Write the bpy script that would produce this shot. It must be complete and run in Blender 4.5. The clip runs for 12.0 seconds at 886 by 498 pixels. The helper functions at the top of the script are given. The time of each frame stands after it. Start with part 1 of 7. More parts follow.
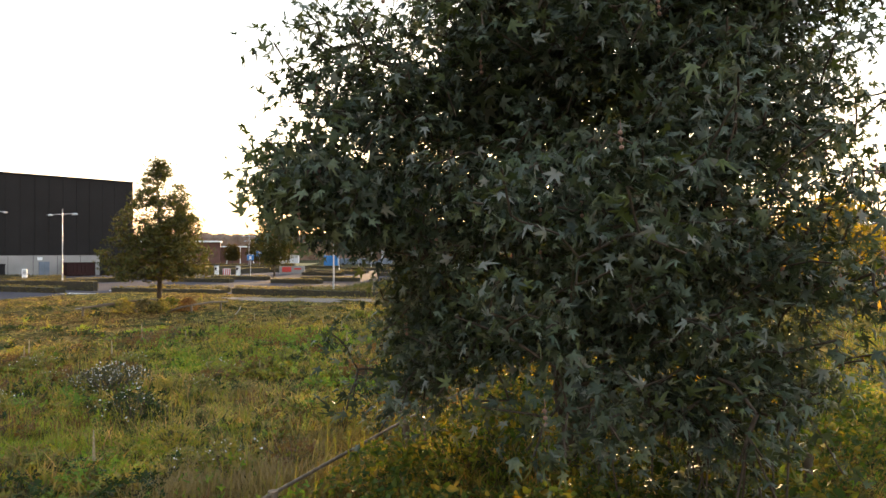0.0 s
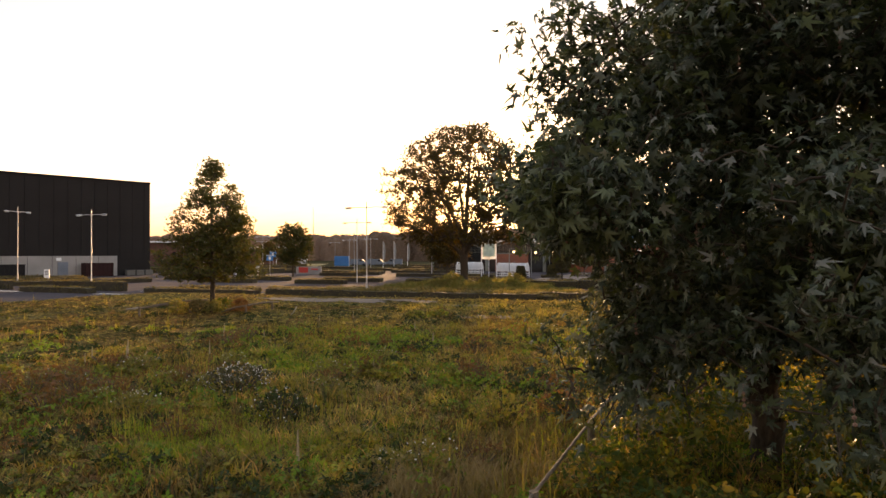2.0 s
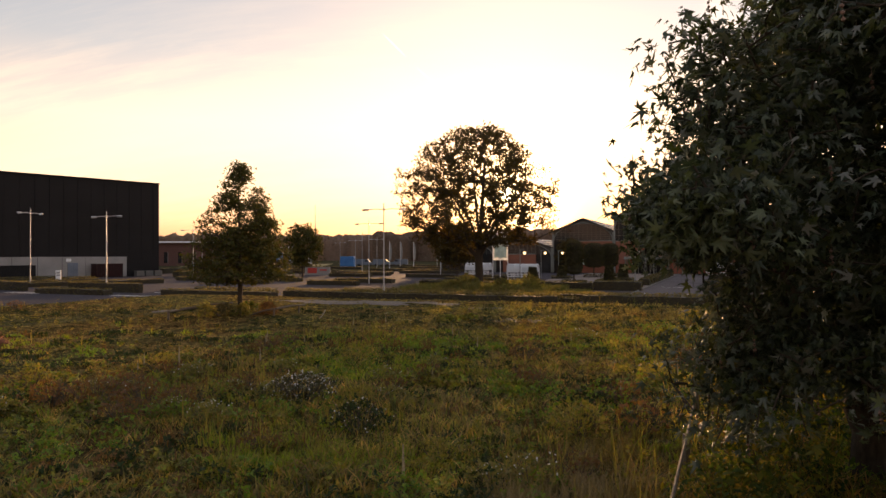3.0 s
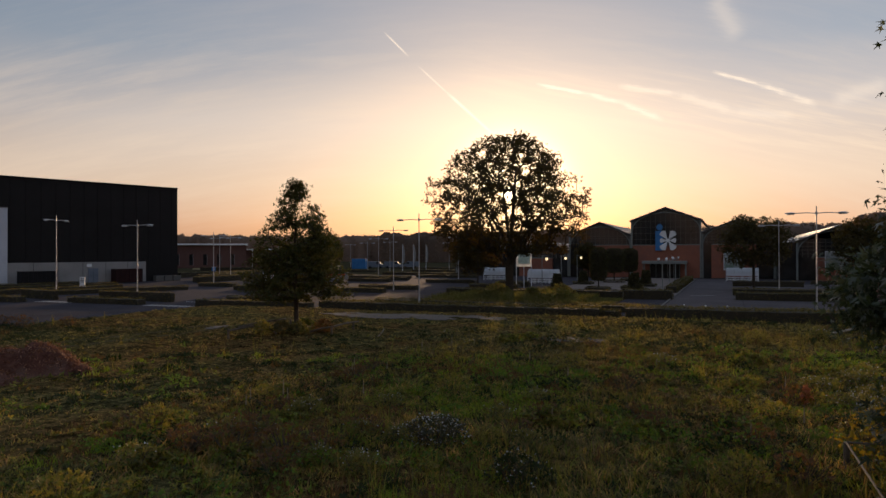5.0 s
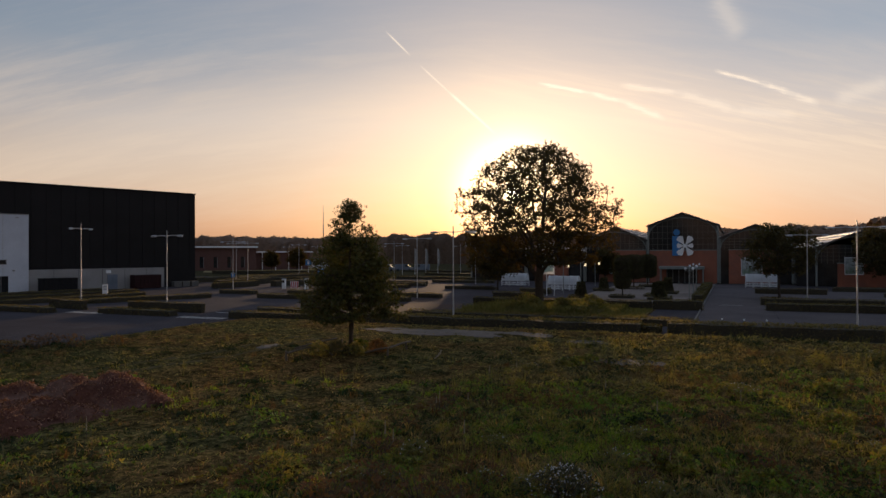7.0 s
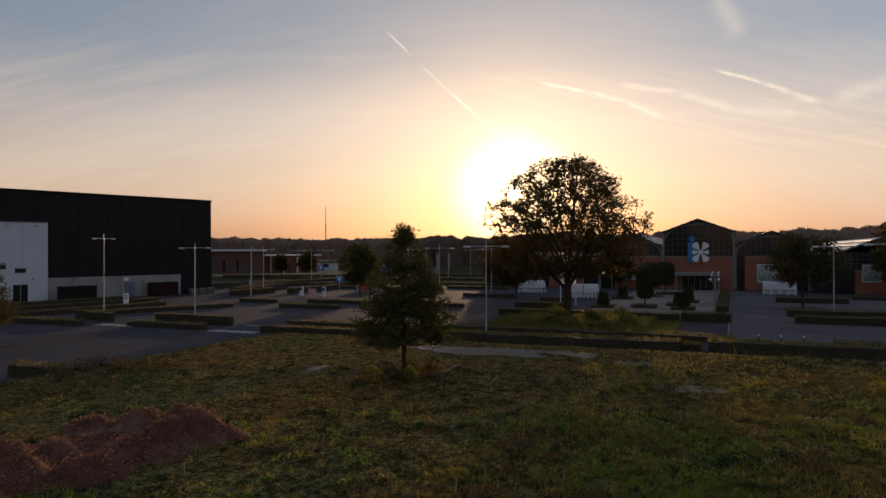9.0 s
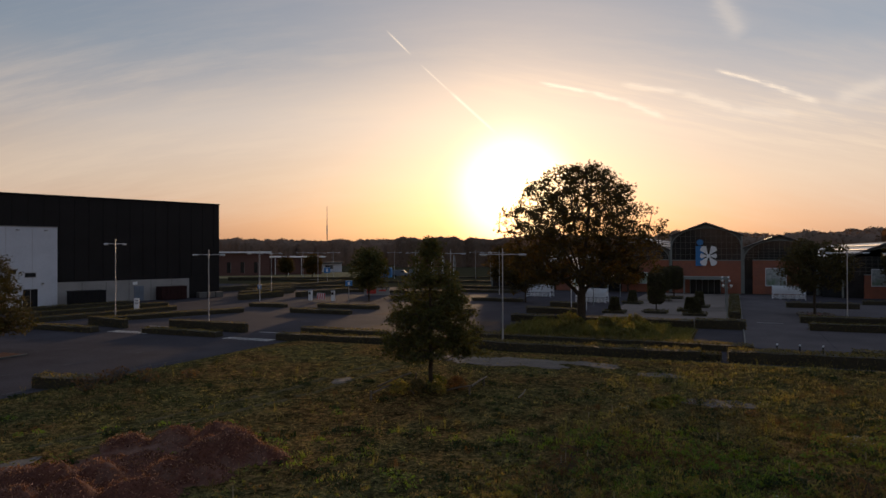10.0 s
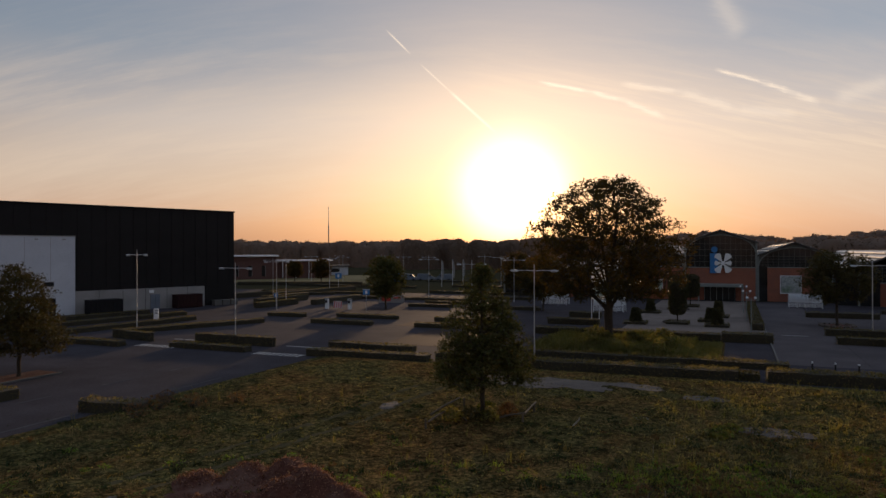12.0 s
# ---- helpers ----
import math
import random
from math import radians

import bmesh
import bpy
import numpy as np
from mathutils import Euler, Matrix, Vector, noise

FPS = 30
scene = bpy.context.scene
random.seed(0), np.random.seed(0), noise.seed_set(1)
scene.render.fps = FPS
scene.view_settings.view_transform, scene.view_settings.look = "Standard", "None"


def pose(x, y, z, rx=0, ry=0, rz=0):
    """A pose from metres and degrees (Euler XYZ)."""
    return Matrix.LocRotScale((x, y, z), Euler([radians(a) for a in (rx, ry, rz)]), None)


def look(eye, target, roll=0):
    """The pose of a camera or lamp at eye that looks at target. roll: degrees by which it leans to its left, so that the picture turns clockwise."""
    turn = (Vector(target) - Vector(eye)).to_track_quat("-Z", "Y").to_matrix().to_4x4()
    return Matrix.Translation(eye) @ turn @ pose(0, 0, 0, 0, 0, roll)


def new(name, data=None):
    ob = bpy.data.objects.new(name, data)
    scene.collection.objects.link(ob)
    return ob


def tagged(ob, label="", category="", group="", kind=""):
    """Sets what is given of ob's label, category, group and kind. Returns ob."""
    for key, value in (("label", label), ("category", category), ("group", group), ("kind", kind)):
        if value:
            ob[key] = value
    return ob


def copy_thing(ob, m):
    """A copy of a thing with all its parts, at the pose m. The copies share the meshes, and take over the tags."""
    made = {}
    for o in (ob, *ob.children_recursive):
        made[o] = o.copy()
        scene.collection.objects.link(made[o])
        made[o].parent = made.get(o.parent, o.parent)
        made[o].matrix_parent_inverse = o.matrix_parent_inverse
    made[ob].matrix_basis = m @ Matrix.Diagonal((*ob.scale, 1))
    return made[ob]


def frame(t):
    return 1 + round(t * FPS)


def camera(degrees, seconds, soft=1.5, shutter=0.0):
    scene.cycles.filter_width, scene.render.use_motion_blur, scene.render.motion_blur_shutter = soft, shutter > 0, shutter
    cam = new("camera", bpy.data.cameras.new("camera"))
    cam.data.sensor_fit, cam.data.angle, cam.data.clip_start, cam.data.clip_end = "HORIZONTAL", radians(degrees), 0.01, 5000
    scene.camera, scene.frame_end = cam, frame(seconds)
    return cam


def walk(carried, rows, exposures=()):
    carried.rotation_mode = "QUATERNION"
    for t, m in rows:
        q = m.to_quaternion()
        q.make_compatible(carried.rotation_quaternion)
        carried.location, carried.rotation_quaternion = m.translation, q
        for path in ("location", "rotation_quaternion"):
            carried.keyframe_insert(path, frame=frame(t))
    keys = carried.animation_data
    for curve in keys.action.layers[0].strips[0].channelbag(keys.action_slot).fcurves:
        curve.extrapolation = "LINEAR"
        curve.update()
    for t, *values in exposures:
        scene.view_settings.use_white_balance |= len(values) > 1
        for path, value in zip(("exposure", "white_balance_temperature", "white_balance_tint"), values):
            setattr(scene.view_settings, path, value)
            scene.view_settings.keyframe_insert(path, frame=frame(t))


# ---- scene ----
cam = camera(66.0, 12.0)
TURN = 22.5
# seconds; metres right, ahead and up; yaw, pitch, roll
ROWS = [
    (0.0, 0.000, 0.000, 3.394, 0.00, 0.39, 0.12),
    (0.5, -0.648, 0.007, 3.394, 0.04, 0.39, 0.17),
    (1.0, -1.302, 0.014, 3.389, 0.03, 0.38, 0.17),
    (1.5, -1.952, 0.022, 3.385, 0.08, 0.40, 0.15),
    (2.0, -2.605, 0.034, 3.382, 0.13, 0.44, 0.13),
    (2.5, -3.269, 0.041, 3.422, 0.16, 0.42, 0.15),
    (3.0, -3.940, 0.039, 3.576, 0.21, 0.40, 0.14),
    (5.0, -6.658, 0.015, 4.506, 0.39, 0.33, 0.16),
    (5.5, -7.288, 0.020, 4.743, 0.44, 0.33, 0.15),
    (6.0, -8.012, 0.026, 5.021, 0.47, 0.33, 0.17),
    (6.5, -8.633, 0.024, 5.289, 0.50, 0.31, 0.15),
    (7.0, -9.333, 0.022, 5.601, 0.53, 0.26, 0.17),
    (9.0, -11.997, 0.032, 6.851, 0.56, 0.21, 0.17),
    (9.5, -12.624, 0.044, 7.166, 0.57, 0.20, 0.16),
    (10.0, -13.332, 0.048, 7.519, 0.58, 0.20, 0.15),
    (10.5, -13.947, 0.051, 7.841, 0.59, 0.20, 0.14),
    (11.0, -14.647, 0.060, 8.200, 0.57, 0.20, 0.14),
    (11.5, -15.254, 0.066, 8.529, 0.56, 0.16, 0.13),
    (12.0, -15.959, 0.076, 8.893, 0.54, 0.15, 0.13),
]
EXPOSURES = [(0.0, 2.6, 6950, 5), (0.5, 2.55, 7050, 6), (1.0, 2.4, 7250, 9), (1.5, 2.05, 7700, 13), (2.0, 1.83, 8100, 16), (2.5, 1.48, 8200, 20), (3.2, 1.0, 7700, 20), (4.0, 0.4, 6700, 15), (4.8, 0.1, 6250, 13), (6.0, 0.03, 6150, 12), (12.0, -0.07, 6200, 13)]
walk(cam, [(t, pose(0, 0, 0, 0, 0, TURN) @ pose(x, y, z, 90 + pitch, roll, yaw)) for t, x, y, z, yaw, pitch, roll in ROWS], EXPOSURES)

# ---- sky and sun ----
SUN_AZ, SUN_EL = 17.2, 4.85          # degrees left of +y, degrees up
SUN = Vector((-math.sin(radians(SUN_AZ)) * math.cos(radians(SUN_EL)), math.cos(radians(SUN_AZ)) * math.cos(radians(SUN_EL)), math.sin(radians(SUN_EL))))
AHEAD = Vector((-math.sin(radians(22.95)), math.cos(radians(22.95)), 0))
ASIDE = Vector((math.cos(radians(22.95)), math.sin(radians(22.95)), 0))

world = bpy.data.worlds.new("evening_sky")
scene.world = world
world.use_nodes = True
wt = world.node_tree
wt.nodes.clear()


def wnode(kind, **values):
    n = wt.nodes.new(kind)
    for key, value in values.items():
        n.inputs[int(key[1:])].default_value = value
    return n


def wmath(op, a, b=None, c=None, clamp=False):
    n = wt.nodes.new("ShaderNodeMath")
    n.operation, n.use_clamp = op, clamp
    for i, v in enumerate((a, b, c)):
        if v is None:
            continue
        if isinstance(v, (int, float)):
            n.inputs[i].default_value = v
        else:
            wt.links.new(v, n.inputs[i])
    return n.outputs[0]


def wdot(vector, axis):
    n = wt.nodes.new("ShaderNodeVectorMath")
    n.operation = "DOT_PRODUCT"
    wt.links.new(vector, n.inputs[0])
    n.inputs[1].default_value = axis
    return n.outputs["Value"]


def wmix(fac, a, b, blend="MIX"):
    n = wt.nodes.new("ShaderNodeMix")
    n.data_type, n.blend_type, n.clamp_factor = "RGBA", blend, True
    for socket, v in ((n.inputs[0], fac), (n.inputs[6], a), (n.inputs[7], b)):
        if isinstance(v, (int, float)):
            socket.default_value = v
        elif isinstance(v, tuple):
            socket.default_value = (*v, 1)
        else:
            wt.links.new(v, socket)
    return n.outputs[2]


def wramp(fac, stops):
    n = wt.nodes.new("ShaderNodeValToRGB")
    e = n.color_ramp.elements
    while len(e) < len(stops):
        e.new(1.0)
    for el, (at, col) in zip(e, stops):
        el.position, el.color = at, (*col, 1)
    wt.links.new(fac, n.inputs[0])
    return n.outputs[0]


coord = wt.nodes.new("ShaderNodeTexCoord").outputs["Generated"]
sky = wt.nodes.new("ShaderNodeTexSky")
sky.sky_type, sky.sun_disc = "NISHITA", False
sky.sun_elevation, sky.sun_rotation = radians(SUN_EL), radians(-SUN_AZ)
sky.air_density, sky.dust_density, sky.ozone_density = 1.2, 2.0, 1.5
base_sky = wmix(1.0, sky.outputs[0], (0.085, 0.085, 0.085), "MULTIPLY")
up = wdot(coord, Vector((0, 0, 1)))
ahead = wmath("MAXIMUM", wdot(coord, AHEAD), 0.02)
u = wmath("DIVIDE", wdot(coord, ASIDE), ahead)
v = wmath("DIVIDE", up, ahead)
# evening haze by height over the horizon
lift = wmath("MULTIPLY", up, 2.0, clamp=True)
haze = wramp(lift, [(0.0, (0.60, 0.30, 0.18)), (0.08, (0.76, 0.44, 0.29)), (0.20, (0.78, 0.58, 0.44)), (0.36, (0.64, 0.57, 0.53)), (0.55, (0.33, 0.39, 0.46)), (0.72, (0.26, 0.33, 0.42)), (1.0, (0.36, 0.43, 0.55))])
turned = wmath("MULTIPLY_ADD", wdot(coord, Vector((SUN.x, SUN.y, 0)).normalized()), 0.17, 0.83)
tone = wmix(0.75, base_sky, wmix(1.0, haze, turned, "MULTIPLY"))
# the haze thins out to the west
tone = wmix(1.0, tone, wmath("MULTIPLY_ADD", wmath("MAXIMUM", wmath("MINIMUM", u, 0.7), -0.7), 0.16, 0.99), "MULTIPLY")
# thin veils of cloud, drawn out sideways
flat = wt.nodes.new("ShaderNodeCombineXYZ")
wt.links.new(wmath("MULTIPLY", u, 2.2), flat.inputs[0])
bow = wmath("MULTIPLY_ADD", wmath("MULTIPLY", u, u), 0.20, v)     # the veils fan out from above the sun
wt.links.new(wmath("MULTIPLY", bow, 17.0), flat.inputs[1])
veil = wnode("ShaderNodeTexNoise", i2=1.9, i3=9.0, i4=0.68)
wt.links.new(flat.outputs[0], veil.inputs[0])
veil_fac = wramp(veil.outputs[0], [(0.44, (0, 0, 0)), (0.68, (1, 1, 1))])
veil_band = wramp(wmath("MULTIPLY", v, 2.5, clamp=True), [(0.0, (0.2, 0.2, 0.2)), (0.35, (1, 1, 1)), (0.6, (0.9, 0.9, 0.9)), (0.85, (0.25, 0.25, 0.25))])
tone = wmix(wmath("MULTIPLY", wmath("MULTIPLY", veil_fac, veil_band), 0.22), tone, (0.95, 0.73, 0.50))
# the upper edge of a thin, pale sheet of cloud
rag = wmath("MULTIPLY_ADD", veil.outputs[0], 0.09, -0.045)
deck = wramp(wmath("MULTIPLY", wmath("ADD", bow, rag), 2.0, clamp=True), [(0.10, (0, 0, 0)), (0.36, (1, 1, 1)), (0.43, (0.9, 0.9, 0.9)), (0.56, (0, 0, 0))])
tone = wmix(wmath("MULTIPLY", deck, 0.26), tone, (0.90, 0.74, 0.56))
# a fibrous band of high cloud
fibre_at = wt.nodes.new("ShaderNodeCombineXYZ")
wt.links.new(wmath("MULTIPLY", u, 5.0), fibre_at.inputs[0])
wt.links.new(wmath("MULTIPLY_ADD", u, 12.0, wmath("MULTIPLY", v, 62.0)), fibre_at.inputs[1])
fibre = wnode("ShaderNodeTexNoise", i2=1.3, i3=7.0, i4=0.62)
wt.links.new(fibre_at.outputs[0], fibre.inputs[0])
fibre_fac = wramp(fibre.outputs[0], [(0.46, (0, 0, 0)), (0.70, (1, 1, 1))])
off_band = wmath("DIVIDE", wmath("ADD", v, wmath("MULTIPLY_ADD", u, 0.10, -0.235)), 0.045)
in_band = wmath("EXPONENT", wmath("MULTIPLY", wmath("MULTIPLY", off_band, off_band), -1.0))
in_band = wmath("MULTIPLY", in_band, wmath("MULTIPLY_ADD", u, 5.0, 0.1, clamp=True))
tone = wmix(wmath("MULTIPLY", wmath("MULTIPLY", fibre_fac, in_band), 0.55), tone, (1.0, 0.78, 0.54))
# vapour trails: (u, v) of both ends, half width, strength
ripple = wnode("ShaderNodeTexNoise", i2=14.0, i3=4.0, i4=0.6)
wt.links.new(flat.outputs[0], ripple.inputs[0])
wobble = wmath("MULTIPLY_ADD", ripple.outputs[0], 0.016, -0.008)
TRAILS = [(-0.082, 0.322, -0.051, 0.291, 0.0011, 0.6, 0.0), (-0.032, 0.272, 0.010, 0.233, 0.0011, 0.45, 0.0), (0.010, 0.233, 0.073, 0.176, 0.0019, 0.9, 0.0),
          (0.142, 0.247, 0.212, 0.233, 0.0021, 0.85, 0.5), (0.212, 0.233, 0.262, 0.221, 0.0030, 0.70, 0.6), (0.262, 0.221, 0.322, 0.195, 0.0036, 0.60, 0.7),
          (0.262, 0.244, 0.345, 0.233, 0.0036, 0.42, 0.7), (0.345, 0.233, 0.428, 0.206, 0.0056, 0.34, 0.9), (0.428, 0.206, 0.515, 0.199, 0.0070, 0.26, 0.9),
          (0.401, 0.264, 0.469, 0.246, 0.0022, 0.70, 0.7), (0.469, 0.246, 0.510, 0.231, 0.0032, 0.62, 0.8), (0.510, 0.231, 0.548, 0.216, 0.0044, 0.48, 1.0),
          (0.575, 0.221, 0.655, 0.249, 0.0110, 0.24, 1.0), (0.400, 0.375, 0.436, 0.316, 0.0150, 0.20, 1.0)]
for u0, v0, u1, v1, half, strength, soft_wave in TRAILS:
    length = math.hypot(u1 - u0, v1 - v0)
    tu, tv = (u1 - u0) / length, (v1 - v0) / length
    du, dv = wmath("SUBTRACT", u, u0), wmath("SUBTRACT", v, v0)
    along = wmath("MULTIPLY_ADD", du, tu, wmath("MULTIPLY", dv, tv))
    across = wmath("MULTIPLY_ADD", du, -tv, wmath("MULTIPLY", dv, tu))
    across = wmath("MULTIPLY_ADD", wobble, soft_wave, across)
    side = wmath("DIVIDE", across, half)
    body = wmath("EXPONENT", wmath("MULTIPLY", wmath("MULTIPLY", side, side), -1.0))
    ends = wmath("MULTIPLY", wmath("MULTIPLY_ADD", along, 60.0, 0.3, clamp=True), wmath("MULTIPLY_ADD", along, -60.0, 60.0 * length + 0.3, clamp=True))
    tone = wmix(wmath("MULTIPLY", wmath("MULTIPLY", body, ends), strength), tone, (1.12, 0.92, 0.68))
# the glow round the sun in the hazy air
theta = wmath("MULTIPLY", wmath("ARCCOSINE", wmath("MINIMUM", wdot(coord, SUN), 1.0)), 57.2958)
wide = wmath("EXPONENT", wmath("MULTIPLY", theta, -1 / 8.5))
near = wmath("EXPONENT", wmath("MULTIPLY", wmath("POWER", wmath("DIVIDE", theta, 4.5), 4.0), -1.0))
disc = wmath("EXPONENT", wmath("MULTIPLY", wmath("POWER", wmath("DIVIDE", theta, 0.55), 4.0), -1.0))
glow = wmix(1.0, (0.95, 0.58, 0.29), wmath("MULTIPLY", wide, 0.85), "MULTIPLY")
core = wmix(1.0, (1.0, 0.80, 0.42), wmath("MULTIPLY", near, 1.5), "MULTIPLY")
spot = wmix(1.0, (1.0, 0.82, 0.5), wmath("MULTIPLY", disc, 12.0), "MULTIPLY")


def wadd(a, b):
    n = wt.nodes.new("ShaderNodeVectorMath")
    n.operation = "ADD"
    wt.links.new(a, n.inputs[0])
    wt.links.new(b, n.inputs[1])
    return n.outputs[0]


back = wt.nodes.new("ShaderNodeBackground")
wt.links.new(wadd(wadd(tone, glow), wadd(core, spot)), back.inputs[0])
back.inputs[1].default_value = 1.0
wout = wt.nodes.new("ShaderNodeOutputWorld")
wt.links.new(back.outputs[0], wout.inputs[0])

sun_lamp = new("sun", bpy.data.lights.new("sun", "SUN"))
sun_lamp.data.energy, sun_lamp.data.angle, sun_lamp.data.color = 2.7, radians(1.2), (1.0, 0.64, 0.34)
sun_lamp.matrix_world = look(SUN * 900, (0, 0, 0))

# ---- materials ----


def nodes_of(name):
    m = bpy.data.materials.new(name)
    m.use_nodes = True
    return m, m.node_tree, m.node_tree.nodes["Principled BSDF"]


def noise_at(t, scale, detail=4.0, rough=0.55, coords="Object", stretch=(1, 1, 1)):
    c = t.nodes.new("ShaderNodeTexCoord")
    mp = t.nodes.new("ShaderNodeMapping")
    mp.inputs["Scale"].default_value = stretch
    t.links.new(c.outputs[coords], mp.inputs[0])
    n = t.nodes.new("ShaderNodeTexNoise")
    n.inputs["Scale"].default_value, n.inputs["Detail"].default_value, n.inputs["Roughness"].default_value = scale, detail, rough
    t.links.new(mp.outputs[0], n.inputs["Vector"])
    return n.outputs["Fac"]


def ramp(t, fac, stops):
    n = t.nodes.new("ShaderNodeValToRGB")
    e = n.color_ramp.elements
    while len(e) < len(stops):
        e.new(1.0)
    for el, (at, col) in zip(e, stops):
        el.position, el.color = at, (*col, 1)
    t.links.new(fac, n.inputs[0])
    return n.outputs[0]


def mixed(t, fac, a, b, blend="MIX"):
    n = t.nodes.new("ShaderNodeMix")
    n.data_type, n.blend_type = "RGBA", blend
    for socket, val in ((n.inputs[0], fac), (n.inputs[6], a), (n.inputs[7], b)):
        if isinstance(val, (int, float)):
            socket.default_value = val
        elif isinstance(val, tuple):
            socket.default_value = (*val, 1)
        else:
            t.links.new(val, socket)
    return n.outputs[2]


def surface(name, dark, light, coarse=0.6, fine=14.0, rough=0.8, bump=0.3, metal=0.0, stain=None, stretch=(1, 1, 1), vary=0.0, gloss=0.5, grit=0.55):
    """Two colours mixed by coarse and fine noise, a third as stains, and fine relief."""
    m, t, p = nodes_of(name)
    col = ramp(t, noise_at(t, coarse, 5.0, 0.6, stretch=stretch), [(0.3, dark), (0.7, light)])
    grain = noise_at(t, fine, 3.0, 0.6, stretch=stretch)
    col = mixed(t, grit, col, ramp(t, grain, [(0.25, tuple(c * 0.45 for c in dark)), (0.75, tuple(min(1, c * 1.25) for c in light))]))
    if stain:
        col = mixed(t, ramp(t, noise_at(t, coarse * 0.37, 6.0, 0.65), [(0.5, (0, 0, 0)), (0.66, (1, 1, 1))]), col, stain)
    if vary:
        info = t.nodes.new("ShaderNodeObjectInfo")
        col = mixed(t, 1.0, col, ramp(t, info.outputs["Random"], [(0, (1 - vary,) * 3), (1, (1.0,) * 3)]), "MULTIPLY")
    t.links.new(col, p.inputs["Base Color"])
    p.inputs["Roughness"].default_value, p.inputs["Metallic"].default_value = rough, metal
    p.inputs["Specular IOR Level"].default_value = gloss
    if bump:
        b = t.nodes.new("ShaderNodeBump")
        b.inputs["Strength"].default_value, b.inputs["Distance"].default_value = bump, 0.03
        t.links.new(grain, b.inputs["Height"])
        t.links.new(b.outputs[0], p.inputs["Normal"])
    return m


def foliage(name, tones, through_part=0.35, rough=0.55, patch=None, patch_scale=0.12, glow_tone=None):
    """Leaves: a colour per leaf, patches and painted shady hollows over the ground plan, and light that shines through.
    """
    m, t, p = nodes_of(name)
    geo = t.nodes.new("ShaderNodeNewGeometry")
    stops = [(i / (len(tones) - 1), c) for i, c in enumerate(tones)]
    col = ramp(t, geo.outputs["Random Per Island"], stops)
    if patch:
        col = mixed(t, ramp(t, noise_at(t, patch_scale, 5.0, 0.62), [(0.44, (0, 0, 0)), (0.58, (1, 1, 1))]), col, mixed(t, 0.42, col, patch))
        # shade of the hollows between tufts, put into the colour by noise
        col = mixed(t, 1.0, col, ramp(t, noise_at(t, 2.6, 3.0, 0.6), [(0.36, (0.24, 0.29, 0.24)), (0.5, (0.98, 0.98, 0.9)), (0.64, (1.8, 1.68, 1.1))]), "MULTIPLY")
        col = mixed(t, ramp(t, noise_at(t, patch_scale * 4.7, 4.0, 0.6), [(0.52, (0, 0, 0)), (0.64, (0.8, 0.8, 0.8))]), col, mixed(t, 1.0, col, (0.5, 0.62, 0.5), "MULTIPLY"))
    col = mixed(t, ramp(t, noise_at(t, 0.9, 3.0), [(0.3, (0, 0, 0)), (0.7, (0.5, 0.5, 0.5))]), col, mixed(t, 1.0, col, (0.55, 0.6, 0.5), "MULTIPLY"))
    t.links.new(col, p.inputs["Base Color"])
    p.inputs["Roughness"].default_value = rough
    p.inputs["Specular IOR Level"].default_value = 0.32 if rough <= 0.5 else 0.2
    tr = t.nodes.new("ShaderNodeBsdfTranslucent")
    t.links.new(mixed(t, 1.0, col, glow_tone or (1.6, 1.5, 0.6), "MULTIPLY"), tr.inputs[0])
    mx = t.nodes.new("ShaderNodeMixShader")
    mx.inputs[0].default_value = through_part
    t.links.new(p.outputs[0], mx.inputs[1])
    t.links.new(tr.outputs[0], mx.inputs[2])
    t.links.new(mx.outputs[0], t.nodes["Material Output"].inputs[0])
    return m




def turf(name):
    """Short rough turf: dark gaps, yellow-green tufts, dry patches and fine relief."""
    m, t, p = nodes_of(name)
    fine, tuft, clump, patch = noise_at(t, 21.0, 4.0, 0.65), noise_at(t, 5.5, 4.0, 0.62), noise_at(t, 1.3, 4.0, 0.6), noise_at(t, 0.16, 5.0, 0.6)
    col = ramp(t, tuft, [(0.34, (0.021, 0.021, 0.011)), (0.48, (0.064, 0.060, 0.026)), (0.64, (0.148, 0.121, 0.052))])
    col = mixed(t, ramp(t, patch, [(0.42, (0, 0, 0)), (0.60, (0.85, 0.85, 0.85))]), col, mixed(t, 1.0, col, (1.55, 1.02, 0.95), "MULTIPLY"))
    col = mixed(t, 1.0, col, ramp(t, clump, [(0.34, (0.45, 0.48, 0.48)), (0.52, (1.0, 1.0, 1.0)), (0.68, (1.30, 1.30, 1.15))]), "MULTIPLY")
    col = mixed(t, 1.0, col, ramp(t, fine, [(0.34, (0.35, 0.36, 0.36)), (0.66, (1.7, 1.65, 1.5))]), "MULTIPLY")
    t.links.new(col, p.inputs["Base Color"])
    p.inputs["Roughness"].default_value, p.inputs["Specular IOR Level"].default_value = 0.95, 0.0
    last = None
    for height, strength, distance in ((tuft, 0.8, 0.10), (fine, 0.6, 0.03)):
        b = t.nodes.new("ShaderNodeBump")
        b.inputs["Strength"].default_value, b.inputs["Distance"].default_value = strength, distance
        t.links.new(height, b.inputs["Height"])
        if last:
            t.links.new(last, b.inputs["Normal"])
        last = b.outputs[0]
    t.links.new(last, p.inputs["Normal"])
    return m


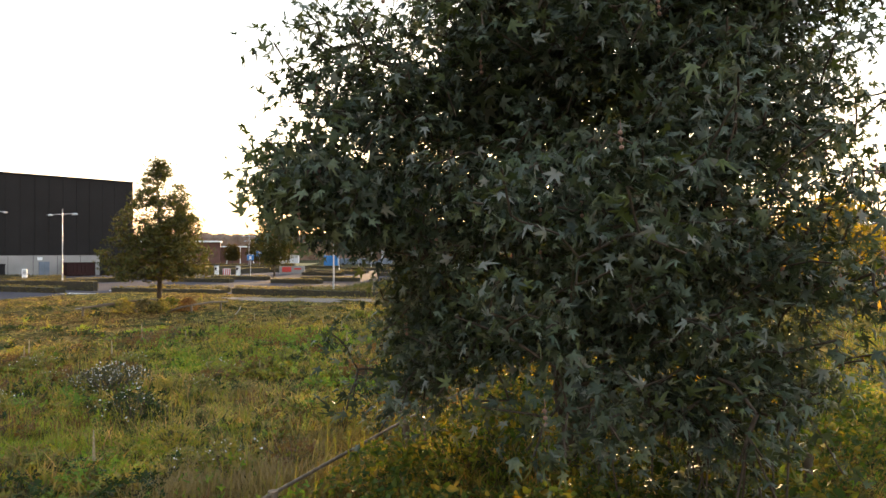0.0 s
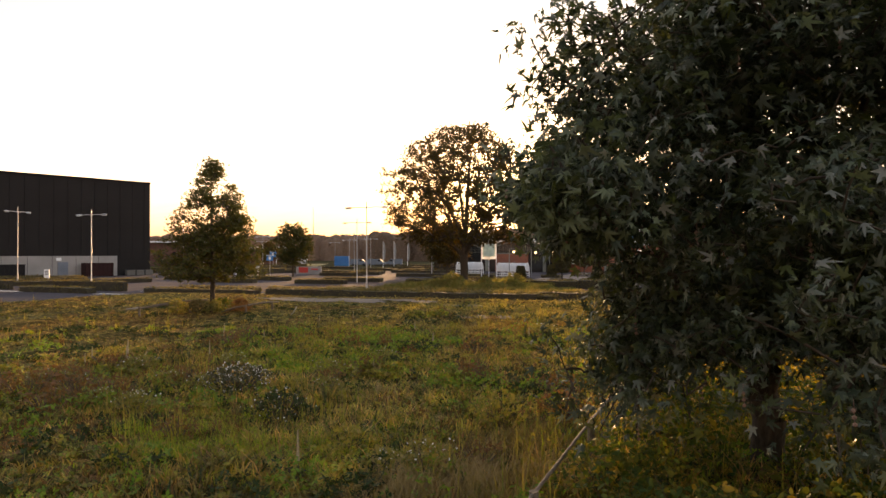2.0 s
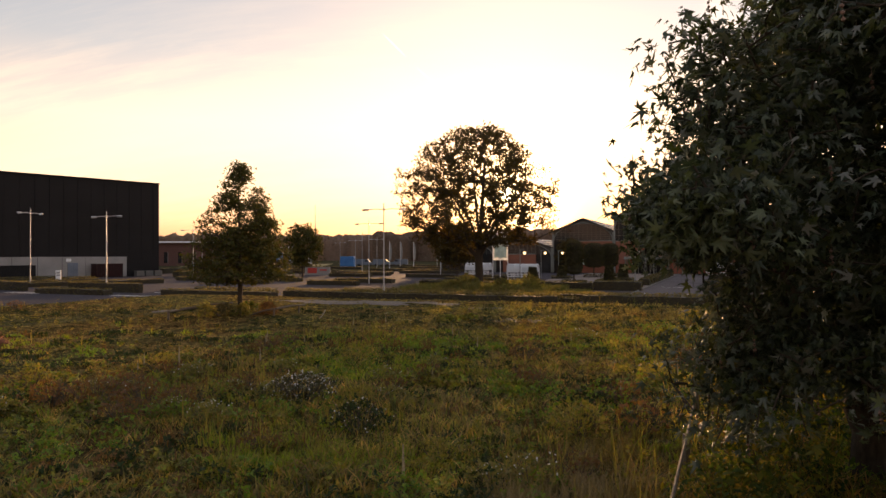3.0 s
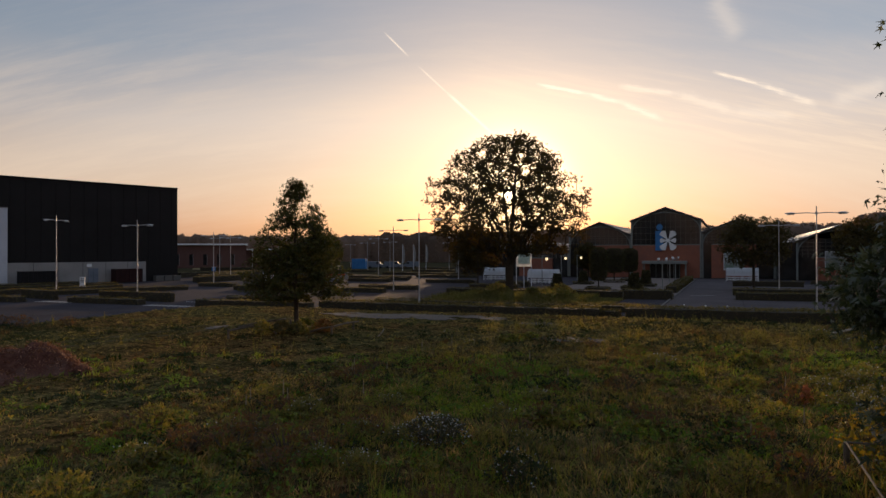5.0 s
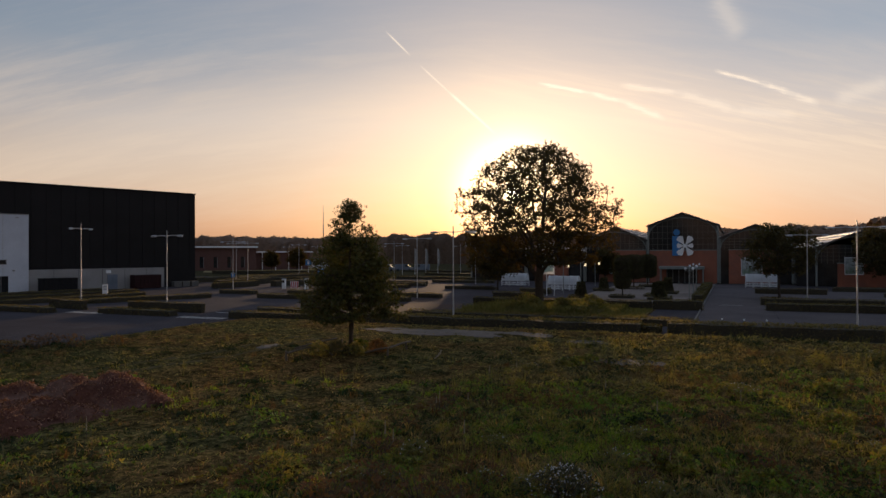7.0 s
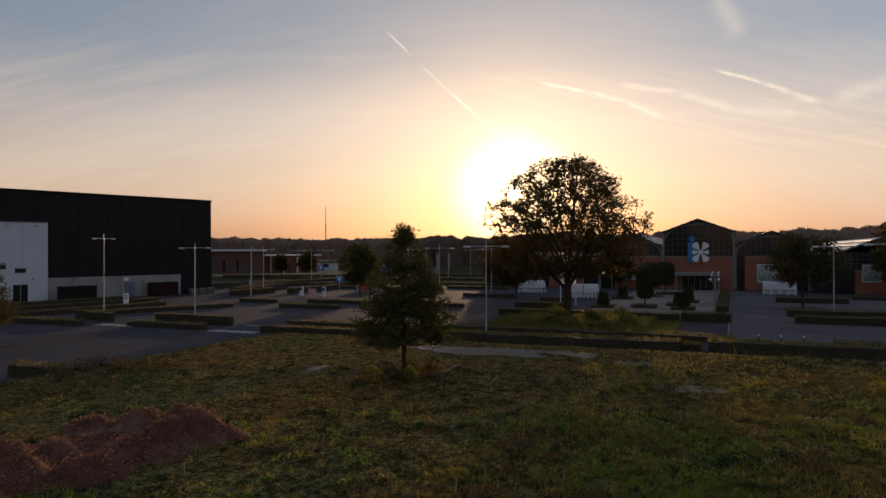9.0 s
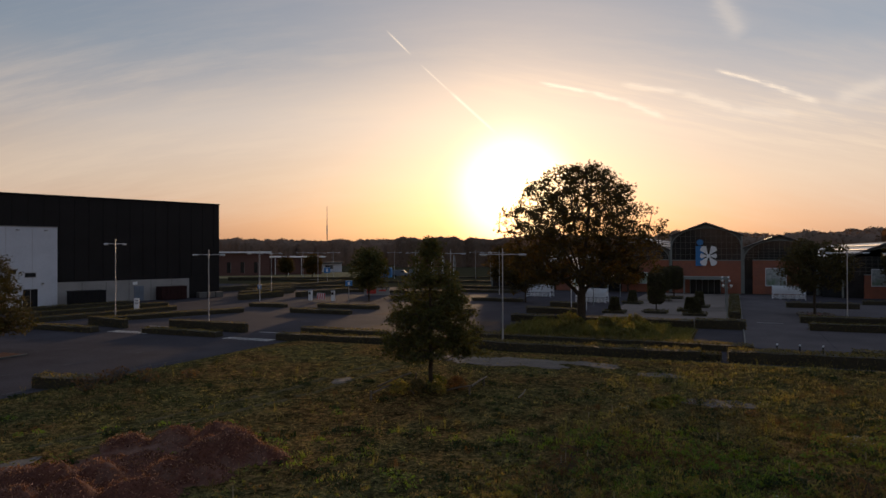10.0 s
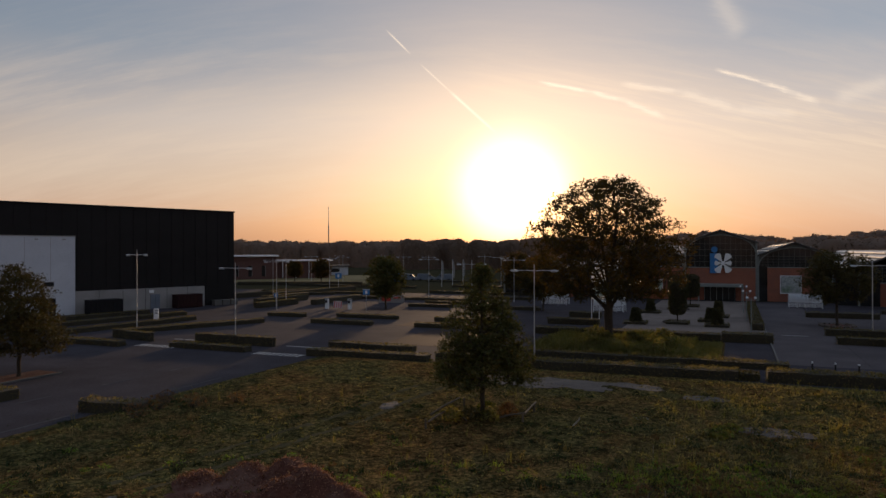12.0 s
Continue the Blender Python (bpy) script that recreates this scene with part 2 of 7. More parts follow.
M_FIELD = turf("meadow_turf")
M_EARTH = surface("far_land", (0.034, 0.034, 0.017), (0.065, 0.056, 0.034), 0.02, 1.0, 0.95, 0.05, gloss=0.0)
M_ASPHALT = surface("asphalt", (0.033, 0.030, 0.035), (0.074, 0.068, 0.077), 0.30, 9.0, 0.92, 0.05, stain=(0.045, 0.041, 0.047), gloss=0.02)
M_PAVING = surface("grey_paving", (0.16, 0.132, 0.115), (0.24, 0.20, 0.175), 0.3, 9.0, 0.85, 0.10, stain=(0.12, 0.10, 0.088), gloss=0.03)
M_LANE = surface("worn_lane", (0.066, 0.058, 0.062), (0.118, 0.104, 0.108), 0.3, 9.0, 0.9, 0.06, stain=(0.070, 0.062, 0.066), gloss=0.05)
M_KLINKER = surface("red_paving", (0.040, 0.029, 0.029), (0.060, 0.042, 0.040), 0.3, 9.0, 0.85, 0.08, stain=(0.042, 0.034, 0.033), gloss=0.04)
M_VERGE = surface("dry_verge", (0.22, 0.175, 0.095), (0.34, 0.27, 0.15), 0.10, 3.0, 0.95, 0.1, stain=(0.14, 0.12, 0.06), gloss=0.0)
M_KERB = surface("kerb_concrete", (0.085, 0.080, 0.075), (0.14, 0.133, 0.122), 0.8, 20.0, 0.85, 0.2)
M_SAND = surface("sandy_gravel", (0.08, 0.068, 0.058), (0.20, 0.168, 0.146), 1.1, 16.0, 0.95, 0.2, gloss=0.05)
M_TRACK = surface("worn_track", (0.050, 0.046, 0.024), (0.125, 0.102, 0.055), 0.7, 7.0, 0.95, 0.3, gloss=0.0)
M_PAINT = surface("road_paint", (0.20, 0.20, 0.20), (0.52, 0.52, 0.51), 1.0, 12.0, 0.7, 0.1)
M_WORN = surface("worn_road_paint", (0.05, 0.05, 0.053), (0.13, 0.13, 0.13), 1.0, 12.0, 0.9, 0.05, gloss=0.0)
M_BLACK = surface("black_cladding", (0.010, 0.0095, 0.010), (0.016, 0.015, 0.016), 0.2, 3.0, 0.55, 0.0, gloss=0.15, grit=0.14)
M_GREY = surface("concrete_wall", (0.22, 0.215, 0.21), (0.31, 0.30, 0.295), 0.35, 8.0, 0.85, 0.15, grit=0.14)
M_WHITE = surface("white_cladding", (0.47, 0.50, 0.56), (0.55, 0.58, 0.64), 0.3, 6.0, 0.6, 0.05, grit=0.14)
M_BRICK = surface("brick_wall", (0.22, 0.075, 0.045), (0.34, 0.125, 0.075), 0.7, 16.0, 0.85, 0.3, stain=(0.20, 0.085, 0.06))
M_DULLBRICK = surface("dull_brick", (0.088, 0.042, 0.036), (0.135, 0.066, 0.055), 0.7, 16.0, 0.9, 0.3)
M_STEEL = surface("galvanised_steel", (0.40, 0.40, 0.41), (0.55, 0.55, 0.56), 1.5, 20.0, 0.45, 0.05, metal=0.6, grit=0.14)
M_GREENSTEEL = surface("grey_green_steel", (0.16, 0.18, 0.17), (0.23, 0.25, 0.24), 1.0, 10.0, 0.55, 0.05, grit=0.14)
M_DULLSTEEL = surface("dull_dark_steel", (0.070, 0.072, 0.064), (0.105, 0.108, 0.096), 1.0, 10.0, 0.7, 0.05, grit=0.14)
M_DARKROOF = surface("dark_roof", (0.05, 0.047, 0.045), (0.09, 0.085, 0.08), 0.4, 8.0, 0.7, 0.15)
M_ROOFRIB = surface("pale_roof_panel", (0.42, 0.40, 0.38), (0.56, 0.54, 0.51), 0.4, 6.0, 0.35, 0.05, grit=0.14)
M_PALEWOOD = surface("bleached_wood", (0.30, 0.26, 0.21), (0.46, 0.41, 0.34), 2.0, 18.0, 0.85, 0.3, stretch=(1, 1, 0.2))
M_OLDWOOD = surface("dark_old_wood", (0.06, 0.045, 0.032), (0.15, 0.12, 0.09), 2.0, 18.0, 0.9, 0.4, stretch=(1, 1, 0.2))
M_BARK = surface("bark", (0.034, 0.027, 0.021), (0.085, 0.068, 0.053), 2.5, 16.0, 0.95, 0.8, stretch=(1, 1, 0.35), gloss=0.1)
M_MULCH = surface("red_brown_mulch", (0.042, 0.017, 0.011), (0.14, 0.060, 0.042), 1.3, 14.0, 0.95, 0.9, stain=(0.17, 0.100, 0.076), gloss=0.1)
M_STALK = surface("dry_stalks", (0.05, 0.036, 0.024), (0.10, 0.075, 0.05), 3.0, 30.0, 0.95, 0.2)
M_BLUE = surface("blue_panel", (0.02, 0.14, 0.38), (0.035, 0.20, 0.47), 0.8, 8.0, 0.5, 0.0, grit=0.14)
M_SIGN = surface("white_panel", (0.66, 0.68, 0.70), (0.80, 0.82, 0.84), 0.8, 8.0, 0.5, 0.0, grit=0.14)
M_PICTURE = surface("printed_canvas", (0.05, 0.09, 0.09), (0.55, 0.58, 0.58), 1.1, 3.0, 0.6, 0.0, stain=(0.10, 0.17, 0.10))
M_GREENPRINT = surface("pale_green_print", (0.35, 0.52, 0.42), (0.62, 0.72, 0.62), 0.8, 3.0, 0.6, 0.0)
M_RED = surface("red_paint", (0.40, 0.03, 0.025), (0.55, 0.05, 0.04), 1.0, 10.0, 0.5, 0.0, grit=0.14)
M_DARKRED = surface("dark_red_steel", (0.016, 0.006, 0.006), (0.034, 0.010, 0.010), 0.9, 8.0, 0.6, 0.05, gloss=0.2)
M_DARK = surface("dark_steel", (0.008, 0.008, 0.009), (0.018, 0.018, 0.02), 0.9, 8.0, 0.6, 0.05, gloss=0.15)
M_BLUEDOOR = surface("blue_grey_door", (0.10, 0.13, 0.17), (0.15, 0.18, 0.23), 0.9, 8.0, 0.5, 0.02, grit=0.14)
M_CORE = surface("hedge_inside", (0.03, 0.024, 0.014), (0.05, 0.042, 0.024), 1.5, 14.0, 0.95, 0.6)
M_PLASTIC = surface("milky_plastic", (0.70, 0.72, 0.74), (0.82, 0.84, 0.86), 0.8, 5.0, 0.4, 0.02, grit=0.10)
M_SEED = surface("seed_ball", (0.16, 0.09, 0.07), (0.30, 0.19, 0.15), 20.0, 60.0, 0.9, 0.5)
M_STRAW = surface("straw", (0.22, 0.17, 0.10), (0.36, 0.29, 0.18), 8.0, 40.0, 0.9, 0.0)
M_FLOWER = surface("white_petals", (0.42, 0.41, 0.40), (0.66, 0.64, 0.61), 8.0, 40.0, 0.8, 0.0)

# the palest grey tones put sky sheen into the colour of some leaves
M_PLANE = foliage("plane_leaves", [(0.018, 0.026, 0.017), (0.044, 0.064, 0.041), (0.078, 0.102, 0.066), (0.022, 0.037, 0.020), (0.126, 0.148, 0.132), (0.072, 0.094, 0.027), (0.019, 0.029, 0.020), (0.041, 0.059, 0.037), (0.190, 0.196, 0.186)], 0.26, 0.5)
# golden tones: the sun shining through is put into the leaf colour
M_SUNLEAF = foliage("sunlit_gold_leaves", [(0.20, 0.15, 0.022), (0.28, 0.18, 0.026), (0.13, 0.12, 0.02)], 0.5, 0.6)
M_OAK = foliage("oak_leaves", [(0.030, 0.034, 0.010), (0.046, 0.046, 0.013), (0.072, 0.056, 0.017), (0.042, 0.040, 0.012)], 0.42, 0.6, glow_tone=(2.2, 1.35, 0.5))
M_YOUNG = foliage("young_oak_leaves", [(0.034, 0.047, 0.014), (0.056, 0.064, 0.018), (0.082, 0.077, 0.023), (0.106, 0.079, 0.027)], 0.24, 0.7)
# paler, greyer tones: the haze of distance is put into the leaf colour
M_HAZYFAR = foliage("hazy_woods_leaves", [(0.135, 0.098, 0.076), (0.19, 0.136, 0.105), (0.235, 0.166, 0.130)], 0.24, 0.9, glow_tone=(1.9, 1.35, 0.85))
M_AUTUMN = foliage("turning_oak_leaves", [(0.040, 0.043, 0.015), (0.066, 0.056, 0.019), (0.090, 0.060, 0.024), (0.055, 0.052, 0.017)], 0.25, 0.75)
M_HEDGE = foliage("hedge_leaves", [(0.050, 0.051, 0.018), (0.083, 0.075, 0.026), (0.121, 0.099, 0.040), (0.138, 0.086, 0.044)], 0.30, 0.6)
# lighter copy of the hedge leaves: sunlight on the tops put into colour
M_LITTOP = foliage("lit_hedge_tops", [(0.140, 0.126, 0.058), (0.186, 0.156, 0.078), (0.205, 0.146, 0.083)], 0.5, 0.7)
M_TOPIARY = foliage("clipped_leaves", [(0.042, 0.044, 0.020), (0.062, 0.058, 0.026), (0.082, 0.066, 0.032)], 0.22, 0.7)
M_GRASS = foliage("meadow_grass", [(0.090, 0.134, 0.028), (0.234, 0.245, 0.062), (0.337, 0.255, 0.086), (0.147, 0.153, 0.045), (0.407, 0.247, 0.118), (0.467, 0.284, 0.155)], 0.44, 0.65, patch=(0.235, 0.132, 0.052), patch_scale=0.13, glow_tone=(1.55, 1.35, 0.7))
M_TALL = foliage("tall_dry_grass", [(0.120, 0.138, 0.026), (0.216, 0.192, 0.050), (0.288, 0.204, 0.072)], 0.45, 0.7)
M_BEDGRASS = foliage("bed_grass", [(0.080, 0.094, 0.034), (0.135, 0.140, 0.050), (0.175, 0.155, 0.060), (0.19, 0.145, 0.070)], 0.45, 0.65)
M_LUSH = foliage("lush_grass", [(0.113, 0.193, 0.020), (0.204, 0.277, 0.031), (0.290, 0.307, 0.043), (0.088, 0.138, 0.020)], 0.5, 0.65)
M_GOLD = foliage("golden_grass", [(0.136, 0.107, 0.034), (0.189, 0.136, 0.048), (0.216, 0.143, 0.063)], 0.34, 0.8)
M_TAN = foliage("tan_grass", [(0.19, 0.145, 0.080), (0.26, 0.195, 0.112), (0.31, 0.225, 0.13)], 0.35, 0.8)
M_DARKWEED = foliage("dark_weeds", [(0.016, 0.034, 0.010), (0.028, 0.048, 0.014), (0.040, 0.034, 0.018)], 0.2, 0.8)
M_RUST = foliage("rust_stalks", [(0.11, 0.055, 0.03), (0.18, 0.09, 0.045), (0.10, 0.07, 0.04)], 0.35, 0.9)
M_HERB = foliage("green_herb_leaves", [(0.069, 0.143, 0.024), (0.112, 0.193, 0.030), (0.163, 0.226, 0.036), (0.081, 0.132, 0.034)], 0.40, 0.7)
M_YELLOWHERB = foliage("yellow_herb_leaves", [(0.15, 0.165, 0.030), (0.21, 0.185, 0.040), (0.25, 0.185, 0.045)], 0.42, 0.7)
M_SORREL = foliage("sorrel_plume", [(0.40, 0.16, 0.10), (0.48, 0.20, 0.13), (0.34, 0.13, 0.08)], 0.35, 0.9)
M_GREYWEED = foliage("grey_weed", [(0.05, 0.05, 0.03), (0.09, 0.085, 0.06), (0.035, 0.042, 0.02)], 0.25, 0.9)
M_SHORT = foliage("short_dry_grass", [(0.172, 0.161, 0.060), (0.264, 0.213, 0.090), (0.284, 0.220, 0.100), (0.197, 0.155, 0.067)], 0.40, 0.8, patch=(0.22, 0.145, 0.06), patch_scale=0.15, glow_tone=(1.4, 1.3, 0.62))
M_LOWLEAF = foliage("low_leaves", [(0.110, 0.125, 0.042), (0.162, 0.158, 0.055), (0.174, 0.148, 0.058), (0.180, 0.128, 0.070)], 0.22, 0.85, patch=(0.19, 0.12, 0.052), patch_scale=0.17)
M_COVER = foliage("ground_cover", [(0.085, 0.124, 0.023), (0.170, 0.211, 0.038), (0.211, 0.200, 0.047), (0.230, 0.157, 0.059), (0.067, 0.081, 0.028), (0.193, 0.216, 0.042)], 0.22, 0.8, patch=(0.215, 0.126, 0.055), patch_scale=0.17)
# the last, golden tone stands in for backlit leaves
M_SHRUB = foliage("undergrowth_leaves", [(0.026, 0.052, 0.014), (0.050, 0.078, 0.018), (0.080, 0.094, 0.022), (0.17, 0.125, 0.026)], 0.42, 0.7)


def glass_dark():
    m, t, p = nodes_of("greenhouse_glass")
    t.links.new(ramp(t, noise_at(t, 0.5), [(0.3, (0.012, 0.013, 0.014)), (0.7, (0.03, 0.032, 0.034))]), p.inputs["Base Color"])
    p.inputs["Roughness"].default_value, p.inputs["Specular IOR Level"].default_value = 0.12, 0.5
    return m




def see_through(m, part_through, tone):
    """Lets light shine through a thin sheet."""
    t = m.node_tree
    p = t.nodes["Principled BSDF"]
    tr, mx = t.nodes.new("ShaderNodeBsdfTranslucent"), t.nodes.new("ShaderNodeMixShader")
    tr.inputs[0].default_value, mx.inputs[0].default_value = (*tone, 1), part_through
    t.links.new(p.outputs[0], mx.inputs[1])
    t.links.new(tr.outputs[0], mx.inputs[2])
    t.links.new(mx.outputs[0], t.nodes["Material Output"].inputs[0])


see_through(M_PLASTIC, 0.55, (0.82, 0.84, 0.86))
M_GLASS = glass_dark()
M_LAMP = bpy.data.materials.new("lit_lamp")
M_LAMP.use_nodes = True
M_LAMP.node_tree.nodes["Principled BSDF"].inputs["Emission Color"].default_value = (1.0, 0.72, 0.35, 1)
M_LAMP.node_tree.nodes["Principled BSDF"].inputs["Emission Strength"].default_value = 1.2

# ---- making meshes ----


def mesh_of(name, verts, faces, material, smooth=False):
    """A mesh from arrays: faces is a list of integer arrays, each n by 3 or n by 4."""
    me = bpy.data.meshes.new(name)
    verts = np.asarray(verts, dtype=np.float32)
    faces = [np.asarray(f, dtype=np.int32) for f in faces if len(f)]
    loops = np.concatenate([f.ravel() for f in faces])
    sizes = np.concatenate([np.full(len(f), f.shape[1], dtype=np.int32) for f in faces])
    starts = np.concatenate([[0], np.cumsum(sizes)[:-1]]).astype(np.int32)
    me.vertices.add(len(verts))
    me.vertices.foreach_set("co", verts.ravel())
    me.loops.add(len(loops))
    me.loops.foreach_set("vertex_index", loops)
    me.polygons.add(len(sizes))
    me.polygons.foreach_set("loop_start", starts)
    me.polygons.foreach_set("loop_total", sizes)
    if smooth:
        me.polygons.foreach_set("use_smooth", np.ones(len(sizes), dtype=bool))
    me.update(calc_edges=True)
    me.validate()
    if material:
        me.materials.append(material)
    return me


def place_under(ob, parent):
    if parent is not None:
        ob.parent = parent
    return ob


def part(name, data, material, parent, label="", at=None):
    """Links a bmesh or a mesh as one object under a thing or a part."""
    if isinstance(data, bmesh.types.BMesh):
        me = bpy.data.meshes.new(name)
        data.to_mesh(me)
        data.free()
        me.materials.append(material)
    else:
        me = data
    ob = new(name, me)
    place_under(ob, parent)
    if at is not None:
        ob.matrix_local = at
    return tagged(ob, label)


def empty(name, m, label, category, group="", kind=""):
    ob = new(name)
    ob.empty_display_size = 0.3
    ob.matrix_world = m
    return tagged(ob, label, category, group, kind)


def add_box(bm, size, centre, turn=0.0, bevel=0.0):
    m = Matrix.Translation(centre) @ Matrix.Rotation(turn, 4, "Z") @ Matrix.Diagonal((*size, 1))
    made = bmesh.ops.create_cube(bm, size=1.0, matrix=m)
    if bevel:
        edges = list({e for vert in made["verts"] for e in vert.link_edges})
        bmesh.ops.bevel(bm, geom=edges, offset=bevel, segments=1, affect="EDGES")
    return bm


def box(size, centre, turn=0.0, bevel=0.0):
    return add_box(bmesh.new(), size, centre, turn, bevel)


def add_rod(bm, a, b, r0, r1=None, sides=8):
    a, b = Vector(a), Vector(b)
    turn = (b - a).to_track_quat("Z", "Y").to_matrix().to_4x4()
    bmesh.ops.create_cone(bm, cap_ends=True, segments=sides, radius1=r0, radius2=r0 if r1 is None else r1, depth=(b - a).length, matrix=Matrix.Translation((a + b) / 2) @ turn)
    return bm


def rod(a, b, r0, r1=None, sides=8):
    return add_rod(bmesh.new(), a, b, r0, r1, sides)


def poly_prism(points, y0, y1):
    """An outline in x and z, drawn out from y0 to y1."""
    bm = bmesh.new()
    fa = [bm.verts.new((x, y0, z)) for x, z in points]
    fb = [bm.verts.new((x, y1, z)) for x, z in points]
    n = len(points)
    bm.faces.new(fa)
    bm.faces.new(list(reversed(fb)))
    for i in range(n):
        bm.faces.new((fa[i], fb[i], fb[(i + 1) % n], fa[(i + 1) % n]))
    bmesh.ops.recalc_face_normals(bm, faces=bm.faces[:])
    return bm


# ---- plants ----


def turns(rng, n, up=0.5, spread=1.0):
    """Random frames for leaves; up: how much their faces look to the sky."""
    nor = rng.normal(size=(n, 3)) * spread
    nor[:, 2] += up * 2.0
    nor /= np.linalg.norm(nor, axis=1)[:, None]
    tip = rng.normal(size=(n, 3))
    tip -= nor * (tip * nor).sum(1)[:, None]
    tip /= np.linalg.norm(tip, axis=1)[:, None]
    return np.stack([np.cross(tip, nor), tip, nor], axis=2)


def stamped(template, faces, where, frames, sizes):
    """Copies of one small template at many places: vertices and faces."""
    k = len(template)
    out = np.einsum("nij,kj->nki", frames, template) * sizes[:, None, None] + where[:, None, :]
    shift = (np.arange(len(where)) * k)[:, None, None]
    return out.reshape(-1, 3), [(f[None] + shift).reshape(-1, f.shape[1]) for f in faces]


def star_leaf(shoulders=True):
    """A deeply lobed leaf of length one: five pointed lobes, three with shoulders, folded along their midribs."""
    ring = [(-158, 0.13)]
    for i, (a, r) in enumerate(((-104, 0.42), (-52, 0.66), (0, 0.82), (52, 0.66), (104, 0.42))):
        ring += [(a - 12, r * 0.58), (a, r), (a + 12, r * 0.58)] if shoulders and 0 < i < 4 else [(a, r)]
        if i < 4:
            ring.append((a + 26, 0.24))
    ring.append((158, 0.13))
    pts = [(0, 0.20, 0.03)]
    for a, r in ring:
        pts.append((r * math.sin(radians(a)), 0.20 + r * math.cos(radians(a)), -0.42 * r * r + (0.04 if a % 52 == 0 else -0.02)))
    n = len(ring)
    return np.array(pts), [np.array([(0, i, i + 1) for i in range(1, n)])]


def oval_leaf():
    return np.array([(0, 0, 0), (0.26, 0.3, 0.06), (0.2, 0.75, 0.04), (0, 1, -0.06), (-0.2, 0.75, 0.04), (-0.26, 0.3, 0.06)], float), [np.array([(0, 1, 2, 3), (0, 3, 4, 5)])]


def pair_leaf():
    """Two crossed leaves, for clipped hedges and far woods."""
    t, f = spray_leaf()
    return t[4:] * 1.2, [np.array([(0, 1, 2, 3), (4, 5, 6, 7)])]


def spray_leaf():
    """A sprig of three small pointed leaves, for crowns seen from afar."""
    p = np.array([(0, 0, 0), (0.27, 0.5, 0.05), (0, 1, -0.05), (-0.27, 0.5, 0.05)], float)
    out = []
    for i, (a, s) in enumerate(((0, 1.0), (75, 0.8), (-70, 0.85))):
        c, sn = math.cos(radians(a)), math.sin(radians(a))
        q = p * s
        out.append(np.stack([q[:, 0] * c - q[:, 1] * sn, q[:, 0] * sn + q[:, 1] * c, q[:, 2] + 0.15 * i * q[:, 1]], 1))
    return np.concatenate(out), [np.array([(0, 1, 2, 3), (4, 5, 6, 7), (8, 9, 10, 11)])]


def skeleton(rng, height, stem_top, targets, bend=0.25, step=0.5, rise=0.5, limbs=()):
    """A trunk and branches that reach the targets: places, parents, tips."""
    nodes, parent = [np.zeros(3)], [-1]
    n = max(4, int(stem_top / step))
    lean = rng.normal(size=2) * 0.02
    for i in range(1, n + 1):
        z = stem_top * i / n
        nodes.append(np.array([lean[0] * z + rng.normal() * 0.03, lean[1] * z + rng.normal() * 0.03, z]))
        parent.append(i - 1)
    order = np.argsort(np.hypot(targets[:, 0], targets[:, 1]) + 0.25 * np.abs(targets[:, 2] - stem_top * 0.6))
    tips = []
    for fork, end in limbs:
        # a main limb: leaves the stem steeply and bows outwards
        last = min(n, max(1, round(fork / stem_top * n)))
        a, b = nodes[last], np.array(end, float)
        m = max(3, int(np.linalg.norm(b - a) / step))
        kink = rng.normal(size=3) * 0.35
        for i in range(1, m + 1):
            f = i / m
            p = a + (b - a) * f + (np.array([0, 0, 1.0]) * 0.16 * np.linalg.norm(b - a) + kink) * 4 * f * (1 - f) * 0.5
            nodes.append(p)
            parent.append(last)
            last = len(nodes) - 1
    pts = np.array(nodes)
    for k in order:
        a = targets[k]
        d = np.linalg.norm(pts - a, axis=1)
        cost = d + rise * np.maximum(0, pts[:, 2] - a[2] + 0.45 * np.hypot(*(pts[:, :2] - a[:2]).T)) + 3.0 * (pts[:, 2] < 0.12 * height)
        j = int(np.argmin(cost))
        b = pts[j]
        m = max(2, int(d[j] / step))
        sag = rng.normal(size=3) * bend * d[j] * 0.3
        sag[2] += bend * d[j] * 0.35
        last = j
        fresh = []
        for i in range(1, m + 1):
            f = i / m
            p = b + (a - b) * f + sag * f * (1 - f) * 1.6
            fresh.append(p)
            parent.append(last)
            last = len(pts) + len(fresh) - 1
        pts = np.concatenate([pts, np.array(fresh)])
        tips.append(last)
    return pts, np.array(parent), np.array(tips)


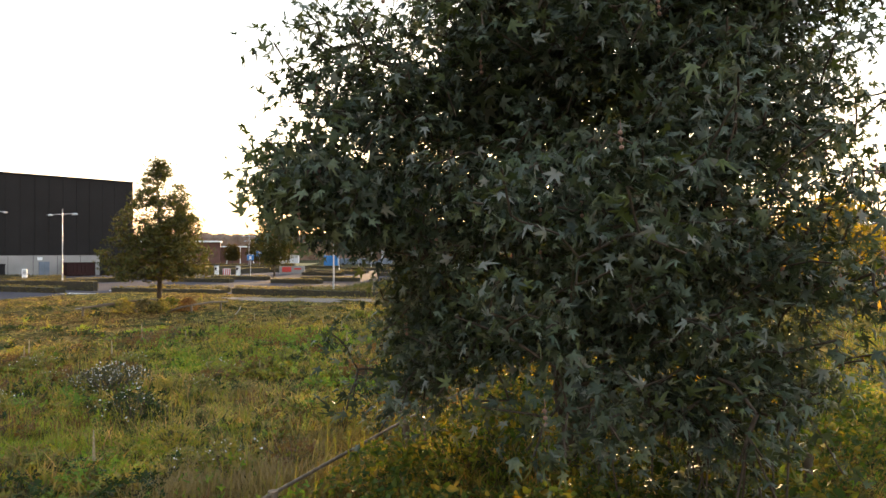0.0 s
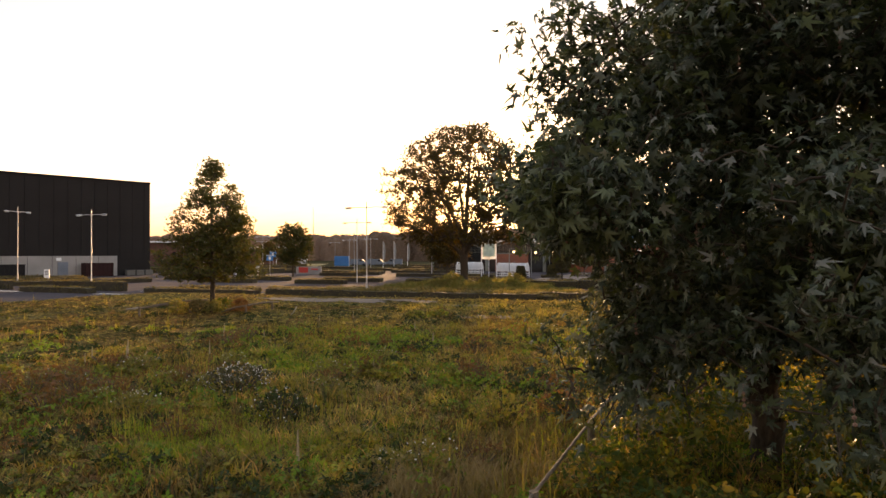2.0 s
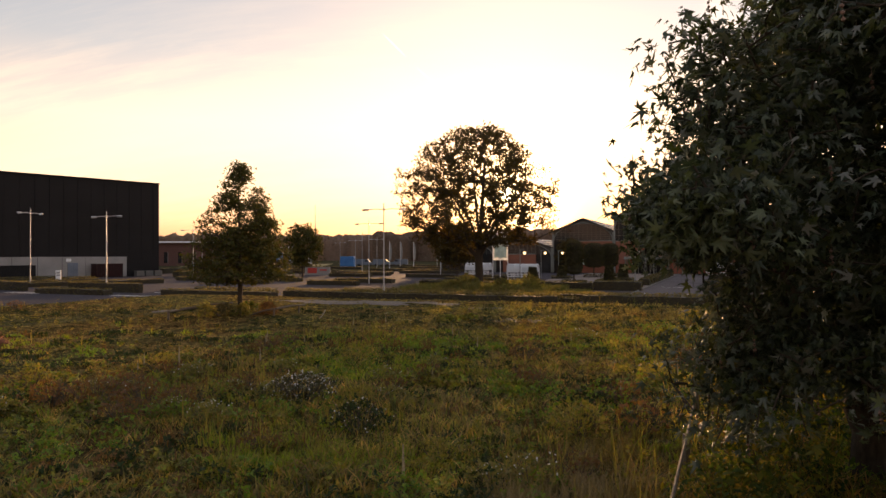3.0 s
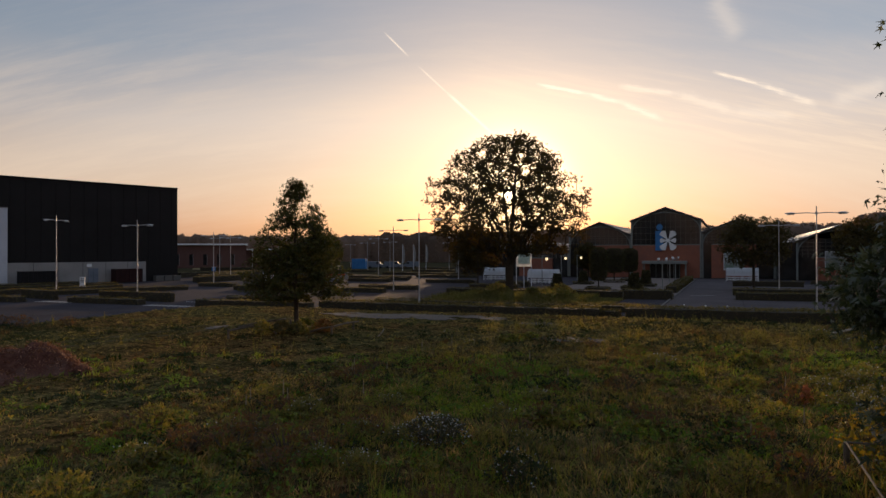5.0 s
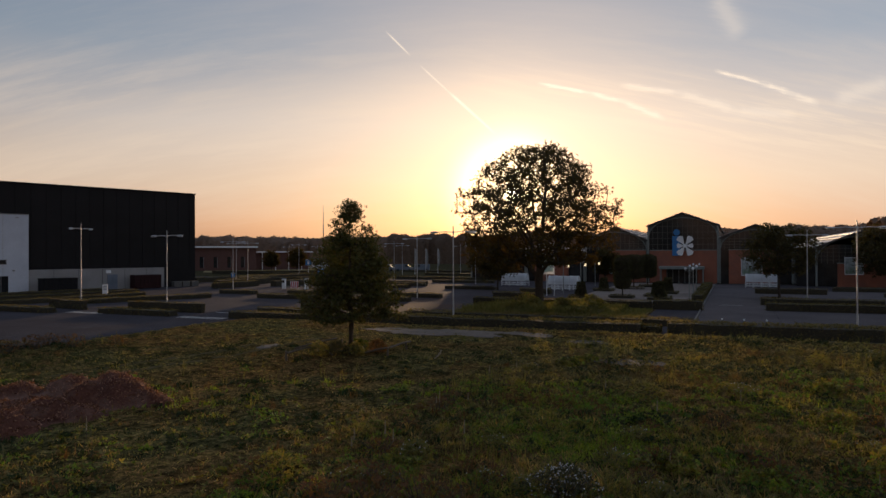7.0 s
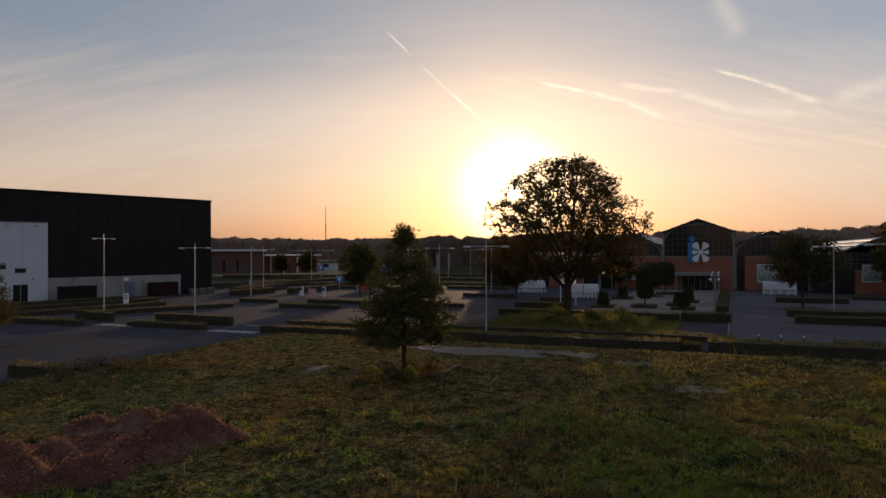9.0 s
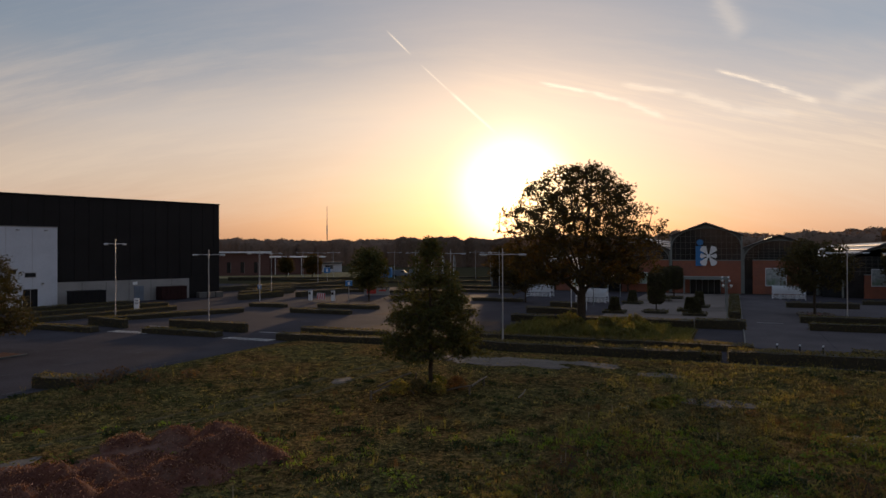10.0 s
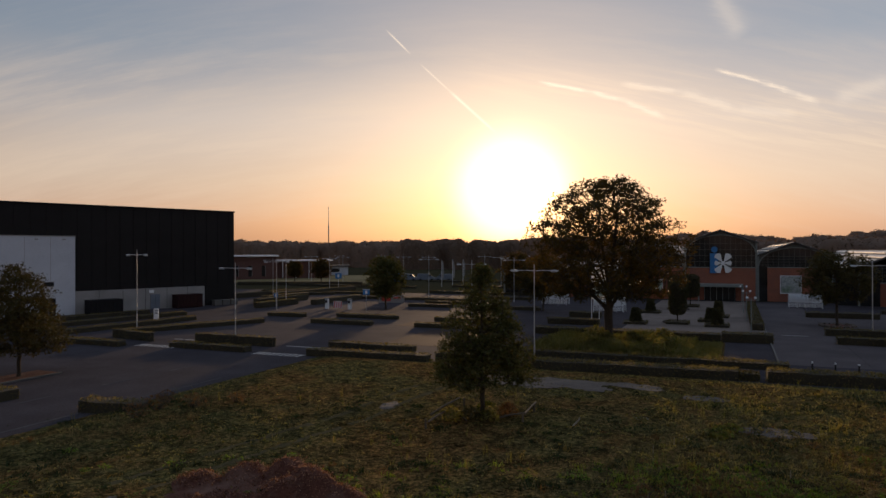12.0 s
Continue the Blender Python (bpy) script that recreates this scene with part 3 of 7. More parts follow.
def branch_mesh(name, pts, parent, base_r, tip_r, material, lo=0.0, hi=9.0):
    """Tapered limbs along a skeleton, of those between two radii."""
    n = len(pts)
    weight = np.zeros(n)
    kids = np.bincount(parent[1:], minlength=n)
    weight[kids == 0] = 1.0
    for i in range(n - 1, 0, -1):
        weight[parent[i]] += weight[i]
    rad = tip_r + (base_r - tip_r) * (weight / weight[0]) ** 0.48
    rad[0] *= 1.25
    child = np.arange(1, n)
    keep = (rad[1:] >= lo) & (rad[1:] < hi)
    child = child[keep]
    verts, faces, at = [], [], 0
    for sides, sel in ((8, rad[child] >= 0.05), (4, rad[child] < 0.05)):
        c = child[sel]
        if not len(c):
            continue
        a, b = pts[parent[c]], pts[c]
        d = b - a
        d /= np.linalg.norm(d, axis=1)[:, None] + 1e-9
        ref = np.where(np.abs(d[:, 2:3]) > 0.9, np.array([[1.0, 0, 0]]), np.array([[0, 0, 1.0]]))
        e1 = np.cross(d, ref)
        e1 /= np.linalg.norm(e1, axis=1)[:, None]
        e2 = np.cross(d, e1)
        ang = np.arange(sides) * 2 * np.pi / sides
        ringv = np.cos(ang)[None, :, None] * e1[:, None, :] + np.sin(ang)[None, :, None] * e2[:, None, :]
        ra = np.minimum(rad[parent[c]], rad[c] * 1.35)[:, None, None]
        v0 = a[:, None, :] + ringv * ra
        v1 = b[:, None, :] + ringv * rad[c][:, None, None]
        verts.append(np.concatenate([v0, v1], 1).reshape(-1, 3))
        i = np.arange(sides)
        quad = np.stack([i, (i + 1) % sides, (i + 1) % sides + sides, i + sides], 1)
        faces.append((quad[None] + (np.arange(len(c)) * 2 * sides)[:, None, None] + at).reshape(-1, 4))
        at += len(c) * 2 * sides
    return mesh_of(name, np.concatenate(verts), faces, material, True)


def in_crown(rng, n, z0, z1, radius, shell=0.45, holes=0.0, squeeze=(1.0, 1.0)):
    """Places inside a crown, more of them near its outside; radius(f) by height from 0 to 1."""
    out = []
    while len(out) < n:
        f = rng.uniform()
        top = max(radius(k / 20) for k in range(21))
        r = radius(f)
        if rng.uniform() > (r / top) ** 1.3 + 0.05:
            continue
        a, q = rng.uniform(0, 2 * np.pi), rng.uniform() ** shell
        wob = 1 + 0.10 * math.sin(3 * a + 5 * f) + 0.07 * math.sin(7 * a - 9 * f)
        p = np.array([math.cos(a) * r * q * wob * squeeze[0], math.sin(a) * r * q * wob * squeeze[1], z0 + f * (z1 - z0)])
        if holes and noise.noise(Vector(p) * (0.62 if r > 4 else 0.9) + Vector((9.0, 4.0, 2.0))) < -0.42 + 0.4 * holes:
            continue
        out.append(p)
    return np.array(out)


def layered(targets, n, z0, z1, droop):
    """Gathers a crown into tiers of level branches."""
    f = (targets[:, 2] - z0) / (z1 - z0)
    tier = (np.floor(f * n) + 0.5) / n
    out = targets.copy()
    out[:, 2] = z0 + (0.78 * f + 0.22 * tier) * (z1 - z0) - droop * np.hypot(targets[:, 0], targets[:, 1])
    return out


def leaf_cloud(rng, tips, per, sigma, size, template, up=0.5, vary=0.35):
    where = np.repeat(tips, per, axis=0) + rng.normal(size=(len(tips) * per, 3)).clip(-1.8, 1.8) * np.array(sigma)
    return where, turns(rng, len(where), up), size * (1 + vary * rng.normal(size=len(where)).clip(-2, 2) * 0.5)

# ---- ground ----


def sheet(name, corners, z, material, label, thick=0.05, kind="structure", category="ground"):
    """A flat slab by its outline."""
    bm = bmesh.new()
    low = [bm.verts.new((x, y, z - thick)) for x, y in corners]
    top = [bm.verts.new((x, y, z)) for x, y in corners]
    n = len(corners)
    bm.faces.new(top)
    for i in range(n):
        bm.faces.new((low[i], low[(i + 1) % n], top[(i + 1) % n], top[i]))
    bmesh.ops.recalc_face_normals(bm, faces=bm.faces[:])
    return tagged(part(name, bm, material, None), label, category, "", kind)


def rect(x0, y0, x1, y1):
    return [(x0, y0), (x1, y0), (x1, y1), (x0, y1)]


sheet("ground", rect(-2500, -2500, 2500, 2500), -0.03, M_EARTH, "flat dull green land reaching the horizon", 0.5)


def field_z(x, y):
    """The meadow lies about half a metre over the road, and slopes down at its rim."""
    rim = max(0.0, min(1.0, (x + 46.9) / 3.5, (44.2 - y) / 4.5))
    rim = rim * rim * (3 - 2 * rim)
    return 0.01 + rim * (0.46 + 0.06 * noise.noise(Vector((x * 0.16, y * 0.16, 0))) + 0.04 * noise.noise(Vector((x * 0.7, y * 0.7, 3))) + 0.045 * noise.noise(Vector((x * 1.9, y * 1.9, 6))))


def bumpy_field():
    """The meadow, gently uneven, with its rim level with the road."""
    x0, y0, x1, y1, step = -46.9, -30.0, 60.0, 44.2, 0.45
    nx, ny = int((x1 - x0) / step), int((y1 - y0) / step)
    xs, ys = np.linspace(x0, x1, nx + 1), np.linspace(y0, y1, ny + 1)
    verts = np.empty(((nx + 1) * (ny + 1), 3))
    for j, y in enumerate(ys):
        for i, x in enumerate(xs):
            verts[j * (nx + 1) + i] = (x, y, field_z(x, y))
    i, j = np.meshgrid(np.arange(nx), np.arange(ny))
    a = (j * (nx + 1) + i).ravel()
    me = mesh_of("meadow", verts, [np.stack([a, a + 1, a + nx + 2, a + nx + 1], 1)], M_FIELD, True)
    return tagged(new("meadow", me), "uneven meadow soil under rough grass", "meadow", "", "structure")


bumpy_field()


def draped_patch(cx, cy, rx, ry, material, label, seed):
    """A bare patch with a ragged outline that follows the meadow's surface."""
    n, verts, inside = 34, [], []
    for j in range(n):
        for i in range(n):
            x, y = cx + rx * (2 * i / (n - 1) - 1) * 1.2, cy + ry * (2 * j / (n - 1) - 1) * 1.2
            r = math.hypot((x - cx) / rx, (y - cy) / ry) + 0.45 * noise.noise(Vector((x * 0.7, y * 0.7, seed))) + 0.2 * noise.noise(Vector((x * 2.2, y * 2.2, seed)))
            verts.append((x, y, field_z(x, y) + 0.02))
            inside.append(r < 0.95)
    faces = [(j * n + i, j * n + i + 1, (j + 1) * n + i + 1, (j + 1) * n + i) for j in range(n - 1) for i in range(n - 1) if inside[j * n + i] and inside[(j + 1) * n + i + 1]]
    tagged(new("gravel_patch", mesh_of("gravel_patch", verts, [np.array(faces)], material, True)), label, "gravel", "", "structure")


for k, (cx, cy, rx, ry) in enumerate(((-25.6, 36.6, 5.4, 1.8), (-20.2, 37.2, 1.6, 0.9), (-13.0, 28.6, 1.7, 1.0), (-16.2, 35.5, 1.6, 0.7), (-34.4, 10.0, 0.5, 1.2), (-32.0, 27.0, 0.5, 1.0))):
    draped_patch(cx, cy, rx, ry, M_SAND, "bare sandy gravel patch in the grass", k * 5.0)


def wheel_track(points, width):
    """A worn strip through the grass that follows the meadow."""
    verts, faces = [], []
    steps = [(Vector(a).lerp(Vector(b), k / 24)) for a, b in zip(points, points[1:]) for k in range(24)]
    for k, p in enumerate(steps):
        d = (steps[min(k + 1, len(steps) - 1)] - steps[max(k - 1, 0)]).normalized()
        w = width * (1 + 0.5 * noise.noise(Vector((k * 0.4, width, points[0][0]))))
        for side in (-1, 0, 1):
            x, y = p.x - d.y * side * w / 2, p.y + d.x * side * w / 2
            verts.append((x, y, field_z(x, y) + (0.022 if side == 0 else 0.012)))
    for k in range(len(steps) - 1):
        if noise.noise(Vector((k * 0.23, points[0][0], 1.0))) > -0.35:
            faces += [(3 * k + c, 3 * k + c + 1, 3 * k + c + 4, 3 * k + c + 3) for c in (0, 1)]
    tagged(new("wheel_track", mesh_of("wheel_track", verts, [np.array(faces)], M_TRACK, True)), "worn earthen wheel track in the short grass", "track", "", "structure")


for off in (0.0, 1.7):
    wheel_track([(-35.6 + off, 12.0), (-34.6 + off, 17.5), (-33.4 + off, 24.0), (-33.0 + off, 33.0)], 0.34)
sheet("road", rect(-58.0, -60, -46.9, 41.6), 0.004, M_ASPHALT, "grey asphalt access road beside the meadow", category="road")
sheet("parking_ground", rect(-140, 41.6, 70, 123.5), 0.0, M_ASPHALT, "grey asphalt car park between clipped hedges", category="car park")
sheet("parking_ground", rect(-140, -60, -58.0, 41.6), 0.0, M_ASPHALT, "grey asphalt beside the black hall", category="car park")
sheet("pavement", rect(-26.5, 66.6, -11.6, 121.5), 0.012, M_PAVING, "pale grey paving before the entrance", category="pavement")
sheet("pavement", rect(-11.4, 53.0, -5.2, 121.5), 0.010, M_LANE, "worn grey paved lane to the glasshouse", category="pavement")
sheet("verge", [(-148.4, 149.4), (-106.9, 157.6), (-138.4, 215.6), (-174.6, 179.8)], 0.01, M_VERGE, "dry yellowed verge beyond the car park", category="verge")
sheet("pavement", rect(-5.15, 53.0, 25.0, 103.5), 0.009, M_LANE, "worn grey paved car park beside the glasshouse lane", category="pavement")
sheet("pavement", rect(-52.0, 66.5, -40.0, 72.0), 0.008, M_KLINKER, "reddish brick paved parking bays", category="pavement")
sheet("pavement", rect(-46.0, 52.0, -35.0, 64.0), 0.008, M_KLINKER, "reddish brick paved parking bays", category="pavement")


def kerb(x0, y0, x1, y1):
    bm = box((max(x1 - x0, 0.14), max(y1 - y0, 0.14), 0.16), ((x0 + x1) / 2, (y0 + y1) / 2, 0.03), 0, 0.015)
    tagged(part("kerb", bm, M_KERB, None), "pale concrete kerb", "kerb", "", "structure")


kerb(-11.5, 53.0, -11.5, 121.0)
kerb(-60.0, 24.0, -60.0, 29.0)


def road_paint(x, y, sx, sy, parent, z=0.012, paint=M_PAINT):
    part("line", box((sx, sy, 0.006), (x, y, z)), paint, parent)


marks = empty("road_marking", pose(0, 0, 0), "worn white painted lines on the asphalt", "road marking", kind="structure")
for x0 in (-53.3, -67.0):
    for i in range(9):
        road_paint(x0 + 0.25 + i * 0.55, 42.35, 0.26, 1.0, marks)
    road_paint(x0 + 2.45, 42.95, 4.9, 0.14, marks)
    road_paint(x0 + 2.45, 47.1, 4.9, 0.22, marks)
for y in np.arange(-20, 40, 6.0):
    road_paint(-53.4, y, 0.12, 2.4, marks, 0.010, M_WORN)
road_paint(-47.9, 12.0, 0.14, 40.0, marks, 0.010, M_WORN)
for i in range(5):
    road_paint(-46.0 + i * 2.5, 66.0, 0.1, 4.6, marks, 0.018, M_WORN)
road_paint(-8.9, 73.2, 2.4, 0.18, marks, 0.020)

# ---- buildings ----
# the black hall: its front runs back to the right
HALL = Matrix.Translation((-92.8, 86.7, 0)) @ Matrix.Rotation(math.atan2(-0.948, -0.317), 4, "Z")
hall = empty("exhibition_hall", HALL, "large black box hall with grey concrete base and white annex", "hall")
# in the hall's own axes x runs along the front towards the road, y < 0 lies behind it
part("wall", box((95, 60, 15.45), (47.5, -30.0, 7.725)), M_BLACK, hall, "matt black metal cladding")
for i in range(47):
    part("cladding_rib", box((0.05, 0.05, 12.1), (1.0 + i * 2.0, 0.024, 9.35)), M_BLACK, hall)
part("roof_edge", box((95.1, 0.34, 0.22), (47.5, 0.0, 15.55), 0, 0.02), M_DARK, hall, "dark metal roof edge")
part("plinth", box((20.0, 0.24, 3.25), (15.55, 0.12, 1.62)), M_GREY, hall, "grey concrete base wall")
for i in range(5):
    part("joint", box((0.04, 0.02, 3.2), (8.5 + i * 3.4, 0.245, 1.62)), M_DARK, hall)
door = part("door", box((1.5, 0.10, 2.3), (13.8, 0.28, 1.15), 0, 0.01), M_BLUEDOOR, hall, "blue-grey steel double door")
part("door_leaf", box((0.68, 0.05, 2.15), (13.44, 0.345, 1.12)), M_BLUEDOOR, door)
part("door_leaf", box((0.68, 0.05, 2.15), (14.16, 0.345, 1.12)), M_BLUEDOOR, door)
part("notice", box((0.7, 0.05, 0.45), (14.4, 0.30, 2.75)), M_SIGN, hall, "small white notice")
annex = part("annex", box((40, 9, 11.0), (45.5, -3.9, 5.5), 0, 0.03), M_WHITE, hall, "white clad annex")
for i in range(6):
    part("joint", box((0.03, 0.02, 10.8), (28.7 + i * 3.2, 0.604, 5.5)), M_GREY, annex)
part("coping", box((40.1, 0.3, 0.14), (45.5, 0.5, 11.06)), M_GREY, annex)
for x, z, w, h in ((28.95, 4.4, 1.35, 0.62), (31.2, 4.93, 0.95, 0.6), (34.5, 4.9, 1.0, 0.6)):
    win = part("window", box((w, 0.10, h), (x, 0.60, z)), M_GLASS, annex, "small dark window")
    part("frame", box((w + 0.14, 0.06, 0.07), (x, 0.64, z - h / 2)), M_GREY, win)
    part("frame", box((w + 0.14, 0.06, 0.07), (x, 0.64, z + h / 2)), M_GREY, win)
adoor = part("door", box((1.8, 0.12, 2.45), (28.95, 0.60, 1.22)), M_DARK, annex, "dark glazed entrance door")
part("frame", box((0.07, 0.06, 2.4), (28.95, 0.68, 1.2)), M_GREY, adoor)
part("frame", box((1.8, 0.06, 0.07), (28.95, 0.68, 2.45)), M_GREY, adoor)
for x in (27.0, 30.5):
    part("wall_lamp", box((0.35, 0.3, 0.12), (x, 0.75, 10.6), 0, 0.02), M_GREY, annex)
part("wall_lamp", box((0.3, 0.25, 0.2), (27.4, 0.72, 3.2), 0, 0.02), M_GREY, annex)


def container(x, y, size, material, label, ribs):
    c = empty("container", HALL @ pose(x, y, 0), label, "container")
    part("body", box(size, (0, 0, size[2] / 2 + 0.08), 0, 0.03), material, c)
    for i in range(ribs):
        part("rib", box((0.08, 0.07, size[2] - 0.1), (-size[0] / 2 + (i + 0.5) * size[0] / ribs, size[1] / 2 + 0.03, size[2] / 2 + 0.08)), material, c)
    part("rim", box((size[0] + 0.08, size[1] + 0.08, 0.1), (0, 0, size[2] + 0.1), 0, 0.02), material, c)
    return c


container(22.2, 2.2, (4.6, 2.0, 1.9), M_DARK, "black steel waste container beside the hall", 8)
container(9.2, 1.6, (4.2, 1.8, 2.0), M_DARKRED, "dark red steel skip with ribbed sides", 7)
pallets = empty("pallet_stack", HALL @ pose(2.4, 1.2, 0), "grey stack of concrete blocks by the hall's corner", "blocks")
for i in range(3):
    part("block", box((1.3, 1.0, 0.9), (-1.5 + i * 1.5, 0, 0.45), 0, 0.03), M_KERB, pallets)

# the glasshouse shop: a row of gabled halls
FRONT = 125.0
shop = empty("garden_shop", pose(0, 0, 0), "row of dark gabled glasshouse halls with red brick fronts", "shop building")


def gable_points(x0, x1, z_eave, z_top, z0=0.0):
    xm = (x0 + x1) / 2
    return [(x0, z0), (x1, z0), (x1, z_eave), (xm, z_top), (x0, z_eave)]


def shop_hall(x0, x1, z_eave, z_top, brick, front=FRONT, brick_span=None, pale=False):
    """One hall: glazed gable with bars, arch, posts, brick base and two roof slopes."""
    xm, w = (x0 + x1) / 2, x1 - x0
    wall = part("gable_wall", poly_prism(gable_points(x0 + 0.02, x1 - 0.02, z_eave, z_top), front, front + 70), M_GLASS, shop, "dark greenhouse glass")
    bars = int(w / 0.8)
    for i in range(1, bars):
        x = x0 + i * w / bars
        z = z_eave + (z_top - z_eave) * (1 - abs(x - xm) / (w / 2))
        part("glazing_bar", box((0.06, 0.05, z - brick - 0.1), (x, front - 0.024, (z + brick) / 2 - 0.05)), M_DULLSTEEL, wall)
    for k in range(1, 5):
        z = brick + k * (z_eave - brick) / 4
        part("glazing_bar", box((w - 0.3, 0.05, 0.06), (xm, front - 0.03, z)), M_DULLSTEEL, wall)
    arch, n, curve = bmesh.new(), 14, []
    for i in range(n):
        a0, a1 = math.pi * i / n, math.pi * (i + 1) / n
        hgt = (z_top - 0.7) - (z_eave - 1.6)
        p0 = (xm - (w / 2 - 0.2) * math.cos(a0), front - 0.10, z_eave - 1.6 + hgt * math.sin(a0))
        p1 = (xm - (w / 2 - 0.2) * math.cos(a1), front - 0.10, z_eave - 1.6 + hgt * math.sin(a1))
        add_rod(arch, p0, p1, 0.09, None, 6)
        curve.append((p0[0], p0[2]))
    part("arch", arch, M_GREENSTEEL, wall)
    curve += [(x1 - 0.2, z_eave - 1.6), (x1 - 0.05, z_eave - 0.05), (xm, z_top - 0.02), (x0 + 0.05, z_eave - 0.05)]
    part("gable_panel", poly_prism(curve, front - 0.075, front - 0.055), M_DULLSTEEL, wall, "dull panel over the arch")
    for side in (-1, 1):
        a, b = Vector((xm + side * (w / 2 + 0.25), 0, z_eave - 0.05)), Vector((xm, 0, z_top + 0.08))
        slope = bmesh.new()
        va = [slope.verts.new((a.x, front - 0.5, a.z)), slope.verts.new((b.x, front - 0.5, b.z)), slope.verts.new((b.x, front + 70, b.z)), slope.verts.new((a.x, front + 70, a.z))]
        vb = [slope.verts.new(vert.co + Vector((0, 0, 0.22))) for vert in va]
        slope.faces.new(va), slope.faces.new(vb)
        for i in range(4):
            slope.faces.new((va[i], va[(i + 1) % 4], vb[(i + 1) % 4], vb[i]))
        bmesh.ops.recalc_face_normals(slope, faces=slope.faces[:])
        roof = part("roof", slope, M_DARKROOF, shop)
        for i in range(4):
            f0, f1 = (i + 0.16) / 4, (i + (0.62 if pale else 0.34)) / 4
            strip = [(a.x + (b.x - a.x) * f, a.z + (b.z - a.z) * f + lift) for f, lift in ((f0, 0.224), (f1, 0.224), (f1, 0.30), (f0, 0.30))]
            part("roof_panel", poly_prism(strip, front - 0.3, front + 69), M_ROOFRIB, roof)
    for x in (x0 + 0.1, x1 - 0.1):
        part("post", box((0.28, 0.3, z_eave), (x, front - 0.18, z_eave / 2), 0, 0.02), M_GREENSTEEL, shop)
    if brick_span:
        bx0, bx1 = brick_span
        base = part("brick_wall", box((bx1 - bx0, 0.5, brick), ((bx0 + bx1) / 2, front - 0.27, brick / 2)), M_BRICK, shop, "red brick wall")
        part("coping", box((bx1 - bx0 + 0.1, 0.62, 0.14), ((bx0 + bx1) / 2, front - 0.27, brick + 0.07), 0, 0.02), M_GREENSTEEL, base)
    return wall


shop_hall(-22.85, -10.95, 10.1, 12.3, 5.75, FRONT, (-22.5, -11.2))
shop_hall(-34.3, -22.95, 7.5, 9.9, 5.8, FRONT + 0.6, (-31.6, -23.2))
shop_hall(-45.8, -34.4, 4.6, 6.3, 3.4, FRONT + 0.6, (-44.0, -37.5))
shop_hall(-57.3, -45.9, 4.6, 6.3, 3.4, FRONT + 0.6)
shop_hall(-10.85, 0.7, 7.8, 10.0, 5.8, FRONT + 0.4, (-9.3, -2.2))
shop_hall(3.4, 16.5, 6.0, 8.6, 3.6, FRONT - 6.0, (6.4, 15.0), True)
shop_hall(16.6, 29.7, 6.0, 8.6, 3.6, FRONT - 6.0, (18.0, 28.0), True)
shop_hall(29.8, 43.0, 6.0, 8.6, 3.6, FRONT - 6.0, None, True)
bm = box((2.6, 20, 6.0), (2.05, FRONT + 4.5, 3.0))
part("link_wall", bm, M_GLASS, shop)
# entrance under a flat canopy
part("entrance", box((5.2, 0.5, 2.6), (-17.0, FRONT - 0.35, 1.3)), M_GLASS, shop, "dark glazed entrance")
for i in range(6):
    part("door_bar", box((0.08, 0.06, 2.6), (-19.5 + i * 1.0, FRONT - 0.62, 1.3)), M_GREENSTEEL, shop)
canopy = part("canopy", box((7.4, 3.2, 0.5), (-16.9, FRONT - 2.1, 2.75), 0, 0.03), M_GREENSTEEL, shop, "flat grey entrance canopy")
for x in (-20.4, -13.4):
    for y in (-3.4, -1.2):
        part("post", rod((x, FRONT + y, 0), (x, FRONT + y, 2.5), 0.07), M_GREENSTEEL, canopy)

# the emblem: blue board with a pale six-petalled flower and a blue figure
emblem = empty("emblem_board", pose(-16.7, FRONT - 0.75, 6.6), "pale six-petalled flower emblem beside a blue panel", "sign")
part("backing", box((0.16, 0.3, 3.3), (-1.3, 0.2, 0)), M_GREENSTEEL, emblem)
part("blue_field", box((1.35, 0.10, 3.5), (-1.2, -0.02, -0.02), 0, 0.01), M_BLUE, emblem, "bright blue panel")
for a in (56, 0, -56, -124, 180, 124):
    reach = 1.40 if a in (0, 180) else 1.95
    pt = [(0.28 + 0.12 * math.cos(radians(a)), 0.12 * math.sin(radians(a)))]
    for k in range(9):
        b = radians(-21 + k * 5.25)
        r = reach * (0.84 + 0.16 * math.cos(b * 3.4))
        pt.append((0.28 + r * math.cos(radians(a) + b), r * math.sin(radians(a) + b)))
    part("petal", poly_prism(pt, -0.16, -0.10), M_SIGN, emblem)
part("heart", rod((0.28, -0.10, 0), (0.28, -0.17, 0), 0.34, None, 14), M_SIGN, emblem)
head = bmesh.new()
bmesh.ops.create_cone(head, cap_ends=True, segments=20, radius1=0.55, radius2=0.55, depth=0.12, matrix=Matrix.Translation((-1.15, 0, 2.4)) @ Matrix.Rotation(radians(90), 4, "X"))
part("dot", head, M_BLUE, emblem, "round blue disc")


def poster(x, z, w, h, y, material, label):
    p = empty("poster", pose(x, y, z), label, "poster", "posters on the shop front")
    part("canvas", box((w, 0.06, h), (0, 0, 0)), material, p)
    for sx in (-1, 1):
        part("frame_bar", box((0.08, 0.09, h + 0.1), (sx * w / 2, 0, 0)), M_SIGN, p)
    for sz in (-1, 1):
        part("frame_bar", box((w - 0.1, 0.09, 0.12), (0, 0, sz * h / 2)), M_SIGN, p)


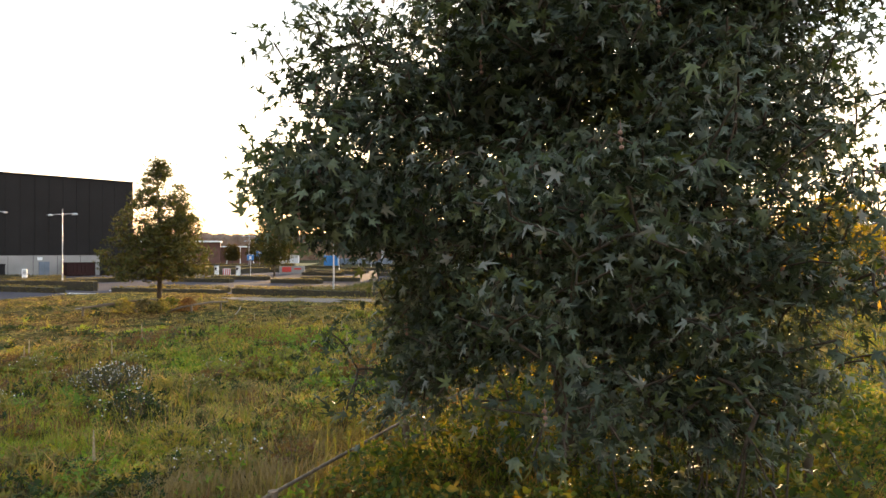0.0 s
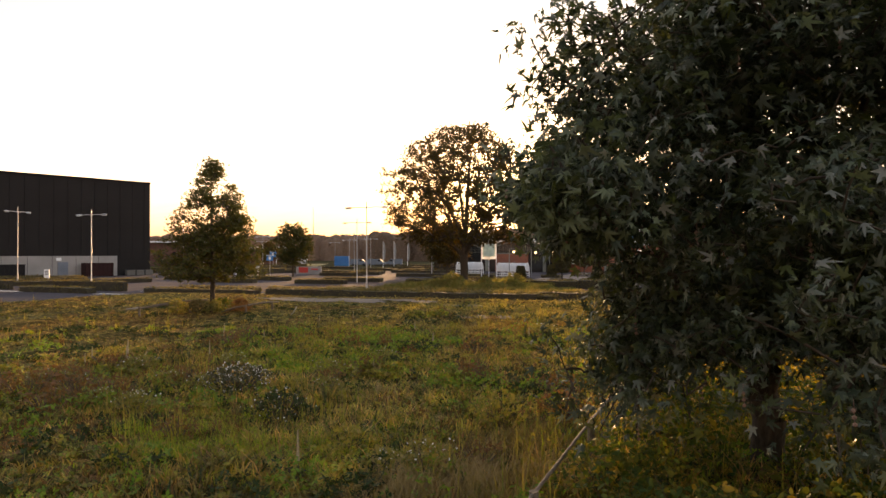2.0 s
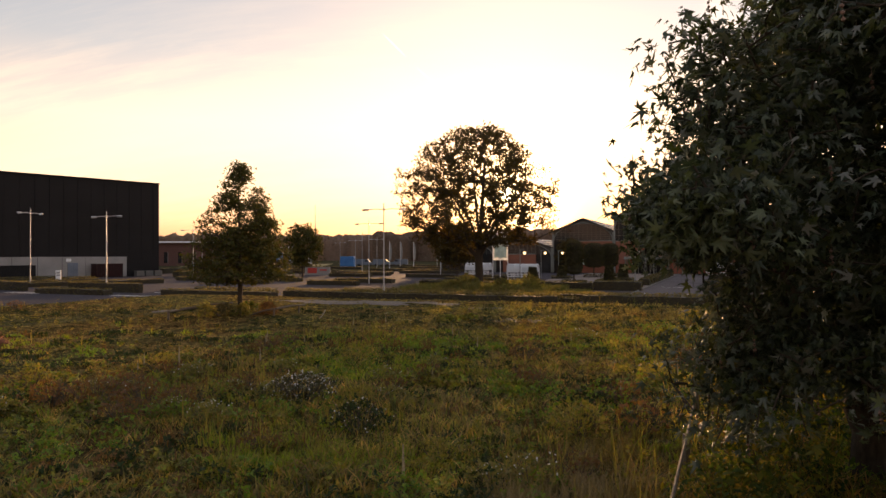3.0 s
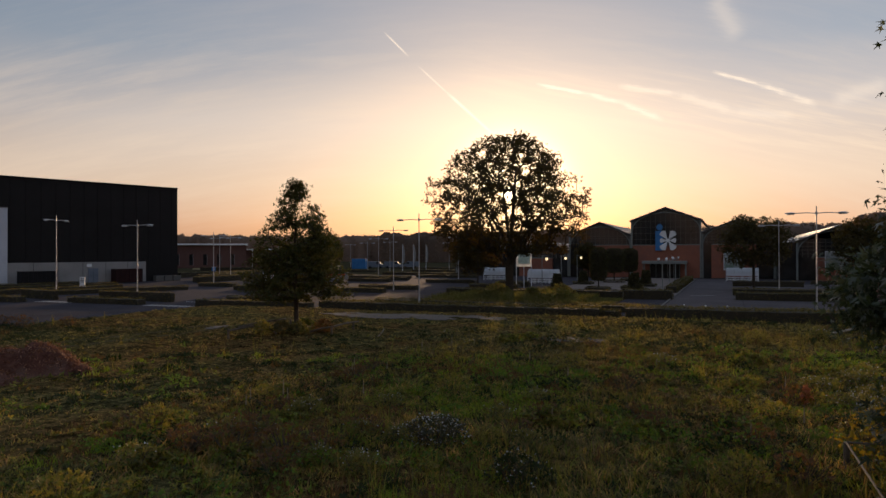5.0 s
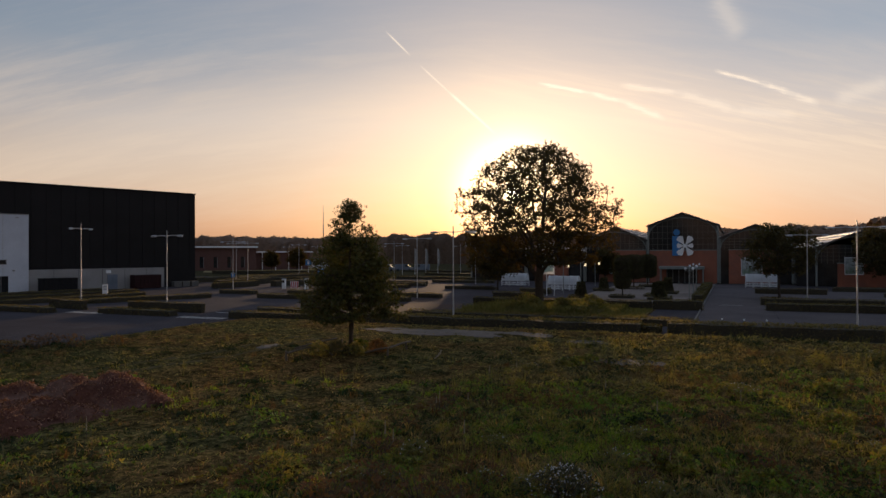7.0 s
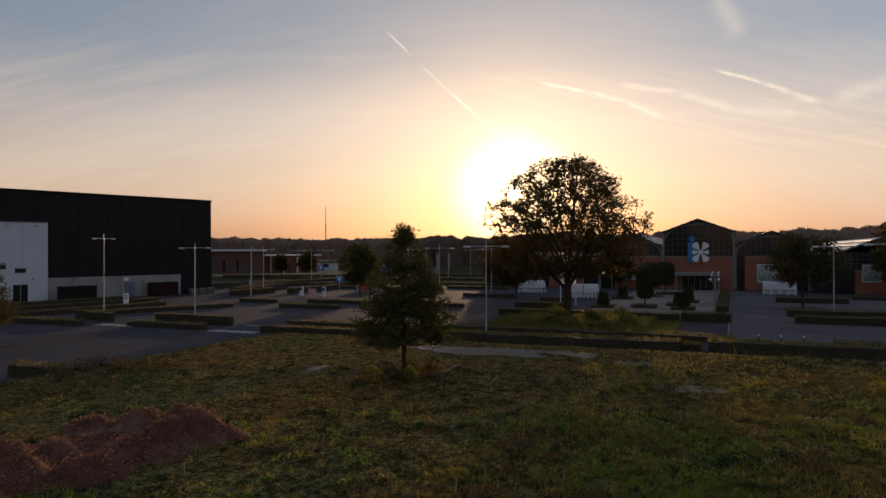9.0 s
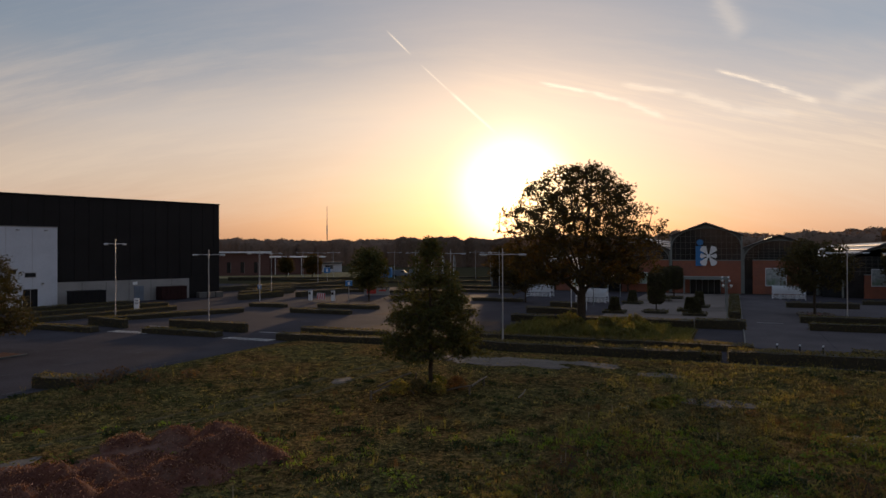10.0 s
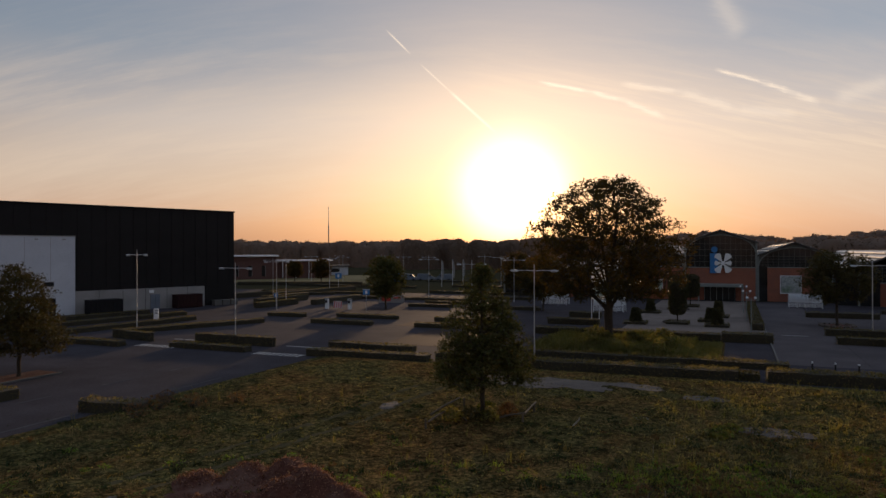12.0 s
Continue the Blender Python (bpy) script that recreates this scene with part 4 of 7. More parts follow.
poster(-5.7, 2.95, 3.2, 3.0, FRONT - 0.25, M_PICTURE, "framed garden photograph printed on canvas, on brick")
poster(-28.2, 2.55, 3.0, 2.0, FRONT - 0.1, M_GREENPRINT, "pale green printed poster on the brick front")
poster(8.6, 3.25, 2.5, 2.6, FRONT - 6.58, M_PICTURE, "white printed poster with a dark picture")

# ---- far buildings ----
RB = Matrix.Translation((-158, 166, 0)) @ Matrix.Rotation(radians(40), 4, "Z")
low = empty("brick_building", RB, "long low red brick building with a white roof edge", "building")
part("wall", box((40, 16, 7.2), (-8, 8, 3.6)), M_DULLBRICK, low)
part("roof_edge", box((41, 17.4, 0.5), (-8, 7.6, 7.4), 0, 0.05), M_SIGN, low, "white flat roof edge")
for i in range(9):
    w = part("window", box((1.1, 0.12, 3.4), (-25 + i * 4.1, -0.03, 2.6)), M_GLASS, low, "tall dark window")
    part("frame", box((0.10, 0.10, 3.4), (-25 + i * 4.1 + 0.6, -0.08, 2.6)), M_GREY, w)
part("wing", box((17, 10, 5.6), (20.6, 9.5, 2.8)), M_DULLBRICK, low)
part("wing_roof", box((18.5, 12, 0.4), (21, 9.3, 5.8), 0, 0.05), M_SIGN, low)
for i in range(4):
    part("post", rod((14 + i * 4.2, 3.7, 0), (14 + i * 4.2, 3.7, 5.6), 0.12), M_SIGN, low)
hut = empty("small_house", pose(-151.5, 213, 0, 0, 0, 30), "small flat-roofed gatehouse with white walls", "house")
part("wall", box((9, 6, 3.2), (0, 0, 1.6)), M_WHITE, hut)
part("roof", box((14, 8, 0.5), (-2, 0, 3.4), 0, 0.05), M_DARKROOF, hut)
part("window", box((3.0, 0.1, 1.4), (0, -3.03, 1.8)), M_GLASS, hut)
part("wing", box((8, 5, 3.0), (-9, 0.5, 1.5)), M_BRICK, hut)
blue_hut = empty("site_cabin", pose(-105.1, 169.7, 0, 0, 0, 18), "bright blue site cabin far off in the car park", "cabin")
part("body", box((4.0, 2.4, 2.9), (0, 0, 1.45), 0, 0.05), M_BLUE, blue_hut)
for i in range(10):
    part("rib", box((0.08, 0.06, 2.6), (-1.8 + i * 0.4, -1.23, 1.45)), M_BLUE, blue_hut)


def van(x, y, turn, length):
    """A pale delivery van far off: body with a sloped nose, windows and wheels."""
    c = empty("parked_van", pose(x, y, 0, 0, 0, turn), "blue-grey delivery van parked far off", "van", "parked vans")
    h = length / 2
    part("body", poly_prism([(-h, 0.35), (h, 0.35), (h, 1.0), (h - 0.75, 1.2), (h - 1.45, 1.98), (-h, 2.02)], -0.92, 0.92), M_BLUEDOOR, c)
    part("windscreen", poly_prism([(h - 0.78, 1.22), (h - 0.70, 1.22), (h - 1.38, 1.95), (h - 1.46, 1.95)], -0.8, 0.8), M_GLASS, c)
    for sy in (-1, 1):
        part("side_window", box((0.8, 0.03, 0.5), (h - 1.7, sy * 0.925, 1.55)), M_GLASS, c)
        for px in (-h + 0.9, h - 0.9):
            part("wheel", rod((px, sy * 0.75, 0.33), (px, sy * 0.95, 0.33), 0.33, None, 14), M_DARK, c)


for x, y, turn, length in ((-104.0, 177.5, 18, 4.9), (-99.0, 179.2, 20, 5.2), (-94.0, 180.8, 200, 4.9)):
    van(x, y, turn, length)
mast = empty("radio_mast", pose(-494.9, 746.0, 0), "tall thin lattice radio mast on the horizon", "mast")
mb = bmesh.new()
add_rod(mb, (0, 0, 0), (0, 0, 34), 0.75, 0.55, 5)
part("lower_mast", mb, M_DARKROOF, mast)
part("upper_mast", rod((0, 0, 34), (0, 0, 66), 0.55, 0.3, 5), M_STEEL, mast)
for z in (32, 36, 40):
    part("aerial", rod((0, 0, z - 1.5), (0, 0, z + 1.5), 0.8, None, 6), M_STEEL, mast)

# ---- street furniture ----


def street_lamp(height=7.75):
    s = empty("street_lamp", pose(0, 0, 0), "slim grey steel lamp post with two arms", "street lamp", "car park lamps")
    part("pole", rod((0, 0, 0), (0, 0, height), 0.056, 0.036, 10), M_STEEL, s)
    part("base_sleeve", rod((0, 0, 0), (0, 0, 1.1), 0.078, 0.07, 10), M_STEEL, s)
    za = height - 0.52
    for side in (-1, 1):
        arm = bmesh.new()
        add_rod(arm, (0, 0, za), (side * 0.7, 0, za + 0.05), 0.032, None, 6)
        add_rod(arm, (side * 0.7, 0, za + 0.05), (side * 1.35, 0, za + 0.02), 0.03, None, 6)
        a = part("arm", arm, M_STEEL, s)
        hd = bmesh.new()
        bmesh.ops.create_uvsphere(hd, u_segments=12, v_segments=8, radius=1.0, matrix=Matrix.Translation((side * 1.65, 0, za + 0.02)) @ Matrix.Diagonal((0.38, 0.16, 0.075, 1)))
        part("lamp_head", hd, M_STEEL, a)
        part("glass", box((0.5, 0.2, 0.05), (side * 1.65, 0, za - 0.055), 0, 0.01), M_PLASTIC, a)
    part("collar", rod((0, 0, za - 0.12), (0, 0, za + 0.12), 0.075, None, 8), M_STEEL, s)
    return s


lamp0 = street_lamp()
lamp0.matrix_world = pose(-58.9, 46.6, 0)
LAMPS = [(-29.8, 48.4, 3), (-0.6, 52.0, 4), (-1.6, 75.8, 0), (-44.0, 71.6, 0), (-78.5, 79.3, 20), (-86.0, 92.0, 60),
         (-68.5, 113.3, 10), (-49.6, 107.2, 0), (-91.0, 95.0, 10), (-110.0, 150.0, 0), (-97.0, 160.0, 30), (-85.0, 150.0, 0), (-78.0, 172.0, 0),
         (-66.0, 150.0, 10), (-72.0, 190.0, 0), (-58.0, 170.0, 0), (-120.0, 190.0, 0), (-57.0, 128.0, 40), (-64.0, 205.0, 0), (-95.0, 120.0, 0),
         (30.0, 60.0, 0), (16.0, 88.0, 0), (32.0, 88.0, 0), (-130.0, 165.0, 20), (-142.0, 200.0, 0)]
for x, y, a in LAMPS:
    copy_thing(lamp0, pose(x, y, 0, 0, 0, a))


tall = copy_thing(lamp0, pose(-79.4, 53.8, 0, 0, 0, 100))
tall.scale = (0.95, 0.95, 1.17)


def pole_sign(x, y, height, w, h, material, label, turn=0.0):
    s = empty("road_sign", pose(x, y, 0, 0, 0, turn), label, "sign")
    part("post", rod((0, 0, 0), (0, 0, height), 0.04), M_STEEL, s)
    plate = part("plate", box((w, 0.04, h), (0, -0.06, height - h / 2), 0, 0.008), material, s)
    part("rim", box((w + 0.06, 0.03, 0.05), (0, -0.06, height + 0.03)), M_SIGN, plate)
    part("symbol", box((w * 0.3, 0.02, h * 0.6), (0, -0.092, height - h / 2)), M_SIGN, plate)


pole_sign(-64.1, 81.3, 3.25, 1.0, 0.75, M_BLUE, "blue parking sign with a white mark on a steel post", 22)
pole_sign(-95.2, 123.9, 4.0, 1.4, 1.2, M_BLUE, "blue direction sign on a steel post", 22)
pole_sign(-79.5, 80.5, 2.4, 0.6, 0.6, M_BLUE, "small blue sign beside the lamp post", 22)
pole_sign(-60.0, 140.0, 4.5, 1.8, 1.2, M_BLUE, "blue sign on a steel post", 15)
pole_sign(-50.0, 150.0, 5.0, 2.0, 1.2, M_BLUE, "blue sign on a steel post", 15)

info = empty("info_pillar", pose(-83.2, 60.4, 0, 0, 0, 35), "white information pillar with unreadable grey lines", "sign")
part("panel", box((0.62, 0.14, 1.55), (0, 0, 0.775), 0, 0.02), M_SIGN, info)
for k in range(3):
    part("text_bar", box((0.42, 0.02, 0.07), (0, -0.08, 1.3 - 0.2 * k)), M_DARK, info)

gate = empty("parking_gate", pose(-70.4, 83.8, 0, 0, 0, 4), "grey ticket pillars beside a red and white striped board", "gate")
for x in (-1.95, 1.95):
    pil = part("ticket_pillar", box((0.5, 0.5, 1.55), (x, 0, 0.775), 0, 0.04), M_SIGN, gate, "pale grey ticket pillar")
    part("screen", box((0.34, 0.04, 0.4), (x, -0.262, 1.15)), M_DARK, pil)
    part("hood", box((0.56, 0.6, 0.1), (x, -0.03, 1.6), 0, 0.02), M_BLUEDOOR, pil)
board = part("board", box((1.4, 0.06, 1.0), (0, -0.2, 0.7)), M_SIGN, gate, "red and white striped barrier board")
for i in range(4):
    st = poly_prism([(-0.7 + i * 0.38, 0.22), (-0.52 + i * 0.38, 0.22), (-0.37 + i * 0.36, 1.18), (-0.55 + i * 0.36, 1.18)], -0.246, -0.234)
    part("stripe", st, M_RED, board)
rb = empty("red_board", pose(-68.7, 98.2, 0, 0, 0, 20), "low white and red advertising board in the car park", "board")
part("panel", box((4.4, 0.2, 1.3), (0, 0, 0.65), 0, 0.02), M_GREY, rb)
part("field", box((1.6, 0.05, 0.9), (-0.9, -0.12, 0.75)), M_RED, rb)
part("text_bar", box((1.2, 0.05, 0.25), (1.0, -0.12, 0.85)), M_RED, rb)


def cart_shelter(x, y, length, turn=0.0):
    """A trolley shelter: hoops, milky sheets and a low rail wall."""
    s = empty("trolley_shelter", pose(x, y, 0, 0, 0, turn), "white arched trolley shelter with milky plastic sheets", "shelter", "trolley shelters")
    n, depth = max(3, round(length / 1.2)), 2.2

    def arc(k):
        a = math.pi * k / 10
        return (-math.cos(a) * depth / 2, 0.95 + 1.15 * math.sin(a) ** 0.8)

    for i in range(n + 1):
        px, hoop = -length / 2 + i * length / n, bmesh.new()
        add_rod(hoop, (px, -depth / 2, 0), (px, -depth / 2, 0.95), 0.045, None, 6)
        add_rod(hoop, (px, depth / 2, 0), (px, depth / 2, 0.95), 0.045, None, 6)
        for k in range(10):
            (y0, z0), (y1, z1) = arc(k), arc(k + 1)
            add_rod(hoop, (px, y0, z0), (px, y1, z1), 0.04, None, 6)
        part("hoop", hoop, M_SIGN, s)
    for i in range(n):
        sh = bmesh.new()
        xa, xb = -length / 2 + i * length / n + 0.05, -length / 2 + (i + 1) * length / n - 0.05
        row = [[sh.verts.new((px, y0, z0 - 0.02)) for px in (xa, xb)] for y0, z0 in (arc(k) for k in range(11))]
        for k in range(10):
            sh.faces.new((row[k][0], row[k][1], row[k + 1][1], row[k + 1][0]))
        bmesh.ops.solidify(sh, geom=sh.faces[:], thickness=0.02)
        part("sheet", sh, M_PLASTIC, s)
    for z in (0.25, 0.55, 0.9):
        for sy in (-1, 1):
            part("rail", rod((-length / 2, sy * depth / 2, z), (length / 2, sy * depth / 2, z), 0.035, None, 6), M_SIGN, s)
    for sy in (-1, 1):
        grid = bmesh.new()
        for i in range(n * 3):
            gx = -length / 2 + (i + 0.5) * length / (n * 3)
            add_rod(grid, (gx, sy * depth / 2, 0.1), (gx, sy * depth / 2, 0.95), 0.018, None, 4)
        part("grid", grid, M_SIGN, s, "white steel grid")
    return s


cart_shelter(-4.6, 112.3, 4.5)
cart_shelter(-41.7, 104.7, 4.0)
cart_shelter(-31.35, 95.0, 4.3)


def banner(x, y, height, w, h, top_mat, low_mat, turn):
    b = empty("banner_flag", pose(x, y, 0, 0, 0, turn), "tall printed banner between slim white poles", "banner")
    for px in (-w / 2 - 0.05, 0.0, w / 2 + 0.05):
        part("pole", rod((px, 0.12, 0), (px, 0.12, height), 0.045, 0.035), M_SIGN, b)
    cl = bmesh.new()
    n = 8
    rows_v = [[cl.verts.new((-w / 2 + w * k / n, 0.10 * math.sin(k * 0.9 + j * 0.7), height - 0.1 - h * j / 6)) for k in range(n + 1)] for j in range(7)]
    for j in range(6):
        for k in range(n):
            cl.faces.new((rows_v[j][k], rows_v[j + 1][k], rows_v[j + 1][k + 1], rows_v[j][k + 1]))
    bmesh.ops.solidify(cl, geom=cl.faces[:], thickness=0.02)
    c = part("cloth", cl, top_mat, b)
    part("print", box((w * 0.86, 0.03, h * 0.4), (0, -0.16, height - 0.1 - h * 0.72)), low_mat, c)


banner(-30.4, 81.3, 6.85, 1.8, 4.0, M_SIGN, M_GREENPRINT, 20)


def far_flag(x, y):
    f = empty("flag_pole", pose(x, y, 0, 0, 0, 20), "pale beach flag on a pole far off", "flag", "far flags")
    part("pole", rod((0, 0, 0), (0, 0, 6.7), 0.06, 0.04, 6), M_SIGN, f)
    part("cloth", poly_prism([(0.06, 2.0), (0.45, 2.2), (0.62, 4.2), (0.4, 6.0), (0.06, 6.6)], -0.02, 0.02), M_GREY, f)


for x, y in ((-81.5, 150), (-79.0, 151), (-80.5, 162), (-66, 171), (-62, 178)):
    far_flag(x, y)


def bollard(x, y):
    b = empty("bollard", pose(x, y, 0), "low dark bollard with white cap", "bollard", "bollards at the lane")
    part("post", rod((0, 0, 0), (0, 0, 0.5), 0.06, 0.05), M_DARK, b)
    part("cap", rod((0, 0, 0.5), (0, 0, 0.62), 0.062, 0.045), M_SIGN, b)


for x in (-9.4, -7.9, -6.4):
    bollard(x, 51.2)


def lantern(x, y):
    s = empty("path_lantern", pose(x, y, 0), "old-style lantern on a thin post, lit", "lantern", "lanterns by the entrance")
    part("post", rod((0, 0, 0), (0, 0, 4.1), 0.06, 0.045), M_GREENSTEEL, s)
    part("crossbar", rod((-0.1, 0, 4.05), (0.75, 0, 4.05), 0.03), M_GREENSTEEL, s)
    part("glass", rod((0.65, 0, 3.45), (0.65, 0, 3.82), 0.14, 0.2, 6), M_LAMP, s, "glowing lantern glass")
    part("cap", rod((0.65, 0, 3.82), (0.65, 0, 4.0), 0.26, 0.05, 6), M_DARK, s)


for x, y in ((-30.0, 88.8), (-29.75, 99.2), (-29.6, 110.0)):
    lantern(x, y)


def globe_lamp_post(x, y):
    s = empty("globe_lamp_post", pose(x, y, 0), "grey lamp post with two white glass globes", "lamp post", "globe lamps along the entrance path")
    part("post", rod((0, 0, 0), (0, 0, 3.75), 0.06, 0.045, 8), M_GREENSTEEL, s)
    part("crossbar", rod((-0.42, 0, 3.5), (0.42, 0, 3.5), 0.03, None, 6), M_GREENSTEEL, s)
    for sx in (-0.4, 0.4):
        gl = bmesh.new()
        bmesh.ops.create_icosphere(gl, subdivisions=2, radius=0.15, matrix=Matrix.Translation((sx, 0, 3.76)))
        g = part("globe", gl, M_PLASTIC, s, "white glass globe")
        part("collar", rod((sx, 0, 3.5), (sx, 0, 3.58), 0.07, 0.09, 8), M_GREENSTEEL, g)


for x, y in ((-13.0, 74.7), (-13.25, 87.6), (-13.45, 99.6)):
    globe_lamp_post(x, y)


def rock_bed(x, y, r, seed):
    """A round bed edged with rough stones."""
    rng = np.random.default_rng(seed)
    bed = empty("rock_bed", pose(x, y, 0), "round mulched bed edged with rough pale stones", "planting bed")
    part("soil", rod((0, 0, 0), (0, 0, 0.14), r, r * 0.9, 20), M_MULCH, bed)
    for i in range(20):
        a = 2 * math.pi * (i + rng.uniform(-0.25, 0.25)) / 20
        st = bmesh.new()
        bmesh.ops.create_icosphere(st, subdivisions=2, radius=1.0)
        k = rng.uniform(0, 50)
        for vert in st.verts:
            vert.co *= 1 + 0.35 * noise.noise(vert.co * 1.4 + Vector((k, k, k)))
        sx = rng.uniform(0.16, 0.34)
        bmesh.ops.transform(st, verts=st.verts, matrix=Matrix.Translation((r * math.cos(a), r * math.sin(a), 0.12)) @ Matrix.Rotation(k, 4, "Z") @ Matrix.Diagonal((sx, sx * 0.75, 0.2, 1)))
        part("stone", st, M_SAND, bed)


rock_bed(-3.7, 84.6, 1.75, 3)
rock_bed(-21.2, 81.9, 1.3, 4)
rock_bed(-22.4, 102.3, 1.4, 5)

# ---- hedges ----


def hedge(x, y, length, depth, height=0.9, turn=0.0, label="long clipped hedge with sunlit yellow-green tops", seed=1, density=70, lit_tops=0):
    """A clipped hedge from x, y along its front to the right: dark inside, leafy skin."""
    rng = np.random.default_rng(seed)
    m = pose(x, y, 0, 0, 0, turn)
    nx, ny, nz = max(3, int(length / 0.35)), max(3, int(depth / 0.3)), 4
    bm = box((length - 0.06, depth - 0.06, height - 0.05), (length / 2, depth / 2, height / 2 - 0.025))
    bmesh.ops.subdivide_edges(bm, edges=[e for e in bm.edges if abs(e.verts[0].co.x - e.verts[1].co.x) > 0.5], cuts=nx)
    for vert in bm.verts:
        if vert.co.z > 0.02:
            vert.co += Vector((0, 0.5, 0.6)) * 0.10 * noise.noise(Vector((vert.co.x * 0.8 + seed, vert.co.y, vert.co.z)))
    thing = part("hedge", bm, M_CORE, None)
    thing.matrix_world = m
    tagged(thing, label, "hedge", "car park hedges")
    areas = np.array([length * depth, length * height, length * height, depth * height, depth * height])
    n = int(areas.sum() * density)
    side = rng.choice(5, size=n, p=areas / areas.sum())
    a, b = rng.uniform(size=n), rng.uniform(size=n)
    pos = np.empty((n, 3))
    for k, (px, py, pz) in enumerate(((a * length, b * depth, np.full(n, height)), (a * length, np.zeros(n), b * height), (a * length, np.full(n, depth), b * height),
                                      (np.zeros(n), a * depth, b * height), (np.full(n, length), a * depth, b * height))):
        sel = side == k
        pos[sel] = np.stack([px, py, pz], 1)[sel]
    wave = np.array([noise.noise(Vector((p[0] * 0.9 + seed * 3.1, p[1] * 0.9, p[2]))) for p in pos])
    pos[:, 2] += 0.10 * wave * (pos[:, 2] > height * 0.6)
    pos += rng.normal(size=pos.shape) * 0.028
    pos[:, 2] = np.maximum(pos[:, 2], 0.03)
    t, f = pair_leaf()
    verts, faces = stamped(t, f, pos, np.where((side == 0)[:, None, None], turns(rng, n, 0.75), turns(rng, n, 0.1)), 0.118 * (1 + 0.3 * rng.normal(size=n)).clip(0.4, 2))
    part("leaves", mesh_of("leaves", verts, faces, M_HEDGE), M_HEDGE, thing)
    # paler leaves along the top paint in the sunlit rim
    if lit_tops:
        k = int(length * depth * lit_tops)
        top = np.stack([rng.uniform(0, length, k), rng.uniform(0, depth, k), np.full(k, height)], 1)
        top[:, 2] += rng.uniform(-0.02, 0.17 if lit_tops > 60 else 0.07, k) + 0.10 * np.array([noise.noise(Vector((p[0] * 0.9 + seed * 3.1, p[1] * 0.9, p[2]))) for p in top])
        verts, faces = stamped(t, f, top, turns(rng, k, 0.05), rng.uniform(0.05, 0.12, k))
        tagged(part("shoot_layer", mesh_of("shoot_layer", verts, faces, M_LITTOP), M_LITTOP, thing, "paler top leaves, sunlit rim put into their colour"), kind="stuff")
    return thing


